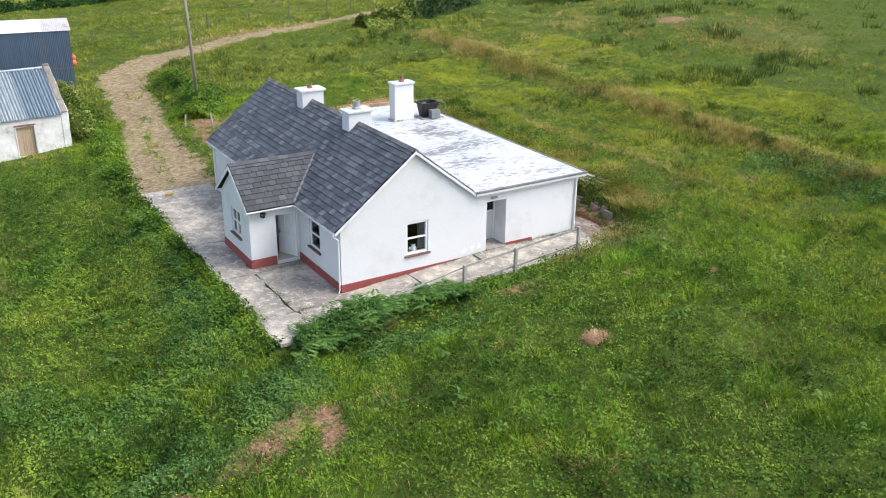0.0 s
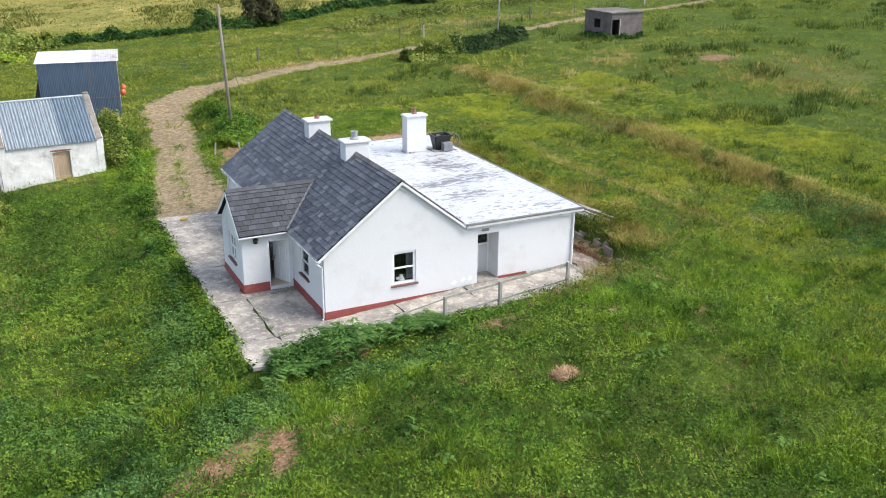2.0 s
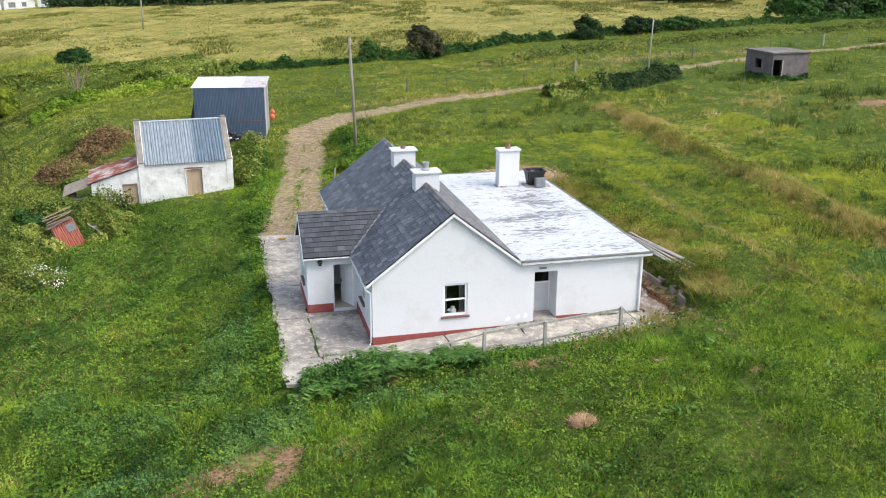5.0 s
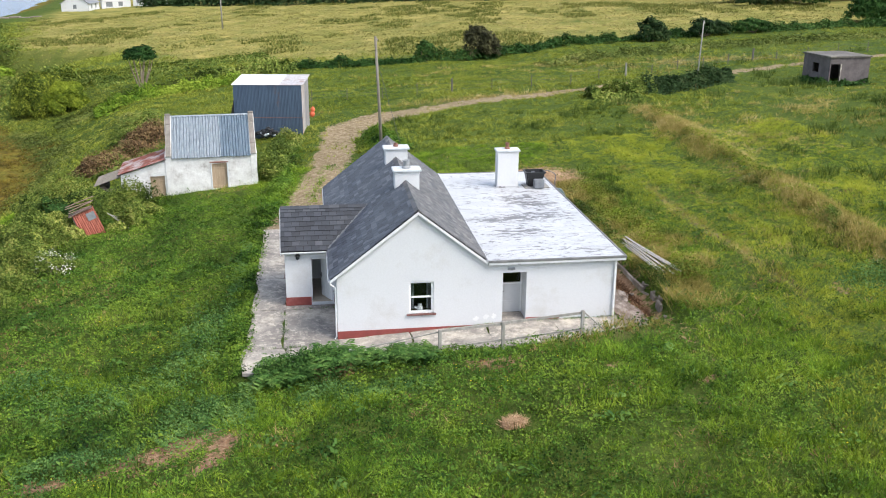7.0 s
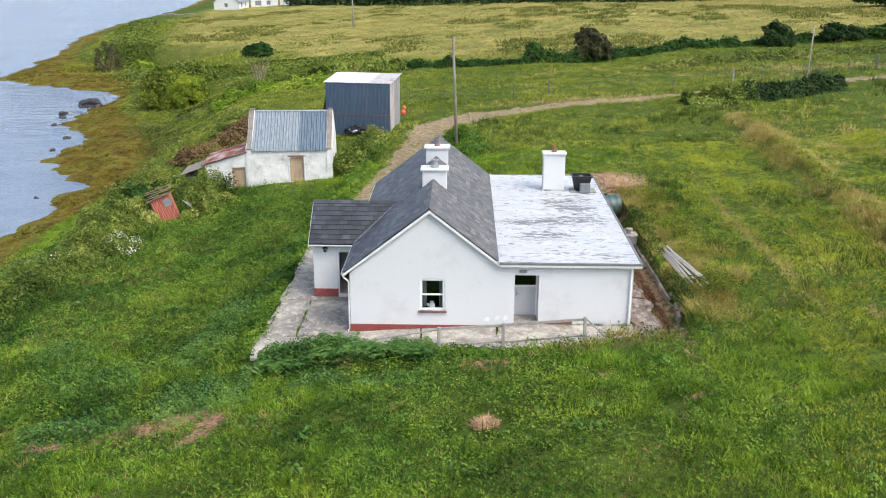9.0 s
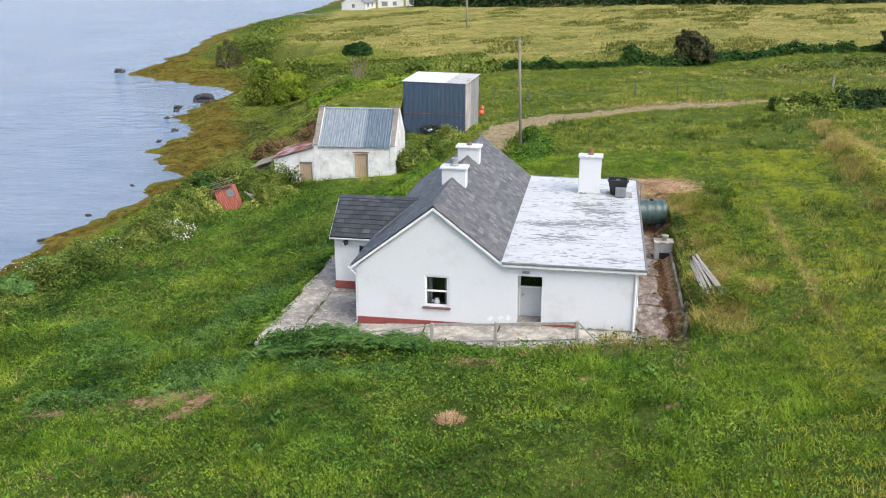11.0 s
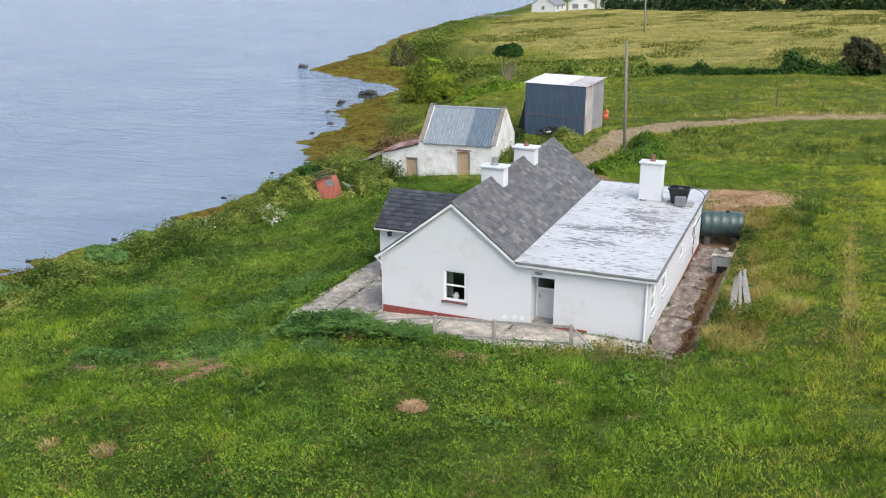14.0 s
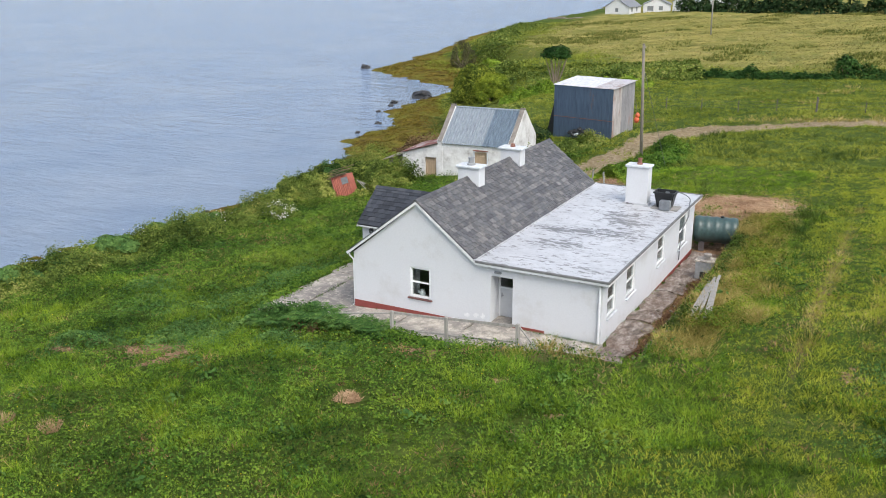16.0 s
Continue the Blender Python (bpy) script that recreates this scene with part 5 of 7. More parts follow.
# ---- poles and wire fence ----
def pole(x, y, h, lean, label, mat=POLE_WOOD, r=0.14, stay=None):
    z = land1(x, y)
    p = thing("utility_pole", (x, y, z), label, "utility pole", group="poles across the fields")
    part("shaft", tube(bmesh.new(), [(0, 0, -0.4), (lean * 0.5, 0, h * 0.5), (lean, 0, h)], r, 10, r * 0.72), mat, p, local=True, smooth=True)
    part("cap", lathe(bmesh.new(), [(r * 0.8, 0), (r * 0.8, 0.04), (0.02, 0.09)], (lean, 0, h), 10), mat, p, local=True)
    part("insulator", lathe(bmesh.new(), [(0.03, -0.02), (0.06, 0.02), (0.05, 0.1), (0.02, 0.13)], (lean + r, 0, h - 0.22), 8), CAPSTONE, p, local=True)
    if stay:
        part("stay_wire", beam(bmesh.new(), (lean, 0, h - 1.2), (*stay, 0.1), 0.025), WIRE, p, local=True)
    return p


pole(18.45, 61.4, 9.85 - land1(18.45, 61.4), -0.35, "weathered timber utility pole with stay wire", POLE_GREY, 0.125, stay=(1.6, 0.6))
pole(50.2, 79.5, 6.2, 0.18, "pale leaning utility pole beyond the thicket", TIMBER_GREY, 0.075)
pole(-3.0, 179.0, 9.0, -0.1, "slender utility pole in the far pasture", TIMBER_GREY, 0.15)

wf = thing("wire_fence", (13.9, 86.0, land1(13.9, 86.0)), "post and wire fence along the track", "fence")
LINE = [(10, 86.8), (27.3, 85.6), (39.4, 85.4), (52.5, 90.2), (65.6, 93.8), (82, 96.5), (112, 102)]
tops, k = [], 0
for (ax, ay), (bx, by) in zip(LINE, LINE[1:]):
    n = max(1, round(math.hypot(bx - ax, by - ay) / 3.8))
    for i in range(n):
        x, y = ax + (bx - ax) * i / n, ay + (by - ay) * i / n
        z = land1(x, y)
        hgt = 1.45 if k % 5 == 0 else 1.15
        w = 0.08 if k % 5 == 0 else 0.035
        part("post", boxes((x - w, y - w, z - 0.3, x + w, y + w, z + hgt), bevel=0.008), TIMBER_GREY if k % 10 == 0 else POLE_WOOD, wf)
        tops.append(Vector((x, y, z)))
        k += 1
for hz in (0.35, 0.65, 0.95):
    part("wire", tube(bmesh.new(), [tuple(a + Vector((0, 0, hz))) for a in tops], 0.005, 4), WIRE, wf)
for x, y, h, dx in ((17.6, 55.8, 1.0, -0.12), (16.2, 57.2, 0.8, 0.1)):
    z = land1(x, y)
    solid("stake", beam(bmesh.new(), (x, y, z - 0.2), (x + dx, y, z + h), 0.09), TIMBER_GREY, "silvered leaning fence stake on the bank", "stake", group="old stakes by the pole")

# ---- far houses by the shore ----
SLATE_FAR = plain("far_grey_roof", (0.19, 0.2, 0.215), 0.6, vary=0.2)


def far_house(x, y, rz, w, d, eave, ridge, label, wins):
    z = land1(x, y) - 0.1
    h = thing("bungalow", (x, y, z), label, "house", group="white houses by the far shore", rz=rz)
    bm = holed_wall(bmesh.new(), "y", 0, 0.3, 0, w, -0.5, eave, wins)
    prism(bm, [(0, 0, eave), (w, 0, eave), (w / 2, 0, ridge)], (0, 0.3, 0))
    part("wall", bm, RENDER, h, local=True)
    bm = holed_wall(bmesh.new(), "y", d, -0.3, 0, w, -0.5, eave)
    prism(bm, [(0, d, eave), (w, d, eave), (w / 2, d, ridge)], (0, -0.3, 0))
    part("wall", bm, RENDER, h, local=True)
    side = [(d * 0.2, d * 0.2 + 1.2, 0.9, 2.1), (d * 0.6, d * 0.6 + 1.2, 0.9, 2.1)]
    for sx, t in ((0, 0.3), (w, -0.3)):
        part("wall", holed_wall(bmesh.new(), "x", sx, t, 0.3, d - 0.3, -0.5, eave, side), RENDER, h, local=True)
        for a, b, z0, z1 in side:
            part("window", boxes((sx + t * 0.5 - 0.02, a, z0, sx + t * 0.5 + 0.02, b, z1)), GREY_PLASTIC, h, local=True)
    for a, b, z0, z1 in wins:
        part("window", boxes((a, 0.13, z0, b, 0.17, z1)), GREY_PLASTIC, h, local=True)
    bm = bmesh.new()
    for xa in (-0.3, w + 0.3):
        prism(bm, [(xa, -0.25, eave - 0.12), (w / 2, -0.25, ridge + 0.02), (w / 2, -0.25, ridge + 0.17), (xa, -0.25, eave + 0.03)], (0, d + 0.5, 0))
    part("roof", bm, SLATE_FAR, h, local=True)
    part("chimney", boxes((w / 2 - 0.4, d * 0.8, ridge - 0.4, w / 2 + 0.4, d * 0.8 + 0.6, ridge + 0.9)), RENDER, h, local=True)


far_house(-54.6, 270, -6, 7.6, 9.0, 2.3, 4.7, "white gabled house with pale grey roof", [(3.2, 4.2, 0.9, 2.0)])
far_house(-45.6, 279, 14, 8.0, 9.0, 2.5, 4.3, "white bungalow with dark grey roof", [(1.2, 3.0, 0.7, 2.1), (4.6, 5.8, 0.9, 2.1)])
far_house(-37.2, 281, -2, 7.0, 8.0, 2.8, 5.2, "cream-walled bungalow with grey gable", [(1.0, 2.2, 0.9, 2.1), (4.0, 5.2, 0.9, 2.1)])
far_house(-28.2, 283, 8, 9.5, 9.0, 2.5, 4.2, "long low white bungalow behind a hedge", [(1.2, 2.4, 0.9, 2.1), (5.4, 6.6, 0.9, 2.1)])

# ---- rocks at the water's edge ----
def rock(x, y, z, r, k):
    s = bmesh.new()
    bmesh.ops.create_icosphere(s, subdivisions=3, radius=1)
    for v in s.verts:
        v.co += 0.6 * noise.noise_vector(v.co * 1.3 + Vector((k * 7.1, 0, 0))) + 0.28 * noise.noise_vector(v.co * 3.7)
    s.transform(pose(x, y, z, 0, 0, k * 50) @ Matrix.Diagonal((r * 1.2, r * 0.9, r * 0.75, 1)))
    solid("shore_rock", s, ROCK, "dark wet rock at the water's edge", "rock", group="rocks along the shore")


for k, (x, y, r) in enumerate(((-32.4, 118.8, 1.15), (-31.0, 118.0, 0.6), (-33.6, 119.3, 0.5), (-33.4, 112.4, 0.5), (-32.6, 110.2, 0.35), (-31.4, 105.0, 0.35), (-34.6, 122.5, 0.4), (-61, 147.5, 0.8), (-26.6, 97.0, 0.35), (-25.4, 90.5, 0.3), (-18.4, 71.0, 0.2), (-17.0, 61.0, 0.2), (-16.9, 54.0, 0.22), (-17.4, 47.5, 0.2), (-19.4, 41.0, 0.2))):
    rock(x, y, WATER + 0.15 * r, r, k)
# low stone pier far along the shore
pier = thing("stone_pier", (-62, 254, WATER), "low grey stone pier wall by the far houses", "pier")
for k in range(4):
    part("block", rough(boxes((-66 + 2.6 * k, 252, WATER - 0.5, -63.5 + 2.6 * k, 254, WATER + 3.2 + 0.25 * (k % 2)), bevel=0.1), 0.1), STONE, pier)

# ---- plants ----
def leafy(name, stops, rough=0.6, through_light=0.17, scale=0.35, cool=0.0, gain=(1.0, 1.0, 1.0), vary=0.30):
    """Leaf material: varies leaf by leaf and patch by patch, and lets some light through; cool: share of bluer patches."""
    m = Mat(name, rough=rough)
    k = m.math("MULTIPLY", m.math("SUBTRACT", m.rand_island(), 0.5), vary)
    for sc, wt in ((scale * 8, 0.24), (scale * 3.2, 0.38), (scale * 0.9, 0.45), (scale * 0.22, 0.4)):
        k = m.math("ADD", k, m.math("MULTIPLY", m.math("SUBTRACT", m.noise(sc, 3, 0.6), 0.5), wt * 1.5))
    c = m.ramp(m.math("ADD", k, 0.47), [(p, tuple(a * b for a, b in zip(q, gain))) for p, q in stops])
    if cool:
        blue = m.mix(1.0, c, (0.74, 0.97, 1.2), "MULTIPLY")
        c = m.mix(m.math("MULTIPLY", m.step(m.noise(0.21, 5, 0.65), 0.44, 0.62), cool), c, blue)
    m.colour(c)
    m.b.inputs["Specular IOR Level"].default_value = 0.06
    tr = m.n.new("ShaderNodeBsdfTranslucent")
    m.l.new(c, tr.inputs["Color"])
    mx = m.n.new("ShaderNodeMixShader")
    mx.inputs[0].default_value = through_light
    m.l.new(m.b.outputs[0], mx.inputs[1])
    m.l.new(tr.outputs[0], mx.inputs[2])
    m.l.new(mx.outputs[0], m.n["Material Output"].inputs[0])
    return m


# darkest stops of grass and weeds stand in for shade between the leaves
GRASS = leafy("meadow_grass", [(0.2, (0.014, 0.038, 0.008)), (0.38, (0.078, 0.155, 0.020)), (0.53, (0.168, 0.285, 0.032)), (0.72, (0.235, 0.325, 0.05)), (0.95, (0.40, 0.40, 0.13))], cool=0.5, gain=(1.48, 1.28, 0.92), vary=0.2)
GRASS_FAR = leafy("sunny_hill_grass", [(0.12, (0.095, 0.13, 0.018)), (0.34, (0.175, 0.235, 0.03)), (0.56, (0.25, 0.305, 0.045)), (0.76, (0.335, 0.365, 0.07)), (0.95, (0.48, 0.43, 0.16))], gain=(1.04, 0.95, 0.98), vary=0.18)
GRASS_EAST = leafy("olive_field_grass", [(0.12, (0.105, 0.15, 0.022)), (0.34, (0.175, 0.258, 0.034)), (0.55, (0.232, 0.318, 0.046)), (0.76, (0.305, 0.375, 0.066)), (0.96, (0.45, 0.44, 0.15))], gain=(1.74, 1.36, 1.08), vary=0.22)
WEED = leafy("broad_leaf_weed", [(0.2, (0.010, 0.032, 0.008)), (0.40, (0.050, 0.122, 0.022)), (0.60, (0.122, 0.222, 0.036)), (0.88, (0.18, 0.305, 0.05))], cool=0.6, gain=(1.46, 1.19, 0.86), vary=0.27)
NETTLE = leafy("blue_green_nettle", [(0.15, (0.032, 0.085, 0.026)), (0.45, (0.095, 0.19, 0.050)), (0.65, (0.165, 0.275, 0.072)), (0.88, (0.29, 0.39, 0.115))])
RUSH = leafy("rush_tufts", [(0.2, (0.04, 0.07, 0.016)), (0.5, (0.09, 0.135, 0.026)), (0.8, (0.2, 0.22, 0.06))])
PASTURE_RUSH = leafy("olive_rush_tufts", [(0.2, (0.08, 0.10, 0.024)), (0.5, (0.16, 0.175, 0.04)), (0.8, (0.28, 0.255, 0.08))])
STRAW = leafy("dry_straw_grass", [(0.18, (0.18, 0.165, 0.04)), (0.4, (0.36, 0.295, 0.085)), (0.6, (0.53, 0.41, 0.16)), (0.85, (0.70, 0.57, 0.31))])
PASTURE_STRAW = leafy("olive_straw_grass", [(0.18, (0.13, 0.135, 0.03)), (0.42, (0.235, 0.225, 0.07)), (0.6, (0.385, 0.33, 0.13)), (0.85, (0.58, 0.48, 0.24))], scale=0.12)
HAY_PALE = leafy("pale_cut_hay", [(0.2, (0.28, 0.175, 0.10)), (0.5, (0.54, 0.365, 0.22)), (0.8, (0.80, 0.62, 0.43))])
HAY = leafy("dead_stalks", [(0.2, (0.19, 0.095, 0.05)), (0.5, (0.36, 0.2, 0.115)), (0.8, (0.6, 0.4, 0.25))])
RUST_HAY = leafy("rusty_dead_growth", [(0.2, (0.055, 0.03, 0.018)), (0.5, (0.16, 0.085, 0.045)), (0.8, (0.34, 0.2, 0.11))])
BRACKEN = leafy("bracken_fronds", [(0.15, (0.022, 0.065, 0.016)), (0.42, (0.065, 0.145, 0.032)), (0.63, (0.135, 0.235, 0.055)), (0.85, (0.28, 0.36, 0.11))])
BRAMBLE = leafy("bramble_leaves", [(0.15, (0.020, 0.046, 0.011)), (0.40, (0.085, 0.138, 0.028)), (0.60, (0.185, 0.25, 0.052)), (0.85, (0.40, 0.40, 0.15))], gain=(1.12, 1.04, 0.95))
HEDGE_LEAF = leafy("hedge_leaves", [(0.2, (0.016, 0.045, 0.012)), (0.5, (0.04, 0.10, 0.022)), (0.8, (0.12, 0.20, 0.05))])
DARK_LEAF = leafy("dark_shrub_leaves", [(0.2, (0.014, 0.034, 0.012)), (0.5, (0.034, 0.068, 0.022)), (0.8, (0.10, 0.13, 0.05))])
LIME_LEAF = leafy("lime_green_leaves", [(0.2, (0.07, 0.14, 0.015)), (0.5, (0.19, 0.30, 0.03)), (0.8, (0.36, 0.44, 0.06))])
OLIVE_LEAF = leafy("olive_shrub_leaves", [(0.2, (0.024, 0.044, 0.011)), (0.45, (0.07, 0.105, 0.02)), (0.65, (0.15, 0.19, 0.032)), (0.88, (0.29, 0.32, 0.07))])
BUSH_LEAF = leafy("rounded_bush_leaves", [(0.2, (0.026, 0.05, 0.012)), (0.45, (0.075, 0.115, 0.02)), (0.62, (0.19, 0.24, 0.035)), (0.88, (0.38, 0.42, 0.07))], gain=(1.32, 1.22, 1.0), vary=0.5, scale=0.5)
YOLK_LEAF = leafy("yellow_olive_leaves", [(0.2, (0.05, 0.085, 0.014)), (0.5, (0.17, 0.22, 0.025)), (0.8, (0.36, 0.41, 0.05))], gain=(1.15, 1.15, 1.0))
MARSH = leafy("salt_marsh_growth", [(0.16, (0.024, 0.024, 0.009)), (0.34, (0.085, 0.070, 0.015)), (0.53, (0.195, 0.145, 0.022)), (0.66, (0.17, 0.18, 0.035)), (0.85, (0.32, 0.29, 0.07))], scale=0.7)
BANK_LEAF = leafy("shore_scrub_leaves", [(0.2, (0.05, 0.075, 0.018)), (0.45, (0.12, 0.155, 0.035)), (0.65, (0.21, 0.235, 0.055)), (0.85, (0.34, 0.32, 0.12))])
DOCK = leafy("dock_leaves", [(0.2, (0.034, 0.085, 0.02)), (0.5, (0.09, 0.175, 0.036)), (0.8, (0.19, 0.28, 0.06))])
RUSSET = leafy("russet_dead_bracken", [(0.2, (0.06, 0.04, 0.020)), (0.42, (0.19, 0.12, 0.06)), (0.58, (0.27, 0.19, 0.09)), (0.7, (0.19, 0.22, 0.06)), (0.85, (0.28, 0.30, 0.09))])
TWIG_LEAF = leafy("brown_twiggy_leaves", [(0.2, (0.03, 0.032, 0.018)), (0.5, (0.075, 0.075, 0.035)), (0.8, (0.15, 0.15, 0.065))])
# brighter copy of the bramble leaves, with the sunlight put into the colour
BRAMBLE_TOP = leafy("sunlit_bramble_leaves", [(0.18, (0.022, 0.05, 0.012)), (0.38, (0.10, 0.155, 0.032)), (0.58, (0.215, 0.285, 0.06)), (0.85, (0.42, 0.44, 0.15))], gain=(1.15, 1.06, 0.95), vary=0.5)
BLOSSOM = leafy("white_blossom", [(0.2, (0.6, 0.6, 0.5)), (0.8, (0.85, 0.85, 0.78))])
BUTTERCUP = leafy("yellow_flowers", [(0.2, (0.65, 0.5, 0.02)), (0.8, (0.8, 0.66, 0.04))])
BARK = make_wood("pale_bark", (0.15, 0.115, 0.08), (0.33, 0.26, 0.19))
veg = np.random.default_rng(12)


def blades(x, y, z, h, w, lean, spread_dir=None):
    """One tapering blade, a triangle, at each place."""
    n = len(x)
    a = veg.uniform(0, 2 * np.pi, n) if spread_dir is None else spread_dir + veg.normal(0, 0.7, n)
    f = veg.uniform(0, 2 * np.pi, n)
    sx, sy = np.cos(f) * w / 2, np.sin(f) * w / 2
    v = np.empty((n, 3, 3))
    v[:, 0] = np.stack([x - sx, y - sy, z - 0.03], -1)
    v[:, 1] = np.stack([x + sx, y + sy, z - 0.03], -1)
    v[:, 2] = np.stack([x + np.cos(a) * lean * h, y + np.sin(a) * lean * h, z + h], -1)
    return v.reshape(-1, 3), np.arange(3 * n).reshape(-1, 3)


def diamonds(c, normal, size, aspect=0.6):
    """A pointed leaf, folded on its rib, at each centre."""
    n = len(c)
    normal = normal / np.linalg.norm(normal, axis=1, keepdims=True)
    r = veg.normal(size=(n, 3))
    t = np.cross(normal, r)
    t /= np.linalg.norm(t, axis=1, keepdims=True)
    b = np.cross(normal, t)
    s = size[:, None]
    v = np.empty((n, 4, 3))
    v[:, 0] = c - t * s / 2
    v[:, 1] = c + b * s * aspect / 2 + normal * s * 0.12
    v[:, 2] = c + t * s / 2
    v[:, 3] = c - b * s * aspect / 2 + normal * s * 0.12
    return v.reshape(-1, 3), np.arange(4 * n).reshape(-1, 4)


FOOTPRINTS = [(19.05, 20.85, 20.4, 22.05), (13.9, 30.0, 26.3, 45.7), (11.8, 34.2, 14.3, 38.0), (-1.0, 58.1, 9.2, 63.6), (7.0, 73.2, 13.2, 77.6), (62, 76.9, 66.3, 81.0)]


def free(x, y):
    """Where plants can root: 0 under buildings, on slabs and in the sea."""
    k = 1 - yard_mask(x, y)
    for a, b, c, d in FOOTPRINTS:
        k = k * (1 - ((x > a) & (x < c) & (y > b) & (y < d)))
    return k


def scatter(n, x0, x1, y0, y1, keep):
    x, y = veg.uniform(x0, x1, n), veg.uniform(y0, y1, n)
    ok = veg.uniform(0, 1, n) < keep(x, y) * free(x, y)
    return x[ok], y[ok]


def tufts(name, x, y, per, h, w, radius, lean, mat, label, zmul=None):
    """Tufts of blades that lean outwards, all one growth."""
    n = len(x)
    hh = h * np.exp(veg.normal(0, 0.28, n)) * (1 if zmul is None else zmul)
    X, Y, H = np.repeat(x, per), np.repeat(y, per), np.repeat(hh, per)
    a = veg.uniform(0, 2 * np.pi, n * per)
    r = radius * np.sqrt(veg.uniform(0, 1, n * per)) * (H / h)
    X, Y = X + r * np.cos(a), Y + r * np.sin(a)
    H = H * veg.uniform(0.55, 1.1, n * per)
    ok = yard_mask(X, Y) < 0.75
    X, Y, H, a = X[ok], Y[ok], H[ok], a[ok]
    v, f = blades(X, Y, land(X, Y), H, w * veg.uniform(0.6, 1.3, len(X)), lean * veg.uniform(0.3, 1.4, len(X)), a)
    return tagged(new(name, mesh_np(name, v, f, mat)), label, "grass", kind="stuff")


def near_cover(x, y):
    c = cover(x, y)
    return c, 1 - np.clip(1.15 * c["track"] + 1.0 * c["mud"] + 1.1 * np.clip(c["soil"] + 0.6 * fbm(x, y, 1.1, 3, 131) * (c["soil"] > 0.12), 0, 1), 0, 1)


def lush(x, y):
    c, k = near_cover(x, y)
    return k * (1 - 0.75 * np.clip(c["dry"] + 0.35 * fbm(x, y, 2.5, 2, 31), 0, 1)) * (1 - c["pasture"])


# meadow, thickest in front of the cottage
def leafiness(x, y):
    """How far broad leaves take over from grass: most to the west and in front of the cottage."""
    return np.clip(0.80 + 0.75 * fbm(x, y, 6.0, 3, 51), 0, 1) * (0.22 + 0.78 * ss(35, 22, x)) * (1 - ss(46, 62, y)) + 0.6 * ss(14, 9, x) * ss(18, 26, y) * (1 - ss(46, 56, y))


x, y = scatter(72000, -12, 50, 9, 62, lambda x, y: lush(x, y) * (1 - 0.72 * leafiness(x, y)))
tall = 0.55 + 0.75 * np.clip(0.5 + fbm(x, y, 4.0, 3, 41), 0, 1.3)
tall = tall * (1 + 0.4 * np.sin((x + 0.05 * y) * 2.7) * ss(31, 33, x) * (1 - ss(41, 43, x)) * ss(26, 34, y))
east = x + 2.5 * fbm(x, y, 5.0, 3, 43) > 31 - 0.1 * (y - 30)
tufts("meadow_grass", x[~east], y[~east], 19, 0.145, 0.027, 0.20, 1.3, GRASS, "rough green meadow grass in uneven tufts", tall[~east])
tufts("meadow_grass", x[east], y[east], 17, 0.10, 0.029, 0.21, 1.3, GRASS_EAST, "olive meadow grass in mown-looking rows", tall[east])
x, y = scatter(25000, -30, 50, 62, 125, lush)
tufts("meadow_grass", x, y, 10, 0.17, 0.085, 0.34, 1.6, GRASS_FAR, "rough green meadow grass in uneven tufts", 0.6 + 0.7 * np.clip(0.5 + fbm(x, y, 5.0, 3, 41), 0, 1.3))
x, y = scatter(19000, 50, 140, 20, 128, lush)
tufts("meadow_grass", x, y, 10, 0.17, 0.085, 0.34, 1.6, GRASS_FAR, "rough green meadow grass in uneven tufts", 0.6 + 0.7 * np.clip(0.5 + fbm(x, y, 5.0, 3, 41), 0, 1.3))


# taller grass clumps, dark at the foot
x, y = scatter(5200, -6, 48, 11, 30, lambda x, y: lush(x, y) * np.clip(3.0 * fbm(x, y, 2.2, 2, 171) - 0.75, 0, 1))
tufts("tall_grass", x, y, 30, 0.36, 0.026, 0.26, 0.75, GRASS, "taller clumps of dark green grass in the field")


x, y = scatter(15000, -64, 14, 112, 232, lambda x, y: (1 - cover(x, y)["pasture"]) * ss(7, 10, inland(x, y)))
tufts("bank_grass", x, y, 8, 0.24, 0.15, 0.55, 1.5, GRASS_FAR, "rough green grass on the far shore bank", 0.6 + 0.9 * np.clip(0.5 + fbm(x, y, 5.0, 3, 41), 0, 1.3))


# broad-leaved weeds: a leafy carpet west and south of the cottage
def weedy(x, y):
    c, k = near_cover(x, y)
    return k * leafiness(x, y) * (1 - 0.9 * c["dry"])


x, y = scatter(640000, -9, 48, 10, 60, weedy)
n = len(x)
mound = lambda x, y: 0.05 + 0.46 * np.clip(0.38 + 0.55 * fbm(x, y, 1.5, 2, 61) + 0.55 * fbm(x, y, 0.45, 2, 63), 0, 1.3)
top = mound(x, y)
z = land(x, y) + top * (1 - 0.75 * veg.uniform(0, 1, n) ** 2)
nm = veg.normal(0, 0.42, (n, 3)) + np.stack([(top - mound(x + 0.08, y)) / 0.08, (top - mound(x, y + 0.08)) / 0.08, 1.0 + 0 * x], -1)
v, f = diamonds(np.stack([x, y, z], -1), nm, veg.uniform(0.056, 0.122, n), 0.72)
tagged(new("weeds", mesh_np("weeds", v, f, WEED)), "low broad-leaved weeds carpeting the field", "weeds", kind="stuff")

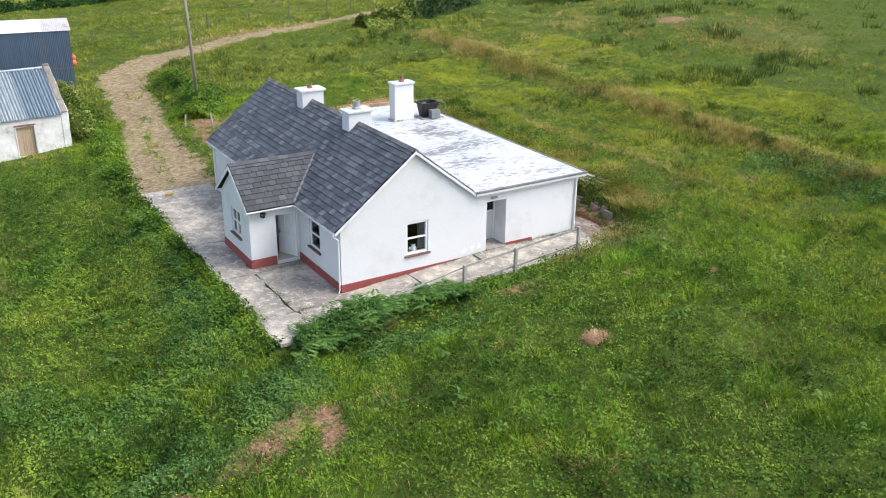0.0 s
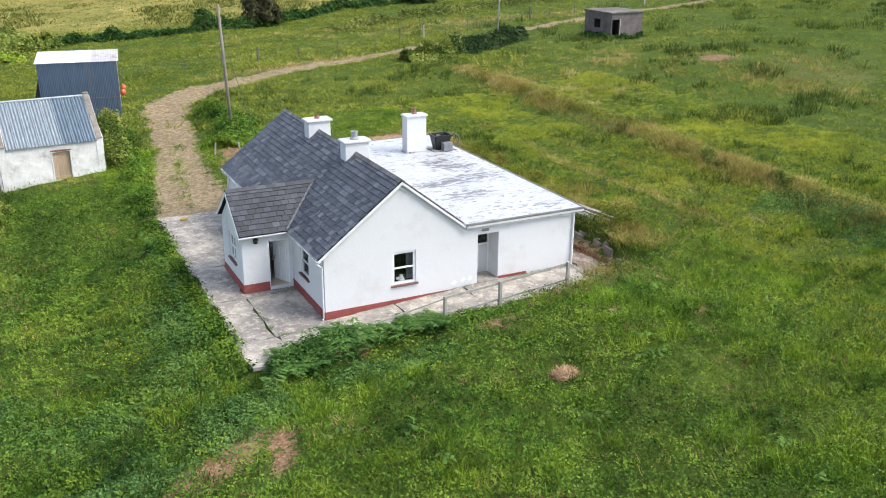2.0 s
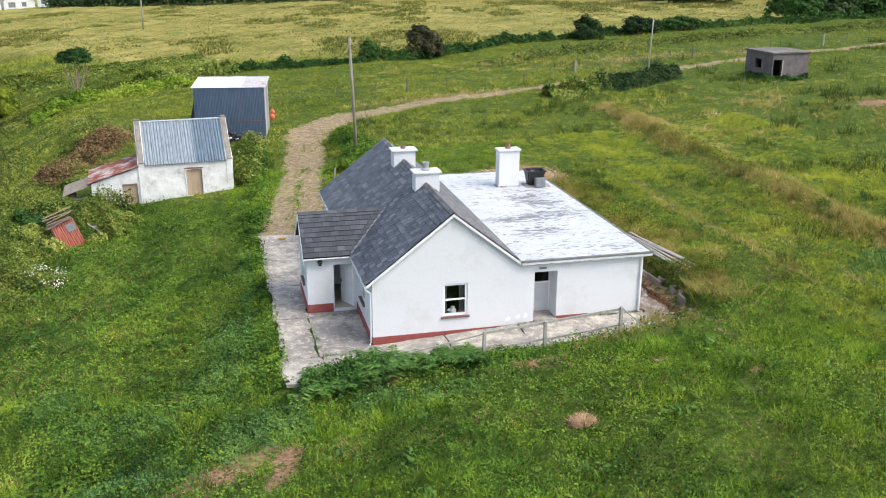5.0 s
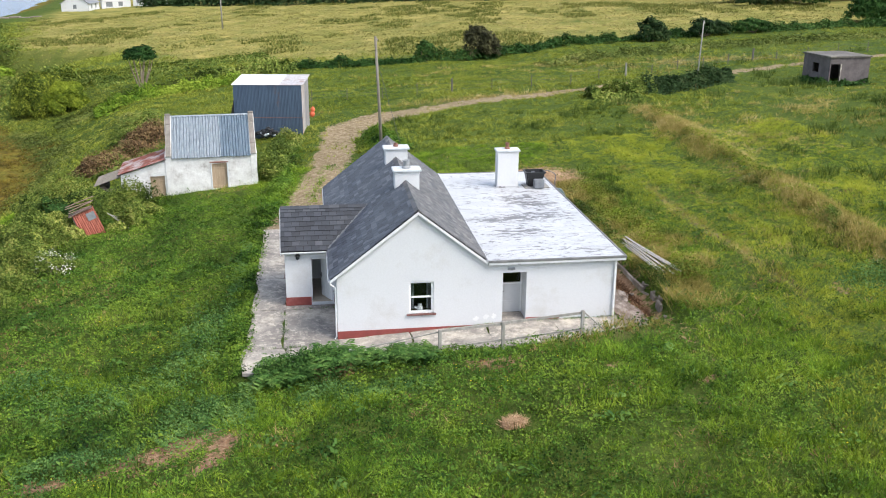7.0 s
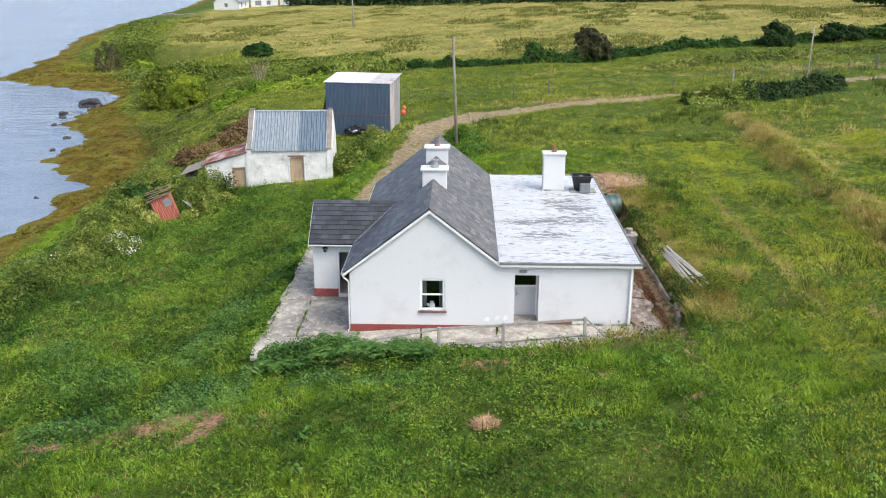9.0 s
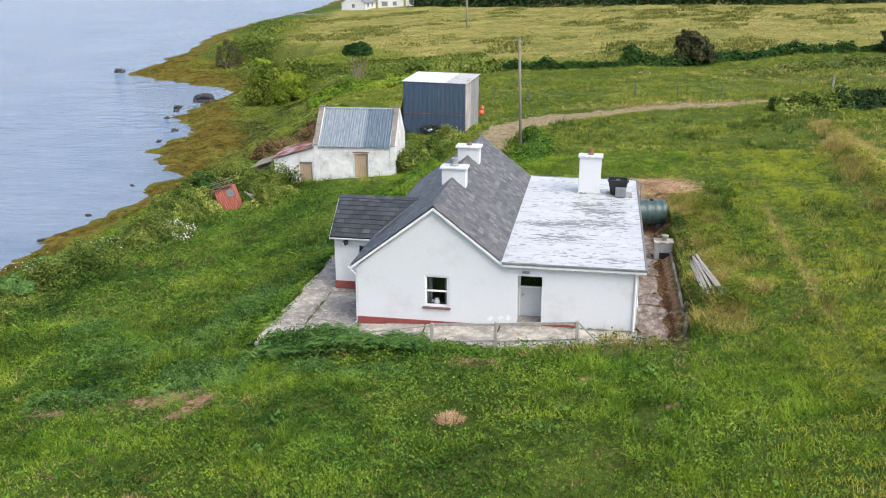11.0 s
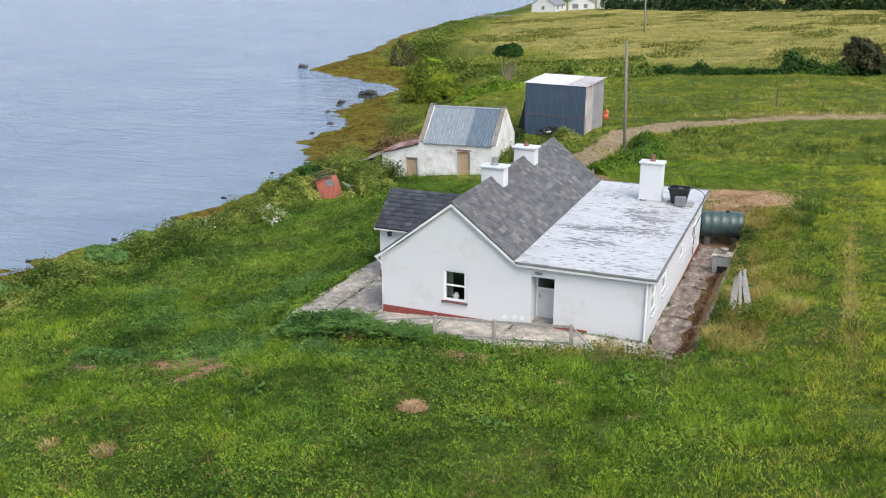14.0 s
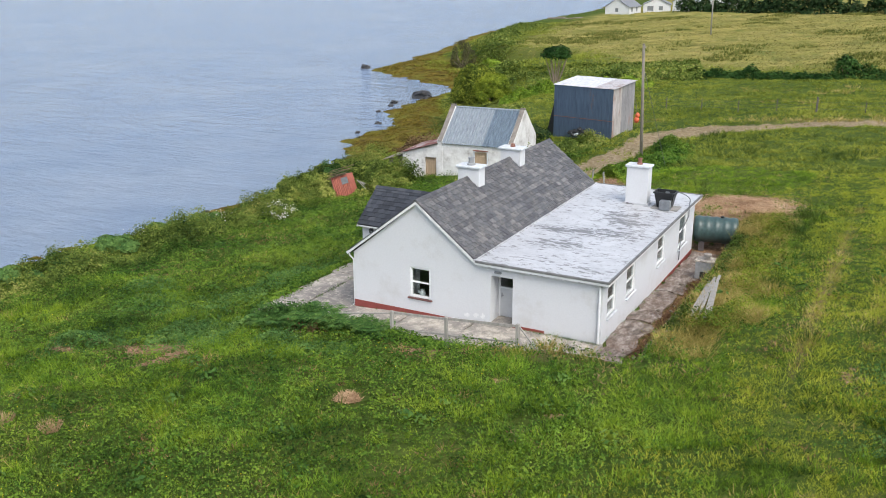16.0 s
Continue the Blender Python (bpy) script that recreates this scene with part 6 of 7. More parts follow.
# nettles and ferns crowding the west and south edges of the yard
def crowd(name, path, width, n, h0, size, mat, label, uneven=0.9):
    """A low belt of leaves along a path, higher in its middle and uneven along it."""
    pts = np.array(path, float)
    seg = np.hypot(*np.diff(pts, axis=0).T)
    cum = np.concatenate([[0], np.cumsum(seg)])
    s = veg.uniform(0, cum[-1], n)
    px, py = np.interp(s, cum, pts[:, 0]), np.interp(s, cum, pts[:, 1])
    i = np.clip(np.searchsorted(cum, s) - 1, 0, len(seg) - 1)
    d = np.diff(pts, axis=0)[i] / seg[i][:, None]
    q = np.clip(veg.normal(0, 0.5, n), -1.3, 1.3)
    x, y = px - d[:, 1] * q * width, py + d[:, 0] * q * width
    top = h0 * np.exp(veg.normal(0, 0.1, n)) * np.clip(1.0 + uneven * fbm(x, y, 1.7, 3, 71), 0.2, 1.7) * np.clip(1 - 0.55 * q * q, 0.1, 1)
    u = veg.uniform(0, 1, n) ** 0.55
    z = land(x, y) + top * u
    nm = veg.normal(0, 0.5, (n, 3)) + np.array([0, 0, 0.9]) + np.stack([-d[:, 1] * q, d[:, 0] * q, 0 * q], -1) * 0.8
    v, f = diamonds(np.stack([x, y, z], -1), nm, size * veg.uniform(0.6, 1.3, n), 0.55)
    return tagged(new(name, mesh_np(name, v, f, mat)), label, "undergrowth", kind="stuff")


def fronds(name, path, width, n, length, mat, label, rise=1.0):
    """Arching fern fronds along a path: paired leaflets that shorten towards the tip."""
    pts = np.array(path, float)
    cum = np.concatenate([[0], np.cumsum(np.hypot(*np.diff(pts, axis=0).T))])
    s = veg.uniform(0, cum[-1], n)
    q = veg.normal(0, 0.5, n) * width
    x, y = np.interp(s, cum, pts[:, 0]) + 0.2 * q, np.interp(s, cum, pts[:, 1]) + q
    L = np.minimum(length * np.exp(veg.normal(0, 0.3, n)) * np.clip(0.8 + 0.7 * fbm(x, y, 1.3, 2, 75), 0.35, 1.5), 1.3 * length)
    a = veg.uniform(0, 2 * np.pi, n)
    base = np.stack([x, y, land(x, y) + 0.25 * L * veg.uniform(0, 1, n)], -1)
    out = np.stack([np.cos(a), np.sin(a), 0 * a], -1)
    side = np.stack([-np.sin(a), np.cos(a), 0 * a], -1)
    vs = []
    for t in np.linspace(0.18, 1.0, 9):
        p = base + out * (0.75 * t * L)[:, None] + np.array([0, 0, 1.0]) * (L * (1.15 * t - 0.8 * t * t) * rise)[:, None]
        w = (0.30 * L * (1.08 - t) + 0.03)[:, None]
        fwd = out * (0.075 * L + 0.012)[:, None]
        for sg in (-1, 1):
            tip = p + side * sg * w + out * w * 0.35 - np.array([0, 0, 0.25]) * w
            vs.append(np.stack([p - fwd * 0.5, p + (tip - p) * 0.5 - fwd * 0.55, tip, p + (tip - p) * 0.5 + fwd * 0.55], 1))
    v = np.stack(vs, 1).reshape(-1, 3)
    return tagged(new(name, mesh_np(name, v, np.arange(len(v)).reshape(-1, 4), mat)), label, "bracken", kind="stuff")


EDGE_S = [(10.9, 27.1), (13.0, 27.35), (15.5, 27.55), (17.6, 27.4)]
fronds("bracken", EDGE_S[:2] + [(14.4, 27.5)], 0.75, 900, 1.0, BRACKEN, "dark green bracken along the gable path")
fronds("bracken", [(9.6, 28.5), (9.5, 36), (9.6, 45)], 0.5, 600, 0.42, BRACKEN, "green bracken along the concrete edge")
fronds("bracken", [(0.5, 21), (4, 25), (7.5, 28), (6.0, 36), (4.0, 43)], 4.5, 800, 0.4, WEED, "scattered bracken fronds in the weeds")
fronds("bracken", [(14.2, 27.45), (16.0, 27.35), (18.2, 27.1)], 0.5, 420, 0.7, BRACKEN, "thinner green bracken under the fence")
crowd("bracken_hedge", EDGE_S[:3], 0.6, 5000, 0.6, 0.12, BRACKEN, "dark leafy undergrowth along the gable path", 1.4)
crowd("bracken_hedge", [(15.3, 27.3), (18.0, 26.95), (20.6, 27.0)], 0.4, 2600, 0.3, 0.1, WEED, "green weeds at the foot of the fence", 1.5)
crowd("dead_bracken", [(13.2, 26.7), (13.9, 26.75), (14.6, 26.8)], 0.35, 700, 0.3, 0.11, RUSSET, "brown dead bracken among the green fronds")
crowd("nettles", [(3.2, 22.6), (5.2, 23.6), (7.4, 23.9), (9.0, 25.2), (11.0, 25.6)], 1.5, 11000, 0.3, 0.10, NETTLE, "blue-green nettle bed in the front field", 1.2)
crowd("nettles", [(12.5, 25.6), (14.5, 25.0), (17.5, 25.6)], 1.1, 4500, 0.3, 0.10, NETTLE, "blue-green nettles below the gable path", 1.2)
crowd("nettles", [(1.5, 30), (3.5, 27.0), (6.5, 27.5), (8.5, 30.5), (8.6, 36)], 1.8, 8000, 0.32, 0.11, NETTLE, "blue-green nettles in the west field", 1.2)
crowd("nettles", [(37.5, 22.5), (38.5, 26.5), (37.0, 30.0)], 1.8, 6000, 0.28, 0.11, NETTLE, "blue-green weeds in the east field", 1.2)
crowd("nettles", [(10.0, 27.6), (9.75, 33), (9.9, 39), (9.9, 46)], 0.8, 11000, 0.26, 0.14, WEED, "dark green nettles along the edge of the concrete")
crowd("nettles", [(9.8, 47.5), (10.6, 52), (11.0, 57), (11.3, 62), (11.6, 68)], 0.9, 12000, 0.3, 0.16, WEED, "leafy weeds beside the track")
crowd("bramble_hedge", [(-7.3, 14), (-6.4, 22), (-5.5, 30), (-4.2, 37), (-2.6, 42.5), (-2.6, 46.5), (-3.2, 50), (-3.6, 55), (-4.3, 61)], 2.1, 90000, 1.2, 0.14, BRAMBLE, "tangled bramble hedge along the top of the shore bank", 1.0)
crowd("bramble_hedge", [(1.9, 50.6), (2.4, 52.0), (2.3, 55.0), (-1.2, 57.0)], 0.9, 14000, 0.7, 0.15, BRAMBLE, "tangled brambles round the collapsed shelter", 1.5)
crowd("bramble_hedge", [(-3.4, 49.5), (-2.6, 53.0), (-0.6, 55.2), (1.2, 55.8), (2.6, 54.8)], 1.4, 26000, 1.3, 0.15, BRAMBLE, "high bramble mound between the collapsed shelter and the barn")
crowd("brambles", [(9.8, 58.5), (10.6, 62), (10.9, 67), (11.6, 71)], 1.1, 15000, 0.95, 0.18, BRAMBLE, "leafy brambles between barn and track")
crowd("brambles", [(17.2, 58.0), (18.6, 61.0), (19.4, 64.5), (18.6, 69)], 1.5, 16000, 0.55, 0.18, WEED, "leafy weeds round the pole")
crowd("dead_bracken", [(-3.6, 65), (-2.4, 70), (-1.0, 75), (0.5, 79)], 1.9, 15000, 0.9, 0.2, RUSSET, "russet dead bracken on the bank behind the barn")
crowd("brambles", [(-2.0, 63.5), (-2.0, 70), (-2.5, 78), (-3.5, 88)], 1.8, 11000, 0.5, 0.2, BRAMBLE, "leafy brambles among the dead bracken")
crowd("bank_scrub", [(-9.5, 66), (-9, 76), (-11, 86), (-15, 95), (-20, 103)], 2.4, 12000, 0.35, 0.2, BANK_LEAF, "olive green scrub on the shore bank")
crowd("bank_scrub", [(-19, 116), (-24, 127), (-33, 143), (-41, 162), (-51, 190), (-60, 225)], 4.5, 24000, 0.7, 0.42, BRAMBLE, "dark green scrub on the far shore bank")
crowd("bank_scrub", [(-24, 118), (-14, 116), (-4, 120), (8, 124)], 6.5, 14000, 0.5, 0.32, BRAMBLE, "dark green scrub between the bushes and the pasture")
crowd("bank_scrub", [(-15, 101), (-9, 103), (0, 109)], 2.4, 7000, 0.35, 0.26, BANK_LEAF, "olive scrub round the small tree")
crowd("lime_ferns", [(-10, 98.5), (-4, 100.5), (2, 102), (7.5, 103)], 1.1, 9000, 1.0, 0.26, LIME_LEAF, "bright lime green ferns in front of the hedge")
crowd("field_hedge", HEDGE[2:], 0.8, 34000, 1.05, 0.34, HEDGE_LEAF, "dark green field hedge below the pasture", 0.45)
crowd("field_hedge", [(0, 106.5), (5, 108), (11.4, 110)], 1.6, 8000, 0.9, 0.34, BRAMBLE, "overgrown green field bank")
crowd("rough_bank", [(40, 99.5), (50, 103), (62, 107), (80, 110), (105, 112)], 2.2, 12000, 0.7, 0.3, BANK_LEAF, "olive rough growth beyond the track")
crowd("thicket", [(43.8, 77.2), (47, 78.4), (50.5, 79.6), (54, 81)], 0.9, 14000, 1.25, 0.26, DARK_LEAF, "dark bramble thicket beside the leaning pole", 0.35)
crowd("thicket", [(38.5, 76.4), (42, 77.0), (45, 78)], 1.3, 7000, 1.0, 0.26, BRAMBLE, "green bramble fringe of the thicket")
crowd("hut_weeds", [(61.6, 80.5), (61.6, 76.4), (66, 76.4)], 0.5, 2000, 0.4, 0.26, HEDGE_LEAF, "weeds at the foot of the concrete hut")
crowd("far_hedge", [(-34, 276), (-18, 268), (0, 252), (25, 240), (60, 224), (110, 212)], 2.2, 17000, 3.2, 1.0, DARK_LEAF, "dark hedge along the top of the pasture")
BANK_LINE = [(39.2, 26), (39.9, 38), (40.5, 49), (41.1, 60), (41.6, 68)]
crowd("field_bank", BANK_LINE, 1.0, 8000, 0.26, 0.13, YOLK_LEAF, "olive rough growth along the old field bank")
bx_, by_ = np.array(BANK_LINE).T
by = veg.uniform(24, 69, 3000)
bx = np.interp(by, by_, bx_) + veg.normal(-0.2, 0.6, 3000)
ok = veg.uniform(0, 1, 3000) < 0.65 + 0.8 * fbm(bx, by, 2.6, 3, 89)
tufts("straw_grass", bx[ok], by[ok], 13, 0.34, 0.035, 0.2, 0.7, STRAW, "tall dead grass along the old field bank")
for cx, cy, rx, ry in ((39.4, 36.2, 0.3, 0.9), (39.2, 31.0, 0.3, 0.9)):
    crowd("low_scrub", [(cx - rx, cy - ry), (cx, cy), (cx + rx, cy + ry)], 0.45, 1300, 0.4, 0.13, BRAMBLE, "dark low scrub on the old field bank")
crowd("bank_weeds", [(30.0, 48), (30.2, 43), (30.3, 37), (30.0, 31)], 1.3, 13000, 0.42, 0.10, YOLK_LEAF, "pale green weeds among the dead grass of the bank")
crowd("bank_weeds", [(28.6, 47), (28.7, 42), (28.8, 36), (28.6, 31)], 0.45, 4000, 0.35, 0.12, OLIVE_LEAF, "weeds along the top of the earth bank")


# dry growth, rushes, and straw
def dryish(x, y):
    c, k = near_cover(x, y)
    return k * np.clip(1.2 * c["dry"] + 0.5 * fbm(x, y, 1.8, 2, 81) - 0.2, 0, 1) * ss(0.08, 0.3, c["dry"])


x, y = scatter(5000, -8, 48, 10, 60, lambda x, y: lush(x, y) * np.clip(1.5 * fbm(x, y, 2.2, 3, 121), 0.03, 1))
tufts("straw_grass", x, y, 9, 0.2, 0.028, 0.16, 1.2, STRAW, "pale dead blades among the green grass")
x, y = scatter(9000, -2, 48, 10, 47, lambda x, y: lush(x, y) * np.clip(4.0 * fbm(x, y, 1.6, 3, 127) - 1.3, 0, 1))
tufts("dead_litter", x, y, 12, 0.12, 0.03, 0.16, 1.8, HAY, "small patches of brown dead growth in the green field")
x, y = scatter(40000, 22, 60, 15, 75, dryish)
tufts("straw_grass", x, y, 13, 0.24, 0.026, 0.2, 0.9, STRAW, "dry straw-coloured seeding grass")
x, y = scatter(12000, 28.5, 33.5, 27.0, 50, lambda x, y: ss(27.8, 31, y) * np.clip(0.45 + 1.3 * fbm(x, y, 1.3, 3, 83), 0.05, 1) * ss(31.9, 30.2, x + 0.9 * fbm(x, y, 3.0, 2, 85)))
tufts("straw_grass", x, y, 12, 0.3, 0.026, 0.22, 1.0, STRAW, "tall golden dead grass on the bank beside the house", 0.6 + 0.6 * np.clip(0.5 + fbm(x, y, 2.0, 3, 87), 0, 1.2))
x, y = scatter(26000, 0, 110, 50, 104, dryish)
tufts("straw_grass", x, y, 9, 0.28, 0.07, 0.3, 0.9, STRAW, "dry straw-coloured seeding grass")


def rushy(x, y):
    c, k = near_cover(x, y)
    return k * np.clip(2.2 * fbm(x, y, 3.5, 3, 91) - 0.6, 0, 1) * (1 - c["track"])


x, y = scatter(7000, -5, 60, 10, 75, rushy)
tufts("rushes", x, y, 24, 0.5, 0.032, 0.2, 0.45, RUSH, "dark green rush clumps in the field")
x, y = scatter(7000, 45, 105, 25, 98, rushy)
tufts("rushes", x, y, 12, 0.6, 0.08, 0.4, 0.5, RUSH, "dark green rush clumps in the field")


def pastured(x, y):
    return cover(x, y)["pasture"] * np.clip(3.0 * fbm(x, y * 0.6, 9, 3, 101) - 0.9, 0, 1)


x, y = scatter(26000, -60, 110, 112, 262, pastured)
tufts("rushes", x, y, 9, 0.42, 0.2, 0.7, 0.8, PASTURE_RUSH, "olive rush clumps across the far pasture")
x, y = scatter(24000, -60, 110, 112, 250, lambda x, y: cover(x, y)["pasture"] * 0.8)
tufts("pasture_grass", x, y, 7, 0.14, 0.2, 0.8, 1.8, PASTURE_STRAW, "pale dry grass of the far pasture")

# salt marsh on the mud
def marshy(x, y):
    c = cover(x, y)
    return c["mud"] * ss(0.3, 1.6, inland(x, y) + 0.6 * fbm(x, y, 9.0, 3, 11) + 0.6 * fbm(x, y, 2.4, 3, 17)) * np.clip(0.75 + fbm(x, y, 3.0, 3, 141), 0.1, 1)


x, y = scatter(42000, -62, -4, 20, 175, marshy)
tufts("salt_marsh", x, y, 12, 0.13, 0.085, 0.3, 1.5, MARSH, "olive and gold salt marsh growth on the mud")

# single dead tufts and a heap of cut hay in the front field
def straw_heap(name, cx, cy, rx, ry, h, n, length, mat, label, category):
    a, q = veg.uniform(0, 6.28, n), np.sqrt(veg.uniform(0, 1, n))
    x, y = cx + rx * q * np.cos(a), cy + ry * q * np.sin(a)
    z = land(x, y) + h * (1 - q ** 2) * veg.uniform(0.6, 1.05, n)
    v, f = blades(x, y, z, veg.uniform(0.02, 0.1, n), 0.03 * np.ones(n), 0 * x + length / 0.06)
    return tagged(new(name, mesh_np(name, v, f, mat)), label, category)


def dome(cx, cy, rx, ry, h):
    bm = bmesh.new()
    bmesh.ops.create_icosphere(bm, subdivisions=3, radius=1)
    for v in bm.verts:
        v.co = Vector((cx + v.co.x * rx, cy + v.co.y * ry, land1(cx, cy) - 0.05 + max(v.co.z, -0.3) * h)) + 0.05 * noise.noise_vector(v.co * 3)
    return bm


hay = thing("hay_heap", (19.72, 21.45, land1(19.72, 21.45)), "small heap of brown cut hay in the field", "heap")
part("core", dome(19.72, 21.45, 0.42, 0.38, 0.27), plain("hay_core", (0.52, 0.35, 0.215), 0.95, vary=0.4, scale=12, bump=0.03), hay, smooth=True)
o = straw_heap("stalks", 19.72, 21.45, 0.5, 0.44, 0.3, 900, 0.15, HAY_PALE, "", "")
o.parent = hay
o.matrix_parent_inverse = hay.matrix_basis.inverted()
for cx, cy, n, hh in ((11.15, 15.75, 420, 0.4), (8.9, 15.6, 260, 0.32), (4.4, 20.6, 90, 0.35), (2.8, 22.8, 70, 0.3), (24.9, 27.3, 110, 0.65), (25.4, 26.9, 90, 0.55), (30.1, 30.6, 130, 0.55)):
    r = 0.28
    a, q = veg.uniform(0, 6.28, n), np.sqrt(veg.uniform(0, 1, n))
    x, y = cx + r * q * np.cos(a), cy + r * q * np.sin(a)
    v, f = blades(x, y, land(x, y), hh * veg.uniform(0.4, 1.1, n), 0.022 * np.ones(n), 0.7 + 0 * x, a)
    tagged(new("dead_grass_tuft", mesh_np("dead_grass_tuft", v, f, HAY_PALE if cy < 20 else STRAW)), "pale dead grass tuft standing in the field", "grass tuft", group="dead tufts in the field")
# dead stalks lying on the bare patches
x, y = scatter(120000, 0, 62, 15, 62, lambda x, y: np.clip(cover(x, y)["soil"] * 1.3 - 0.2, 0, 1))
v, f = blades(x, y, land(x, y) + 0.03, 0.05 * np.ones(len(x)), 0.034 * np.ones(len(x)), 5.0 + 0 * x)
tagged(new("dead_stalks", mesh_np("dead_stalks", v, f, HAY)), "dead brown stalks on bare patches", "dead stalks", kind="stuff")

x, y = scatter(30000, 17, 31, 47.4, 55, lambda x, y: np.clip(cover(x, y)["soil"] * 1.3 - 0.2, 0, 1))
v, f = blades(x, y, land(x, y) + 0.02, 0.05 * np.ones(len(x)), 0.04 * np.ones(len(x)), 6.0 + 0 * x)
tagged(new("cut_straw", mesh_np("cut_straw", v, f, HAY_PALE)), "pale cut straw on the bare ground behind the cottage", "straw", kind="stuff")

# brown dead growth between the concrete strip and its edging
n = 5200
y = veg.uniform(29.4, 45.5, n)
x = 27.72 + 0.22 * veg.normal(0, 1, n) + 0.12 * fbm(y, 0 * y, 1.4, 2, 181)
x, y = x[x < 28.05], y[x < 28.05]
v, f = blades(x, y, yard_z(x, y) - 0.02, veg.uniform(0.04, 0.2, len(x)), 0.03 * np.ones(len(x)), 1.8 + 0 * x)
tagged(new("dead_growth", mesh_np("dead_growth", v, f, RUST_HAY)), "rusty brown dead growth beside the concrete strip", "dead stalks", kind="stuff")

# grass in the joints of the slabs
gx_, gy_ = [], []
for ax, ay, bx, by, n in ((11.95, 30.2, 11.95, 33.6, 26), (12.3, 33.9, 14.1, 33.9, 8), (10.9, 29.75, 13.0, 29.75, 14), (26.12, 31, 26.12, 45, 30), (14.6, 30.24, 20.8, 30.24, 14), (11.6, 27.9, 12.3, 29.6, 16), (22.6, 30.2, 26.0, 30.2, 60)):
    t = veg.uniform(0, 1, n)
    gx_.append(ax + (bx - ax) * t + veg.normal(0, 0.05, n))
    gy_.append(ay + (by - ay) * t + veg.normal(0, 0.03, n))
x, y = np.concatenate(gx_), np.concatenate(gy_)
X, Y = np.repeat(x, 14) + veg.normal(0, 0.07, len(x) * 14), np.repeat(y, 14) + veg.normal(0, 0.05, len(x) * 14)
v, f = blades(X, Y, yard_z(X, Y) + 0.02, veg.uniform(0.03, 0.11, len(X)), 0.016 * np.ones(len(X)), 0.8 + 0 * X)
tagged(new("joint_grass", mesh_np("joint_grass", v, f, BRACKEN)), "grass growing in the slab joints", "grass", kind="stuff")

# yellow flowers in the meadow
x, y = scatter(5200, 0, 45, 10, 45, lambda x, y: np.clip(1.6 * fbm(x, y, 3.0, 2, 111) - 0.35, 0, 1))
n = len(x)
v, f = diamonds(np.stack([x, y, land(x, y) + veg.uniform(0.2, 0.34, n)], -1), veg.normal(0, 0.3, (n, 3)) + np.array([0, 0, 1.0]), veg.uniform(0.03, 0.06, n), 0.9)
tagged(new("yellow_flowers", mesh_np("yellow_flowers", v, f, BUTTERCUP)), "small yellow meadow flowers", "flowers", kind="stuff")


# ---- shrubs and trees ----
def crown_leaves(lobes, per_m2, size, shell=0.35, wavy=1.0):
    cs, ns = [], []
    for cx, cy, cz, rx, ry, rz in lobes:
        n = int(per_m2 * 4 * math.pi * ((rx * ry + ry * rz + rx * rz) / 3))
        d = veg.normal(size=(n, 3))
        d /= np.linalg.norm(d, axis=1, keepdims=True)
        d[:, 2] = np.where(d[:, 2] < -0.45, -d[:, 2], d[:, 2])
        bump = 1 + wavy * 0.22 * np.sin(d[:, 0] * 7 + cx * 3) * np.sin(d[:, 1] * 6 + cy) + wavy * 0.16 * np.sin(d[:, 2] * 9 + cz + d[:, 0] * 5)
        r = (1 - shell * veg.uniform(0, 1, n) ** 2) * bump
        cs.append(np.array([cx, cy, cz]) + d * r[:, None] * np.array([rx, ry, rz]))
        ns.append(d + veg.normal(0, 0.45, (n, 3)) + np.array([0, 0, 0.35]))
    c, nm = np.concatenate(cs), np.concatenate(ns)
    return diamonds(c, nm, size * veg.uniform(0.6, 1.3, len(c)), 0.6)


def clump(rx, ry, rz, n, seed, r=0.34, dx=0.0, dy=0.0):
    """Lobes spread over a dome, so that a bush has a lumpy, shaded outline."""
    rnd = random.Random(seed)
    out = [(dx, dy, rz * 0.42, rx * 0.72, ry * 0.72, rz * 0.55)]
    for k in range(n):
        u = (k + 0.5) / n
        a, e = 2.4 * k + rnd.uniform(-0.3, 0.3), math.asin(u) - 0.15
        s = r * rnd.uniform(0.75, 1.2)
        out.append((dx + rx * 0.72 * math.cos(a) * math.cos(e), dy + ry * 0.72 * math.sin(a) * math.cos(e), max(0.3, rz * 0.72 * math.sin(e) + 0.2), rx * s, ry * s, rz * s))
    return out


def shrub(name, x, y, lobes, per_m2, size, mat, label, category="shrub", stems=5, bark=BARK, group="", spread=0.5, thick=0.09):
    """A bush or small tree: forked stems from one root into crown lobes of many leaves."""
    z = land1(x, y)
    s = thing(name, (x, y, z), label, category, group)
    v, f = crown_leaves([(a, b, c, d, e, g) for a, b, c, d, e, g in lobes], per_m2, size, *((0.18, 0.35) if len(lobes) > 6 else (0.35, 1.0)))
    ob = new("crown", mesh_np("crown", v, f, mat))
    ob.parent = s
    for k in range(stems):
        lb = lobes[k % len(lobes)]
        a = 6.28 * k / stems + 0.4
        tip = (lb[0] + spread * lb[3] * math.cos(a), lb[1] + spread * lb[4] * math.sin(a), lb[2] + 0.2 * lb[5])
        mid = (tip[0] * 0.62 + 0.15 * math.cos(a * 3), tip[1] * 0.62 + 0.1 * math.sin(a * 2), tip[2] * 0.55)
        part("stem", tube(bmesh.new(), [(0.12 * math.cos(a), 0.12 * math.sin(a), -0.2), mid, tip], thick, 6, 0.03), bark, s, local=True)
    return s


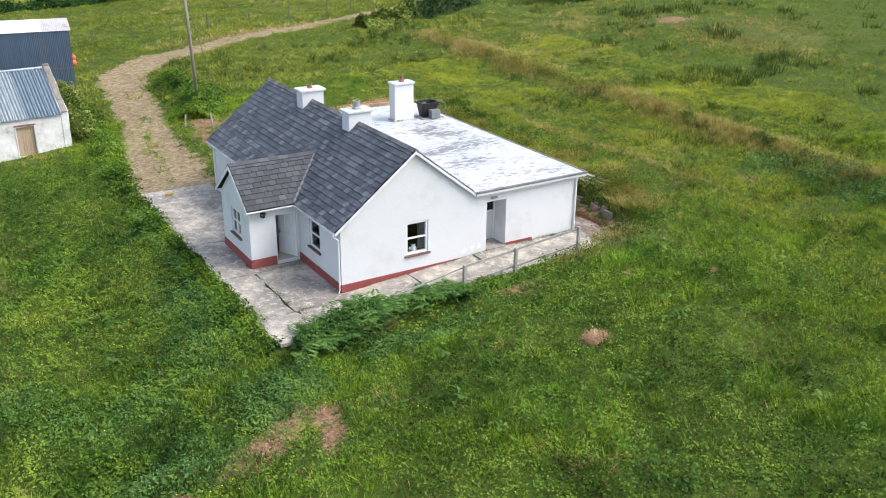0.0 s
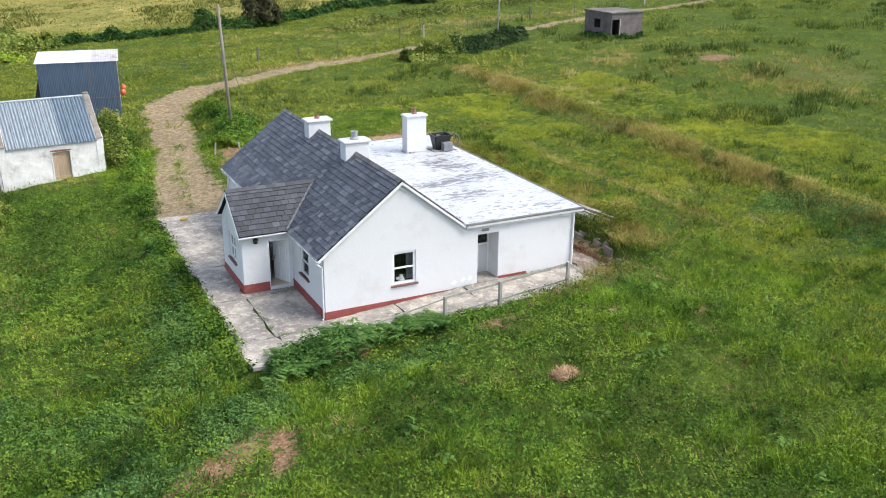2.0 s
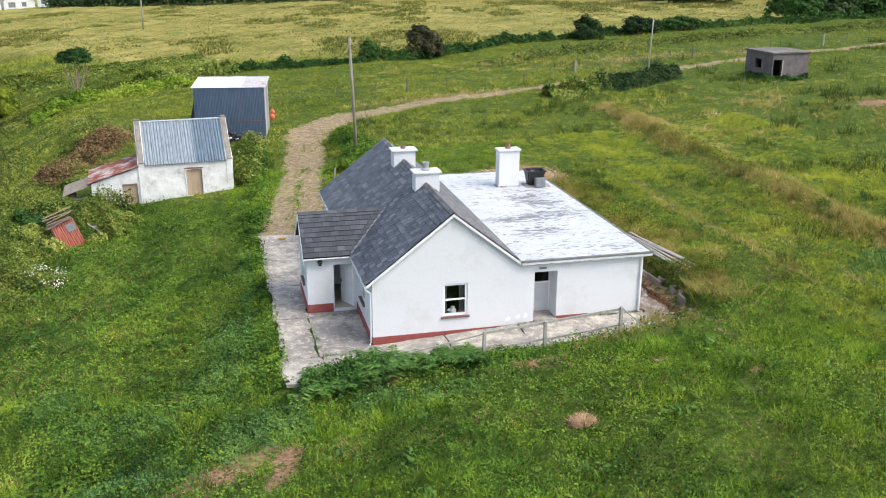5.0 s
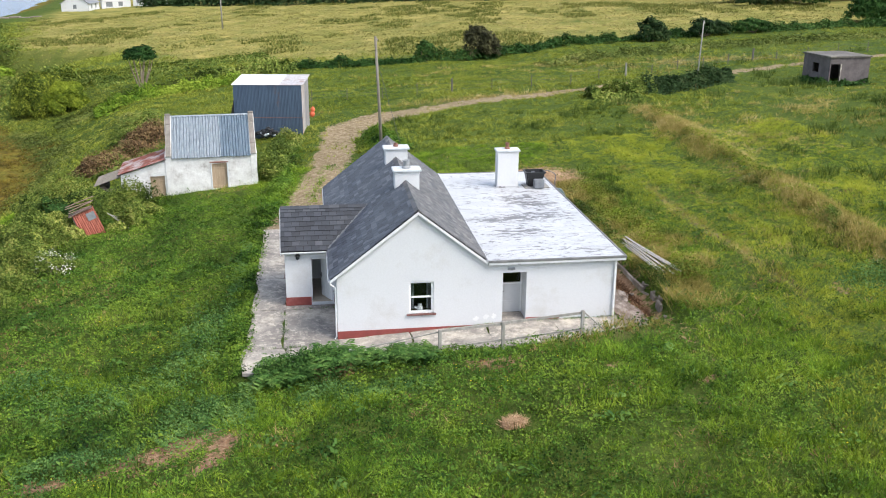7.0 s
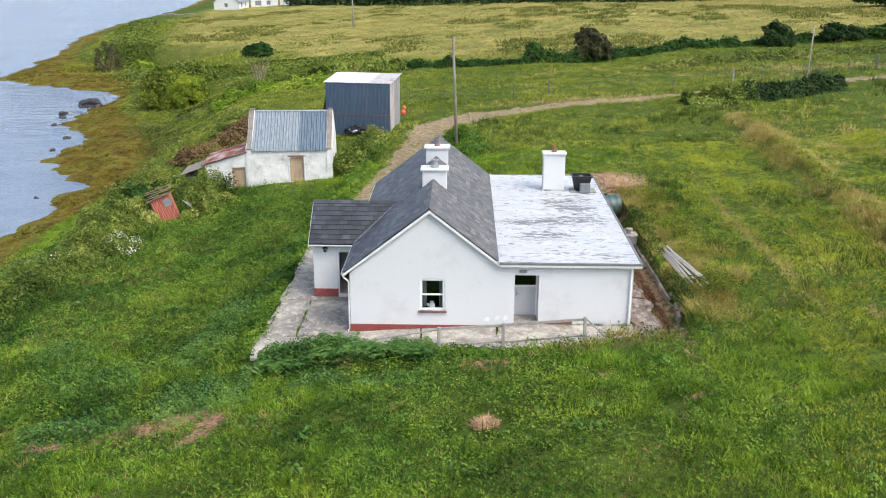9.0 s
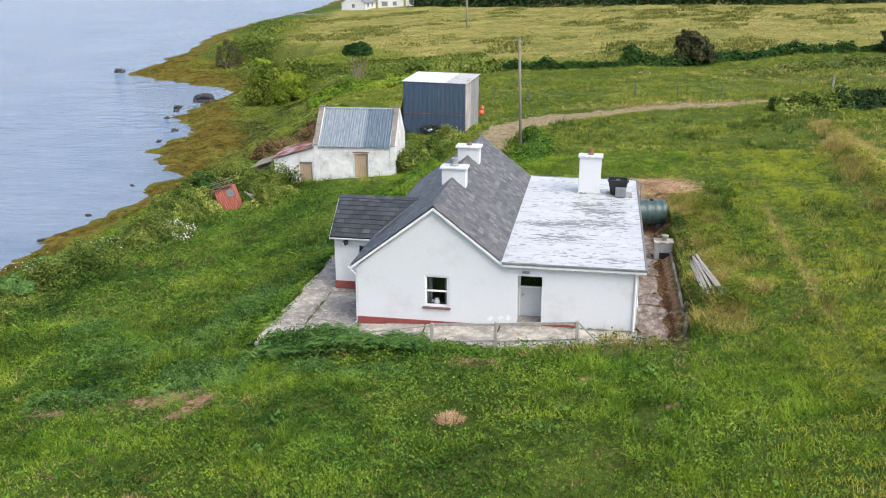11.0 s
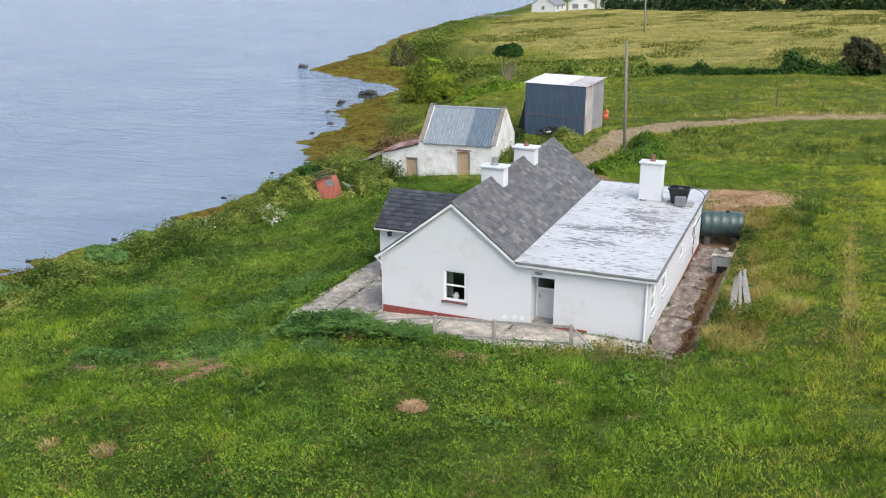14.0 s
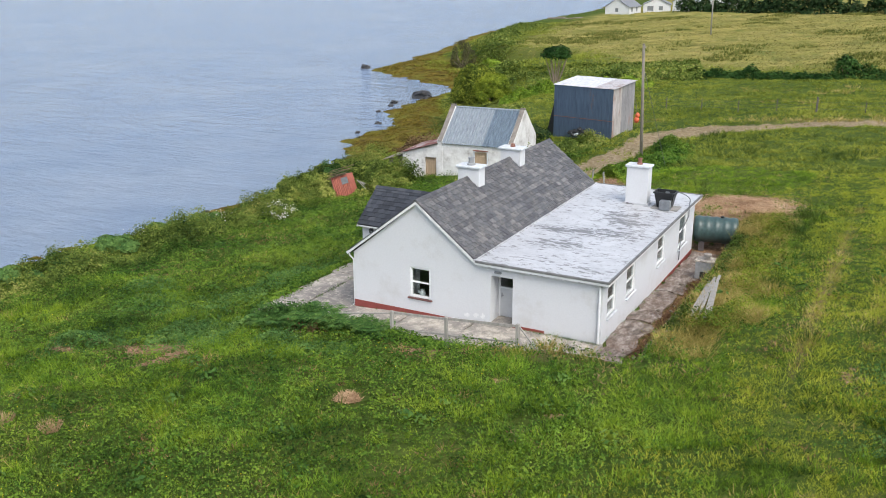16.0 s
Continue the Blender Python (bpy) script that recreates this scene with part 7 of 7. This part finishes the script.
# flowering elder on the bank
eld = shrub("elder_bush", -0.6, 43.3, [(0, 0, 0.35, 1.1, 0.9, 0.75), (0.7, 0.5, 0.2, 0.7, 0.7, 0.55)], 110, 0.15, BRAMBLE, "green shrub with white flower heads on the bank")
n = 260
d = veg.normal(size=(n, 3))
d /= np.linalg.norm(d, axis=1, keepdims=True)
d[:, 2] = np.abs(d[:, 2])
hub = np.repeat(np.arange(20), 13)
d = d[hub * 13] + veg.normal(0, 0.12, (n, 3))
v, f = diamonds(np.array([0.15, 0.1, 0.4]) + d * np.array([1.15, 0.95, 0.85]), d, veg.uniform(0.05, 0.09, n), 0.95)
o = new("blossom", mesh_np("blossom", v, f, BLOSSOM))
o.parent = eld
for cx, cy in ((-3.2, 40.3), (-5.6, 36.5)):
    n = 60
    v, f = diamonds(np.array([cx, cy, land1(cx, cy) + 1.1]) + veg.normal(0, 0.35, (n, 3)) * np.array([1.2, 1.2, 0.5]), veg.normal(0, 0.3, (n, 3)) + np.array([0, 0, 1.0]), veg.uniform(0.06, 0.12, n), 0.95)
    tagged(new("white_flowers", mesh_np("white_flowers", v, f, BLOSSOM)), "white flower heads among the brambles", "flowers", kind="stuff")

shrub("tree", -6.3, 107.2, [(0, 0, 3.95, 1.75, 1.5, 0.75), (0.4, 0.1, 4.5, 1.2, 1.1, 0.6), (-0.8, 0.2, 4.2, 0.9, 0.8, 0.6), (1.1, 0, 3.9, 0.8, 0.8, 0.6)], 120, 0.24, HEDGE_LEAF, "flat-topped small tree with bare pale stems", "tree", stems=8, spread=0.8, thick=0.11)
# raised leaf gains put the highlights of the lit tops into both crowns
shrub("fuchsia_bush", -18.3, 109.2, clump(3.7, 3.2, 4.8, 30, 5, 0.27), 120, 0.22, BUSH_LEAF, "large rounded olive-green bush on the shore bank")
# yellower leaf colour stands in for light on this lobe
shrub("fuchsia_bush", -15.0, 107.2, clump(2.9, 2.6, 3.5, 24, 6, 0.25), 120, 0.21, YOLK_LEAF, "rounded lobe of the shore bank bush, yellow-green for its lit side")
shrub("dark_bush", -41.6, 150.5, clump(2.7, 2.6, 5.6, 16, 7, 0.24)[1:], 42, 0.2, TWIG_LEAF, "dark brownish bush at the shore", stems=14)
shrub("lime_bush", -35.5, 150.5, [(0, 0, 0.8, 2.0, 1.5, 1.0)], 40, 0.42, LIME_LEAF, "low yellow-green bush near the shore")
shrub("hedge_bush", 34.7, 110.2, [(0, 0, 1.6, 2.1, 1.9, 2.1), (-0.5, 0, 2.6, 1.5, 1.4, 1.3), (1.0, 0, 1.0, 1.5, 1.4, 1.3)], 70, 0.3, TWIG_LEAF, "dark round bush standing in the hedge")
shrub("hedge_bush", 27.5, 108.6, [(0, 0, 1.3, 1.2, 1.1, 1.2)], 60, 0.32, HEDGE_LEAF, "small bush standing in the hedge")
shrub("hedge_bush", 60.0, 118.5, [(0, 0, 1.2, 1.9, 1.7, 1.9), (1.1, 0, 0.8, 1.4, 1.3, 1.2)], 60, 0.34, DARK_LEAF, "dark round bush standing in the hedge")
shrub("hedge_bush", 68.5, 121.0, [(0, 0, 1.2, 1.8, 1.7, 1.3), (2.4, 0, 1.0, 1.6, 1.5, 1.1)], 50, 0.36, DARK_LEAF, "dark bush standing in the hedge")
shrub("hedge_bush", 76.5, 122.0, [(0, 0, 0.9, 2.6, 1.6, 1.0)], 50, 0.36, HEDGE_LEAF, "green bush standing in the hedge")
shrub("bush", 6.2, 69.5, [(0, 0, 0.7, 1.9, 1.1, 0.9), (-1.6, 0.4, 0.4, 1.3, 1.0, 0.7)], 90, 0.2, DARK_LEAF, "dark green bush behind the barn")
shrub("bush", -2.6, 52.6, [(0, 0, 0.7, 1.3, 1.2, 1.2), (-0.8, -0.6, 0.3, 1.0, 1.0, 0.8)], 110, 0.17, HEDGE_LEAF, "dark green bush beside the collapsed shelter")
shrub("bush", -3.5, 49.6, clump(1.6, 1.5, 1.7, 9, 15), 120, 0.17, BRAMBLE, "green bramble bush beside the collapsed shelter")
# rounded bramble mounds along the shore bank
for k, (bx, by, r, h) in enumerate(((-3.6, 54.2, 2.1, 1.7), (-1.3, 55.6, 1.9, 1.7), (0.9, 55.9, 1.5, 1.3), (-4.9, 58.0, 1.9, 1.3), (2.7, 53.6, 1.2, 0.95), (2.2, 51.6, 0.9, 0.7), (-0.9, 49.3, 0.75, 0.75), (1.5, 50.2, 0.6, 0.55), (-2.4, 51.2, 1.3, 1.5), (-4.6, 50.6, 1.5, 1.3), (-2.9, 47.4, 1.5, 1.2), (-3.6, 44.6, 1.5, 1.2), (-4.8, 41.2, 1.5, 1.1), (-5.4, 38.0, 1.5, 1.15), (-5.9, 34.6, 1.6, 1.1), (-6.4, 31.2, 1.5, 1.1), (-6.7, 27.8, 1.6, 1.15), (-7.0, 24.4, 1.5, 1.1))):
    shrub("bramble_mound", bx, by, clump(r, r * 0.9, h * (1 if by > 46 else 0.75), 14, 30 + k, 0.3), 170, 0.15, BRAMBLE_TOP if by > 46 else NETTLE, "rounded mound of sunlit green brambles on the shore bank", "bramble", stems=3, group="brambles along the shore bank", thick=0.03)
woods = random.Random(3)
for k in range(30):
    x, y = (101 + 4.6 * k + woods.uniform(-1, 1), 130 + woods.uniform(-2.5, 2.5)) if k < 14 else (101 + woods.uniform(-2, 30), 138 + 3.0 * (k - 14) + woods.uniform(-2, 2))
    r = woods.uniform(2.4, 4.2)
    shrub("wood_tree", x, y, [(0, 0, r * 0.75, r, r, r * 0.95), (r * 0.6, -r * 0.4, r * 0.45, r * 0.7, r * 0.7, r * 0.6), (-r * 0.5, r * 0.2, r * 0.5, r * 0.8, r * 0.8, r * 0.6)], 15, 0.62, (DARK_LEAF, HEDGE_LEAF)[k % 3 == 0], "dark green tree at the edge of the far wood", "tree", stems=3, group="far wood")

# large-leaved docks standing out of the low weeds
x, y = scatter(230, -6, 46, 11, 48, lambda x, y: lush(x, y) * (0.75 - 0.55 * ss(27, 30, x)))
n = len(x) * 16
hub = np.repeat(np.arange(len(x)), 16)
a = veg.uniform(0, 2 * np.pi, n)
q = veg.uniform(0.1, 0.42, n)
X, Y = x[hub] + q * np.cos(a), y[hub] + q * np.sin(a)
Z = land(x, y)[hub] + 0.42 * (1 - (q / 0.5) ** 2) * veg.uniform(0.5, 1.1, n)
v, f = diamonds(np.stack([X, Y, Z], -1), np.stack([np.cos(a) * 0.6, np.sin(a) * 0.6, 0.9 + 0 * a], -1) + veg.normal(0, 0.25, (n, 3)), veg.uniform(0.16, 0.3, n), 0.5)
tagged(new("dock_plants", mesh_np("dock_plants", v, f, DOCK)), "large-leaved dock plants among the low weeds", "weeds", kind="stuff")

# thin grass and litter on the track
x, y = scatter(9000, 9, 80, 46, 96, lambda x, y: np.clip(cover(x, y)["track"], 0, 1) * np.clip(0.45 + 0.9 * fbm(x, y, 1.6, 3, 151), 0, 1))
tufts("track_grass", x, y, 8, 0.06, 0.026, 0.22, 1.8, PASTURE_STRAW, "thin worn grass on the track")
x, y = scatter(9000, 9, 60, 46, 90, lambda x, y: np.clip(cover(x, y)["track"], 0, 1) * np.clip(0.5 + 0.9 * fbm(x, y, 1.3, 3, 161), 0, 1))
tufts("track_litter", x, y, 6, 0.05, 0.03, 0.25, 2.5, STRAW, "pale dead stalks lying on the track")

# ---- slates ----
SLW, SLE, SLL = 0.34, 0.265, 0.36
slate_rng = random.Random(8)


def slope(parent, o, u, v, width_at, length, mat, single, name_stuff, start=0.0):
    """Courses of slates on a roof slope from the eave corner o, along u and up v; single(u0) says which stay separate pieces."""
    o, u, v = Vector(o), Vector(u).normalized(), Vector(v).normalized()
    n = u.cross(v).normalized()
    rows = int(round(length / SLE))
    e = length / rows
    one = finish("slate", boxes((-SLW / 2 + 0.008, 0, 0, SLW / 2 - 0.008, SLL, 0.02)), mat)
    rest_v, rest_f = [], []
    for r in range(rows):
        lo, hi = width_at(r * e + 0.1)
        a = lo - (SLW / 2 if r % 2 else 0)
        while a < hi - 0.02:
            a0, a1 = max(a, lo), min(a + SLW, hi)
            a += SLW
            if a1 - a0 < 0.06:
                continue
            ln = min(SLL, length - r * e + 0.02)
            tilt = math.atan2(0.036, SLL) + slate_rng.uniform(-0.012, 0.012)
            vv = (v * math.cos(tilt) - n * math.sin(tilt)).normalized()
            nn = u.cross(vv)
            c = o + u * ((a0 + a1) / 2) + v * (r * e - 0.03 + slate_rng.uniform(-0.012, 0.012)) + n * (0.042 + slate_rng.uniform(0, 0.005))
            m = Matrix((u, vv, nn)).transposed().to_4x4()
            m = Matrix.Translation(c) @ m @ pose(0, 0, 0, 0, 0, slate_rng.uniform(-0.8, 0.8))
            m = m @ Matrix.Diagonal(((a1 - a0) / SLW, ln / SLL, 1, 1))
            if single(a0, r):
                ob = new("slate", one)
                ob.parent = parent
                ob.matrix_basis = house.matrix_basis.inverted() @ m
            else:
                k = len(rest_v)
                for z in (0, 0.02):
                    for y in (0, SLL):
                        for x in (-SLW / 2 + 0.008, SLW / 2 - 0.008):
                            rest_v.append(m @ Vector((x, y, z)))
                rest_f += [tuple(k + i for i in q) for q in ((4, 5, 7, 6), (0, 1, 5, 4), (2, 6, 7, 3), (0, 4, 6, 2), (1, 3, 7, 5))]
    if rest_v:
        me = bpy.data.meshes.new(name_stuff)
        me.from_pydata([house.matrix_basis.inverted() @ p for p in rest_v], [], rest_f)
        me.materials.append(mat.m)
        ob = tagged(new(name_stuff, me), kind="stuff")
        ob.parent = parent
    return rows


LENW = math.hypot(HXM - WX, RIDGE - EAVE_W)
LENE = math.hypot(20.45 - HXM, RIDGE - EAVE_E)
span = VERGE1 - VERGE0
# west slope: u runs towards the south, so that the normal points up
slope(roof, (WX, VERGE1, EAVE_W - 0.02), (0, -1, 0), (HXM - WX, 0, RIDGE - EAVE_W), lambda s: (0, span), LENW, SLATE, lambda a, r: a > span - 2.4, "slate_courses")
slope(roof, (20.45, VERGE0, EAVE_E - 0.02), (0, 1, 0), (HXM - 20.45, 0, RIDGE - EAVE_E), lambda s: (0, span), LENE, SLATE_OLD, lambda a, r: a < 2.3, "slate_courses")
LENP = math.hypot(PYM - PRE, PRZ - 3.07)
vx0 = HXM - (RIDGE - 3.07) / PITCH_W - PRW
vx1 = PRX - PRW
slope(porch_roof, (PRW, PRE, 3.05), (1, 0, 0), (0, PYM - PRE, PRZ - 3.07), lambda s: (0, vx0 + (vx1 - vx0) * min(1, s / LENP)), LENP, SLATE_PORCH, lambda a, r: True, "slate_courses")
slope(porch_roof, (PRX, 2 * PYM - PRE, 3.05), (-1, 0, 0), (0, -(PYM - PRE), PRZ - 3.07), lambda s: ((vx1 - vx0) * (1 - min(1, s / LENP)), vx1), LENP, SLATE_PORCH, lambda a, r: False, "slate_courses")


def ridge_tiles(parent, a, b, step=0.45, mat=None):
    a, b = Vector(a), Vector(b)
    n = round((b - a).length / step)
    t = (b - a).normalized()
    s = t.cross(Vector((0, 0, 1)))
    for k in range(n):
        p, q = a + (b - a) * k / n, a + (b - a) * ((k + 0.985) / n)
        bm = bmesh.new()
        for sg in (-1, 1):
            prism(bm, [p, p + s * sg * 0.15 + Vector((0, 0, -0.105)), p + s * sg * 0.15 + Vector((0, 0, -0.08)), p + Vector((0, 0, 0.03 + 0.006 * (k % 2)))], q - p)
        part("ridge_tile", bm, mat or SLATE, parent)


ridge_tiles(roof, (HXM, VERGE0 + 0.01, RIDGE + 0.04), (HXM, VERGE1, RIDGE + 0.04), mat=SLATE_OLD)
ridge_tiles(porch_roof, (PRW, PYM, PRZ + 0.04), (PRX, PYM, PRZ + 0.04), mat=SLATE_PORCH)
# lead valleys where the porch meets the main roof
for sg in (-1, 1):
    e = PYM + sg * (PYM - PRE)
    part("valley", beam(bmesh.new(), (HXM - (RIDGE - 3.07) / PITCH_W, e, 3.12), (PRX, PYM, PRZ + 0.05), 0.14, 0.03), plain("lead_valley_%s" % ("a" if sg < 0 else "b"), (0.16, 0.165, 0.17), 0.5), porch_roof, "grey lead valley")
